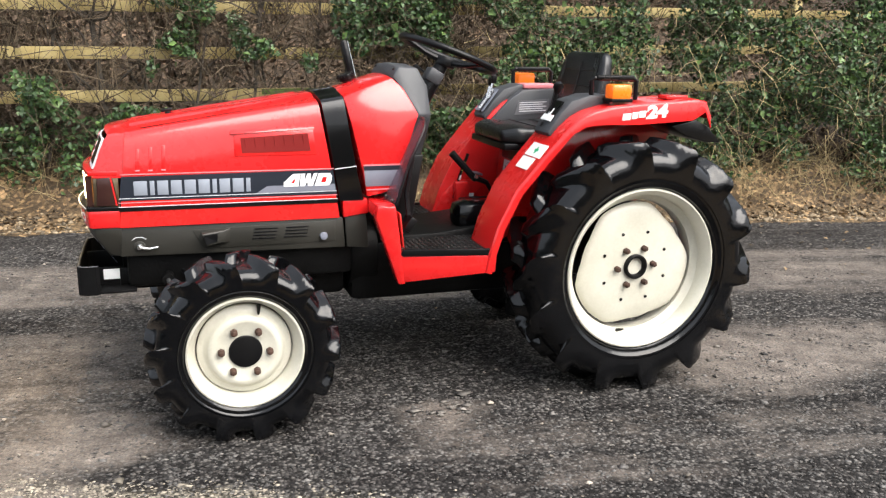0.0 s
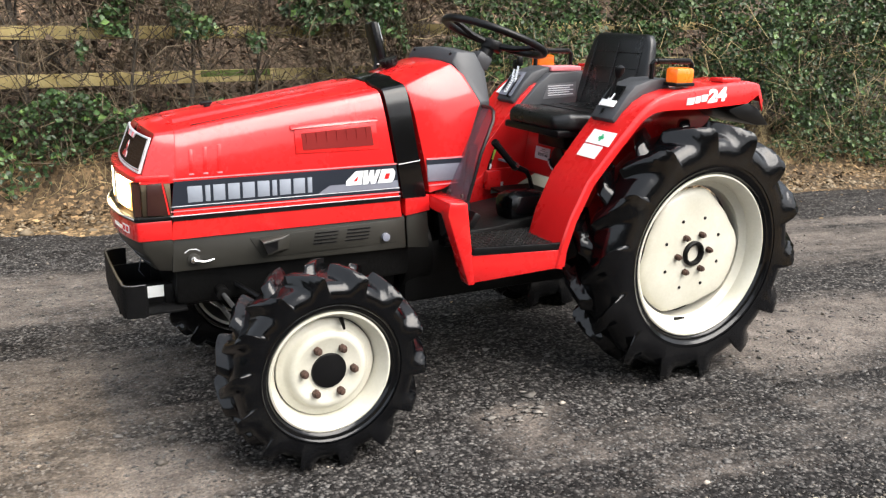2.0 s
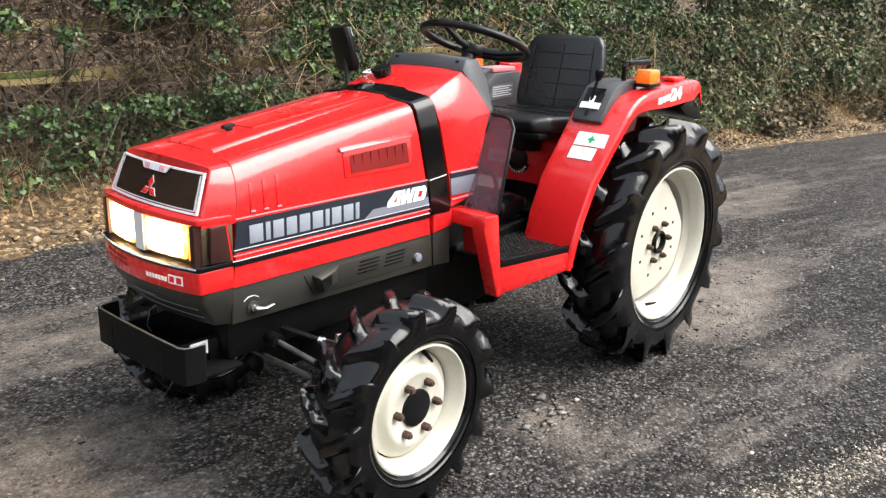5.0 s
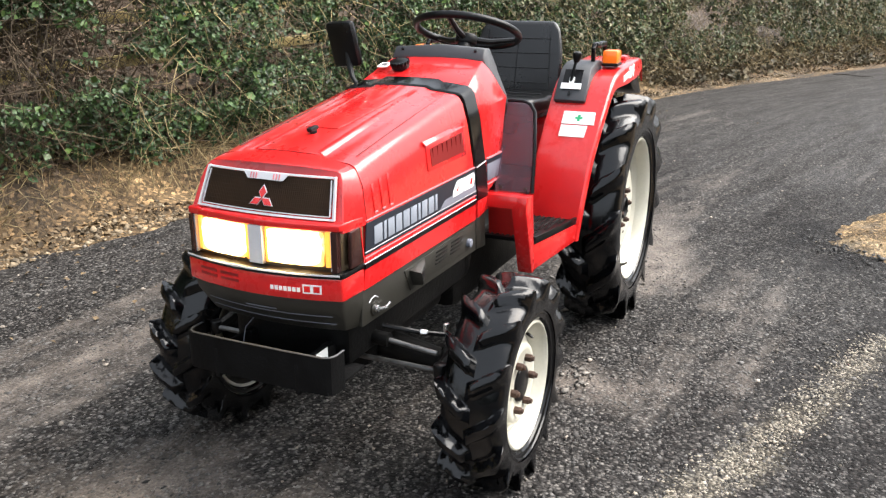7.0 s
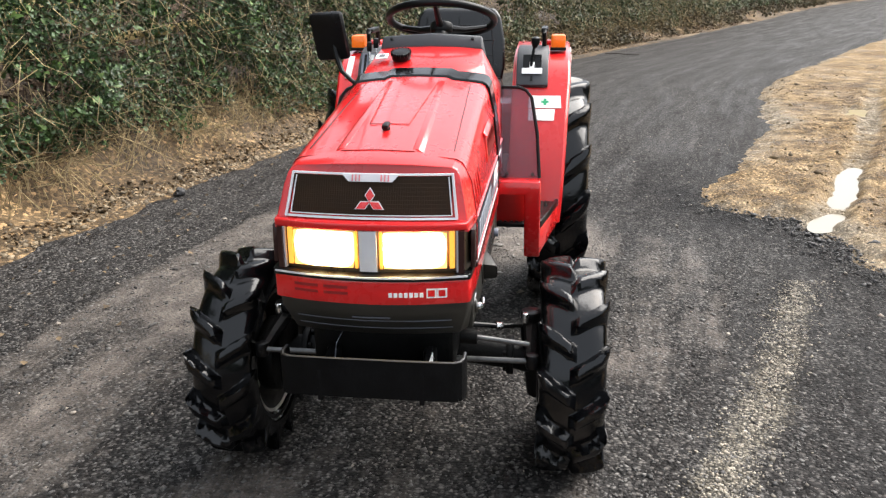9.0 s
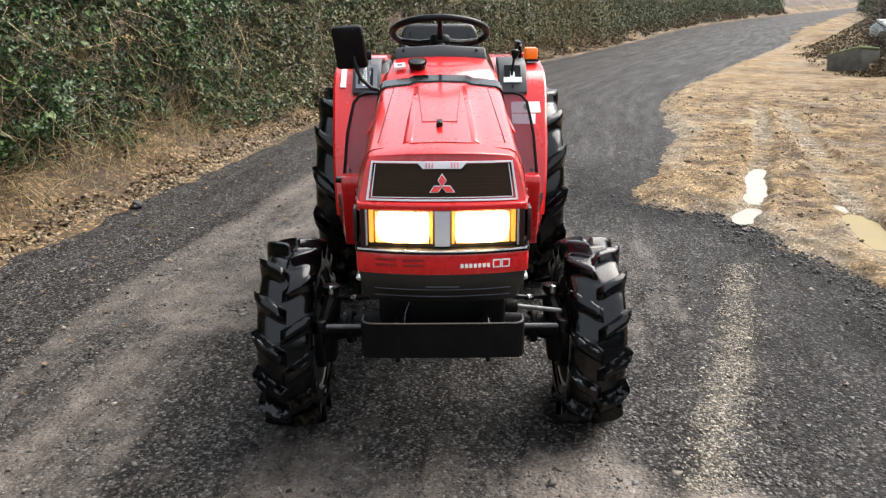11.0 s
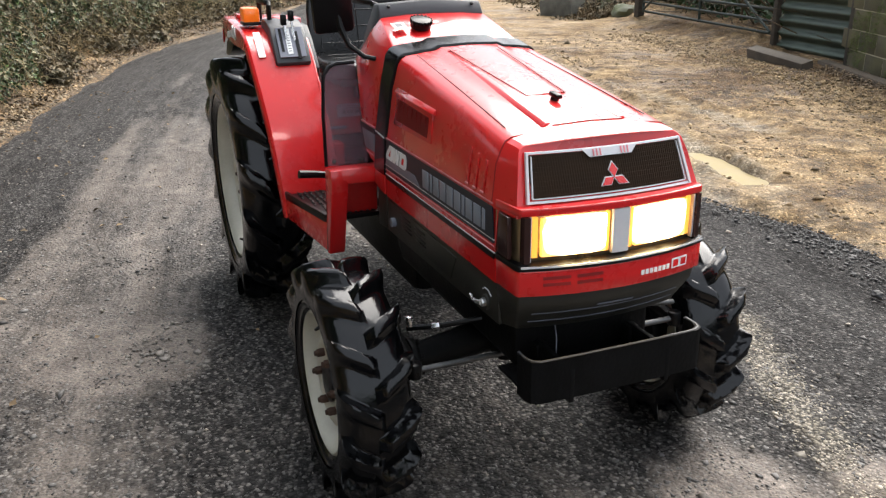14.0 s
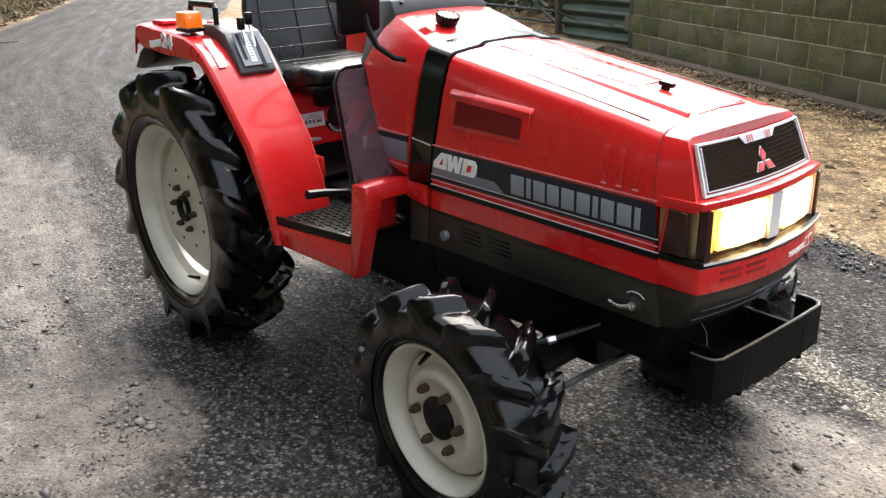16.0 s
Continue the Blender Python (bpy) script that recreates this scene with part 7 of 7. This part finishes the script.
for sgn in (-1, 1):
    tp("kingpin_case", sweep([(0.21, sgn * 0.440, 0.22), (0.21, sgn * 0.430, 0.32), (0.21, sgn * 0.400, 0.46)], [0.050, 0.052, 0.036], 14), CAST, parent=fa)
    tp("steering_arm", sweep([(0.21, sgn * 0.40, 0.46), (0.06, sgn * 0.405, 0.445), (-0.02, sgn * 0.405, 0.437)], [0.026, 0.020, 0.018], 8), CAST, parent=fa)
    tp("grease_nipple", drum((0.08, sgn * 0.385, 0.53), (0, 0, 1), 0.010, 0.03, 10), CHROME, parent=fa)
for sgn in (-1, 1):
    tp("axle_flange", drum((0.21, sgn * 0.335, 0.345), (0, 1, 0), 0.064, 0.022, 20, 0.003), CAST, parent=fa)
    for k_ in range(6):
        a = k_ * math.tau / 6
        tp("flange_bolt", drum((0.21 + 0.052 * math.sin(a), sgn * 0.320, 0.345 + 0.052 * math.cos(a)), (0, 1, 0), 0.008, 0.014, 6, 0.001), CAST, parent=fa)
    tp("reduction_case", drum((0.21, sgn * 0.452, 0.315), (0, 1, 0), 0.125, 0.060, 28, 0.012), CAST, parent=fa)
    tp("knuckle_cap", drum((0.20, sgn * 0.400, 0.492), (0, 0, 1), 0.034, 0.030, 16, 0.006), BLACK, parent=fa)
    tp("hose", sweep([(-0.02, sgn * 0.10, 0.55), (0.02, sgn * 0.20, 0.53), (0.08, sgn * 0.30, 0.50), (0.14, sgn * 0.37, 0.48)], 0.008, 8), BLACK, "black rubber hose", parent=fa)
    tp("hose_nut", drum((0.085, sgn * 0.305, 0.499), (0.5, sgn * 0.8, -0.2), 0.012, 0.024, 6, 0.001), CHROME, parent=fa)
ram = tp("steering_ram", sweep([(-0.035, -0.06, 0.520), (-0.035, -0.25, 0.512)], 0.022, 14), CAST, "black hydraulic steering ram")
tp("ram_rod", sweep([(-0.035, -0.25, 0.512), (-0.022, -0.40, 0.490)], 0.008, 10), STEEL, parent=ram)
tp("wire", sweep([(-0.20, 0.10, 0.60), (-0.24, 0.115, 0.57), (-0.25, 0.12, 0.52), (-0.23, 0.13, 0.49)], 0.0013, 6), SLATE, "thin pale wire", parent=ram)
tr = tp("tie_rod", sweep([(-0.024, -0.41, 0.437), (-0.024, 0.41, 0.437)], 0.0085, 10), STEEL, "dull steel steering rod")
for v in (-0.41, 0.41):
    tp("ball_joint", drum((-0.022, v, 0.437), (0, 0, 1), 0.020, 0.045, 14, 0.006), BLACK, parent=tr)

# front bumper bracket
tray = [(-0.285, 0.2455), (-0.322, 0.2455), (-0.342, 0.238), (-0.352, 0.220), (-0.355, 0.10), (-0.355, 0.0)]
tray = [(x, -v) for x, v in tray] + [(x, v) for x, v in reversed(tray[:-1])]
thin = [(x + 0.010, v * 0.96) for x, v in tray]
rows_ = []
for (xa, va), (xb, vb) in zip(tray, thin):
    rows_.append([(xa, va, 0.469), (xa, va, 0.577), (xb, vb, 0.577), (xb, vb, 0.469)])
bump = tp("front_bumper", loft(rows_), BRACKET, "black steel front weight bracket")
tp("bumper_top_edge", sweep([((xa + xb) / 2, (va + vb) / 2, 0.5765) for (xa, va), (xb, vb) in zip(tray, thin)], 0.0032, 6), DASH, "paler top edge", parent=bump)
for sgn in (-1, 1):
    tp("bumper_arm", box((-0.22, sgn * 0.135, 0.500), (0.27, 0.014, 0.090), 0.003), BRACKET, parent=bump)
    for x in (-0.30, -0.15):
        tp("bolt", drum((x, sgn * 0.146, 0.485), (0, sgn, 0), 0.010, 0.012, 6, 0.001), CAST, parent=bump)
tp("bumper_floor", box((-0.25, 0, 0.472), (0.20, 0.46, 0.010), 0.003), BRACKET, parent=bump)
tp("sticker", box((-0.235, -0.1435, 0.520), (0.066, 0.003, 0.040), 0.001), WHITE, "white reflective sticker on the bracket", parent=bump)

# wheels
def tread_profiles(R, W, lug):
    """Half sections from the crown over the shoulder: the tyre's body and the bars' outer skin."""
    c, k = R - lug, R / 0.5
    body = [(c, -0.10 * W), (c, 0.15 * W), (c - 0.002 * k, 0.35 * W), (c - 0.005 * k, 0.55 * W), (c - 0.012 * k, 0.73 * W), (c - 0.025 * k, 0.87 * W),
            (c - 0.042 * k, 0.955 * W), (c - 0.060 * k, 0.99 * W), (c - 0.080 * k, W), (c - 0.104 * k, 0.99 * W)]
    skin = [(R - 0.002, -0.07 * W), (R, 0.15 * W), (R - 0.001, 0.36 * W), (R - 0.003, 0.58 * W), (R - 0.006, 0.80 * W), (R - 0.013, 0.96 * W),
            (R - 0.030 * k, 1.035 * W), (c - 0.022 * k, 1.055 * W), (c - 0.062 * k, 1.03 * W), (c - 0.104 * k, 0.985 * W)]
    return np.array(body), np.array(skin)


def tyre_bm(R, W, rim_r, lug, seg=84):
    """The tyre's body turned about y."""
    body, _ = tread_profiles(R, W, lug)
    low = body[-1][0]
    prof = [(rim_r - 0.012, -W * 0.72), (rim_r + 0.004, -W * 0.80), (rim_r + 0.010, -W * 0.89), (rim_r + 0.020, -W * 0.905), (rim_r + 0.024, -W * 0.93), ((rim_r + low) / 2 + 0.01, -W * 0.975)]
    prof += [(r - 0.003, -(d - 0.003)) for r, d in body[::-1][:-1]]
    prof = prof + [(r, -d) for r, d in reversed(prof)]
    return lathe(prof, (0, 0, 0), seg)


def bar_bm(R, W, lug, skew, sg, count):
    """One tread bar with its share of the gap: a long scooped ramp and a steep trailing face."""
    body, skin = tread_profiles(R, W, lug)
    pitch = math.tau / count
    n = len(body)
    phis = np.array([0, 0.06, 0.12, 0.18, 0.24, 0.30, 0.36, 0.42, 0.48, 0.54, 0.60, 0.66, 0.72, 0.77, 0.81, 0.845, 0.875, 0.905, 0.935, 0.97, 1.0])
    b = bmesh.new()
    rows = []
    for u in np.linspace(0, 1, 22):
        p0 = [np.interp(u * (n - 1), range(n), body[:, j]) for j in (0, 1)]
        p1 = [np.interp(u * (n - 1), range(n), skin[:, j]) for j in (0, 1)]
        rise0, rise1 = np.interp(u, [0, 0.42, 0.6, 0.8, 1], [0.52, 0.52, 0.40, 0.34, 0.46]), np.interp(u, [0, 0.42, 0.6, 0.8, 1], [0.60, 0.62, 0.74, 0.74, 0.70])
        fall0, fall1 = np.interp(u, [0, 0.3, 0.6, 1], [0.78, 0.81, 0.88, 0.87]), np.interp(u, [0, 0.3, 0.6, 1], [0.86, 0.89, 0.94, 0.97])
        bend = np.interp(u, [0, 0.3, 0.6, 1], [0.9, 1.0, 1.9, 1.3])
        row = []
        for f in phis:
            h = np.clip((f - rise0) / (rise1 - rise0), 0, 1) ** bend
            h = h * h * (3 - 2 * h) * 0.5 + h * 0.5
            g = np.clip((fall1 - f) / (fall1 - fall0), 0, 1)
            e = np.clip(u / 0.09, 0, 1)
            h = h * g * g * (3 - 2 * g) * e * e * (3 - 2 * e)
            r, d = p0[0] + (p1[0] - p0[0]) * h, p0[1] + (p1[1] - p0[1]) * h
            tip = math.exp(-((f - 0.865) / 0.05) ** 2 - ((u - 0.60) / 0.13) ** 2)
            r, d = r + 0.004 * tip * R / 0.53, d + 0.004 * tip
            t = (f - 0.5) * pitch + skew * (1.2 * min(u, 0.75) - 0.3 * min(u, 0.75) ** 2) * 1.15
            row.append(b.verts.new((r * math.sin(t), sg * d, r * math.cos(t))))
        rows.append(row)
    for r0, r1 in zip(rows, rows[1:]):
        for i in range(len(phis) - 1):
            q = (r0[i], r0[i + 1], r1[i + 1], r1[i])
            b.faces.new(q if sg > 0 else q[::-1])
    return b


bar_cache = {}


def make_wheel(cx, cz, sgn, outer, R, W, rim_r, lug, count, skew, rear):
    """One wheel: disc, rim, tyre, bolts. outer is where the rim's outer flange stands across the tractor."""
    mid_v = outer - W * 0.86
    loc = (cx - 1.0, sgn * mid_v, cz)
    k = W * 0.86
    hw = k - 0.002
    d = k - (0.066 if rear else 0.030)
    if rear:
        disc = [(0.0, d), (0.045, d), (0.050, d + 0.004), (0.16, d), (0.215, d - 0.004), (0.232, d - 0.014), (0.236, d - 0.022), (0.0, d - 0.022)]
        bm = None
        seg = 72
        rings = []
        for r, a in disc:
            ring = []
            for i in range(seg):
                t = i * math.tau / seg
                f = 1.0
                if r > 0.14:
                    lob = 0.5 + 0.5 * math.cos(3 * t + 0.6)
                    f = 1.0 + 0.13 * min(1.0, max(0, lob - 0.10) / 0.55)
                ring.append((r * f * math.sin(t), sgn * a, r * f * math.cos(t)))
            rings.append(ring)
        bm = loft(rings[1:-1], True, True)
    else:
        disc = [(0.050, d - 0.012), (0.054, d - 0.002), (0.060, d), (0.097, d), (0.106, d + 0.005), (0.118, d + 0.006), (0.128, d + 0.001), (0.134, d - 0.009), (0.140, d - 0.019), (0.148, d - 0.023), (0.158, d - 0.024), (0.166, d - 0.030), (0.166, d - 0.040), (0.050, d - 0.040)]
        bm = lathe([(r, sgn * a) for r, a in disc], (0, 0, 0), 56)
    wheel = part("wheel", bm, CREAM, tractor, "cream-painted steel wheel with a black bar-tread tyre", 35, loc)
    fl = rim_r
    rim = [(fl - 0.006, hw), (fl, hw - 0.002), (fl + 0.003, hw - 0.010), (fl - 0.004, hw - 0.016), (fl - 0.022, hw - 0.022), (fl - 0.026, hw - 0.055), (fl - 0.044, hw - 0.075), (fl - 0.050, -hw + 0.075), (fl - 0.030, -hw + 0.055),
           (fl - 0.024, -hw + 0.022), (fl + 0.003, -hw + 0.010), (fl, -hw), (fl - 0.010, -hw + 0.004), (fl - 0.034, -hw + 0.028), (fl - 0.060, -hw + 0.08), (fl - 0.056, hw - 0.080), (fl - 0.032, hw - 0.058), (fl - 0.028, hw - 0.024), (fl - 0.012, hw - 0.006)]
    if not rear:
        rim = [(fl - 0.006, hw), (fl, hw - 0.002), (fl + 0.003, hw - 0.010), (fl - 0.002, hw - 0.016), (fl - 0.010, hw - 0.040), (fl - 0.014, -hw + 0.03), (fl + 0.003, -hw + 0.010), (fl, -hw), (fl - 0.010, -hw + 0.004),
               (fl - 0.030, -hw + 0.03), (fl - 0.036, hw - 0.075), (fl - 0.033, hw - 0.055), (fl - 0.025, hw - 0.034), (fl - 0.016, hw - 0.016), (fl - 0.012, hw - 0.006)]
    rim_ob = part("rim", lathe([(r, sgn * a) for r, a in rim + rim[:1]], (0, 0, 0), 72), [CREAM, RIM_INSIDE], wheel, "cream steel rim, dark on the inner half")
    # inward faces of the rim get the darker material
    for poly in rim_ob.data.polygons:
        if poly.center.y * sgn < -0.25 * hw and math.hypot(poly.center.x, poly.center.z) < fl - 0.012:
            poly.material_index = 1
    part("tyre", tyre_bm(R, W, rim_r, lug), RUBBER, wheel, "black agricultural tyre with deep angled bars", 32)
    for sg in (-1, 1):
        for i in range(count):
            key = (R, sg)
            if key in bar_cache:
                ob = new("tread_bar", bar_cache[key])
                ob.parent = wheel
            else:
                ob = part("tread_bar", bar_bm(R, W, lug, skew, sg, count), RUBBER, wheel, angle=60)
                bar_cache[key] = ob.data
            ob.rotation_euler = (0, (i + (0.5 if sg > 0 else 0)) * math.tau / count, 0)
    nb, br_ = 6, (0.083 if rear else 0.084)
    for i in range(nb):
        a = i * math.tau / nb + (0.45 if rear else 0.58)
        bm = drum((br_ * math.sin(a), sgn * (d + 0.010), br_ * math.cos(a)), (0, sgn, 0), 0.0135, 0.022, 6, 0.002)
        part("bolt", drum((br_ * math.sin(a), sgn * (d + 0.018), br_ * math.cos(a)), (0, sgn, 0), 0.008, 0.022, 10, 0.001, bm), RUST, wheel, "rusty wheel bolt")
    if rear:
        ring = [(0.052, d - 0.004), (0.052, d + 0.016), (0.047, d + 0.021), (0.040, d + 0.020), (0.036, d + 0.014), (0.034, d - 0.012), (0.020, d - 0.013), (0.018, d - 0.002), (0.004, d - 0.001)]
        part("hub", lathe([(r, sgn * a) for r, a in ring], (0, 0, 0), 32), CAST, wheel, "black hub ring with a hollow centre")
        for i in range(8):
            a = i * math.tau / 8 + 0.35
            part("disc_hole", drum((0.150 * math.sin(a), sgn * (d + 0.0010), 0.150 * math.cos(a)), (0, sgn, 0), 0.007, 0.004, 10, 0), BLACK, wheel)
        va = math.pi + 0.25
    else:
        part("hub", drum((0, sgn * (d - 0.004), 0), (0, sgn, 0), 0.059, 0.026, 28, 0.005), BLACK, wheel, "black hub cap")
        va = 0.32
    vr = rim_r - 0.055 if rear else rim_r - 0.036
    part("valve", sweep([(vr * math.sin(va), sgn * (hw - 0.05), vr * math.cos(va)), ((vr - 0.012) * math.sin(va), sgn * (hw - 0.022), (vr - 0.012) * math.cos(va)), ((vr - 0.02) * math.sin(va), sgn * (hw - 0.006), (vr - 0.02) * math.cos(va))], [0.008, 0.006, 0.004], 8), RUBBER, wheel)
    part("axle_stub", drum((0, -sgn * (hw * 0.4), 0), (0, 1, 0), 0.06 if rear else 0.045, 2 * hw * 0.7, 20, 0.004), CAST, wheel)
    return wheel


for sgn in (-1, 1):
    make_wheel(0.2095, 0.326, sgn, 0.612, 0.344, 0.098, 0.205, 0.034, 14, 0.27, False)
    make_wheel(1.793, 0.517, sgn, 0.594, 0.532, 0.128, 0.333, 0.043, 14, 0.30, True)
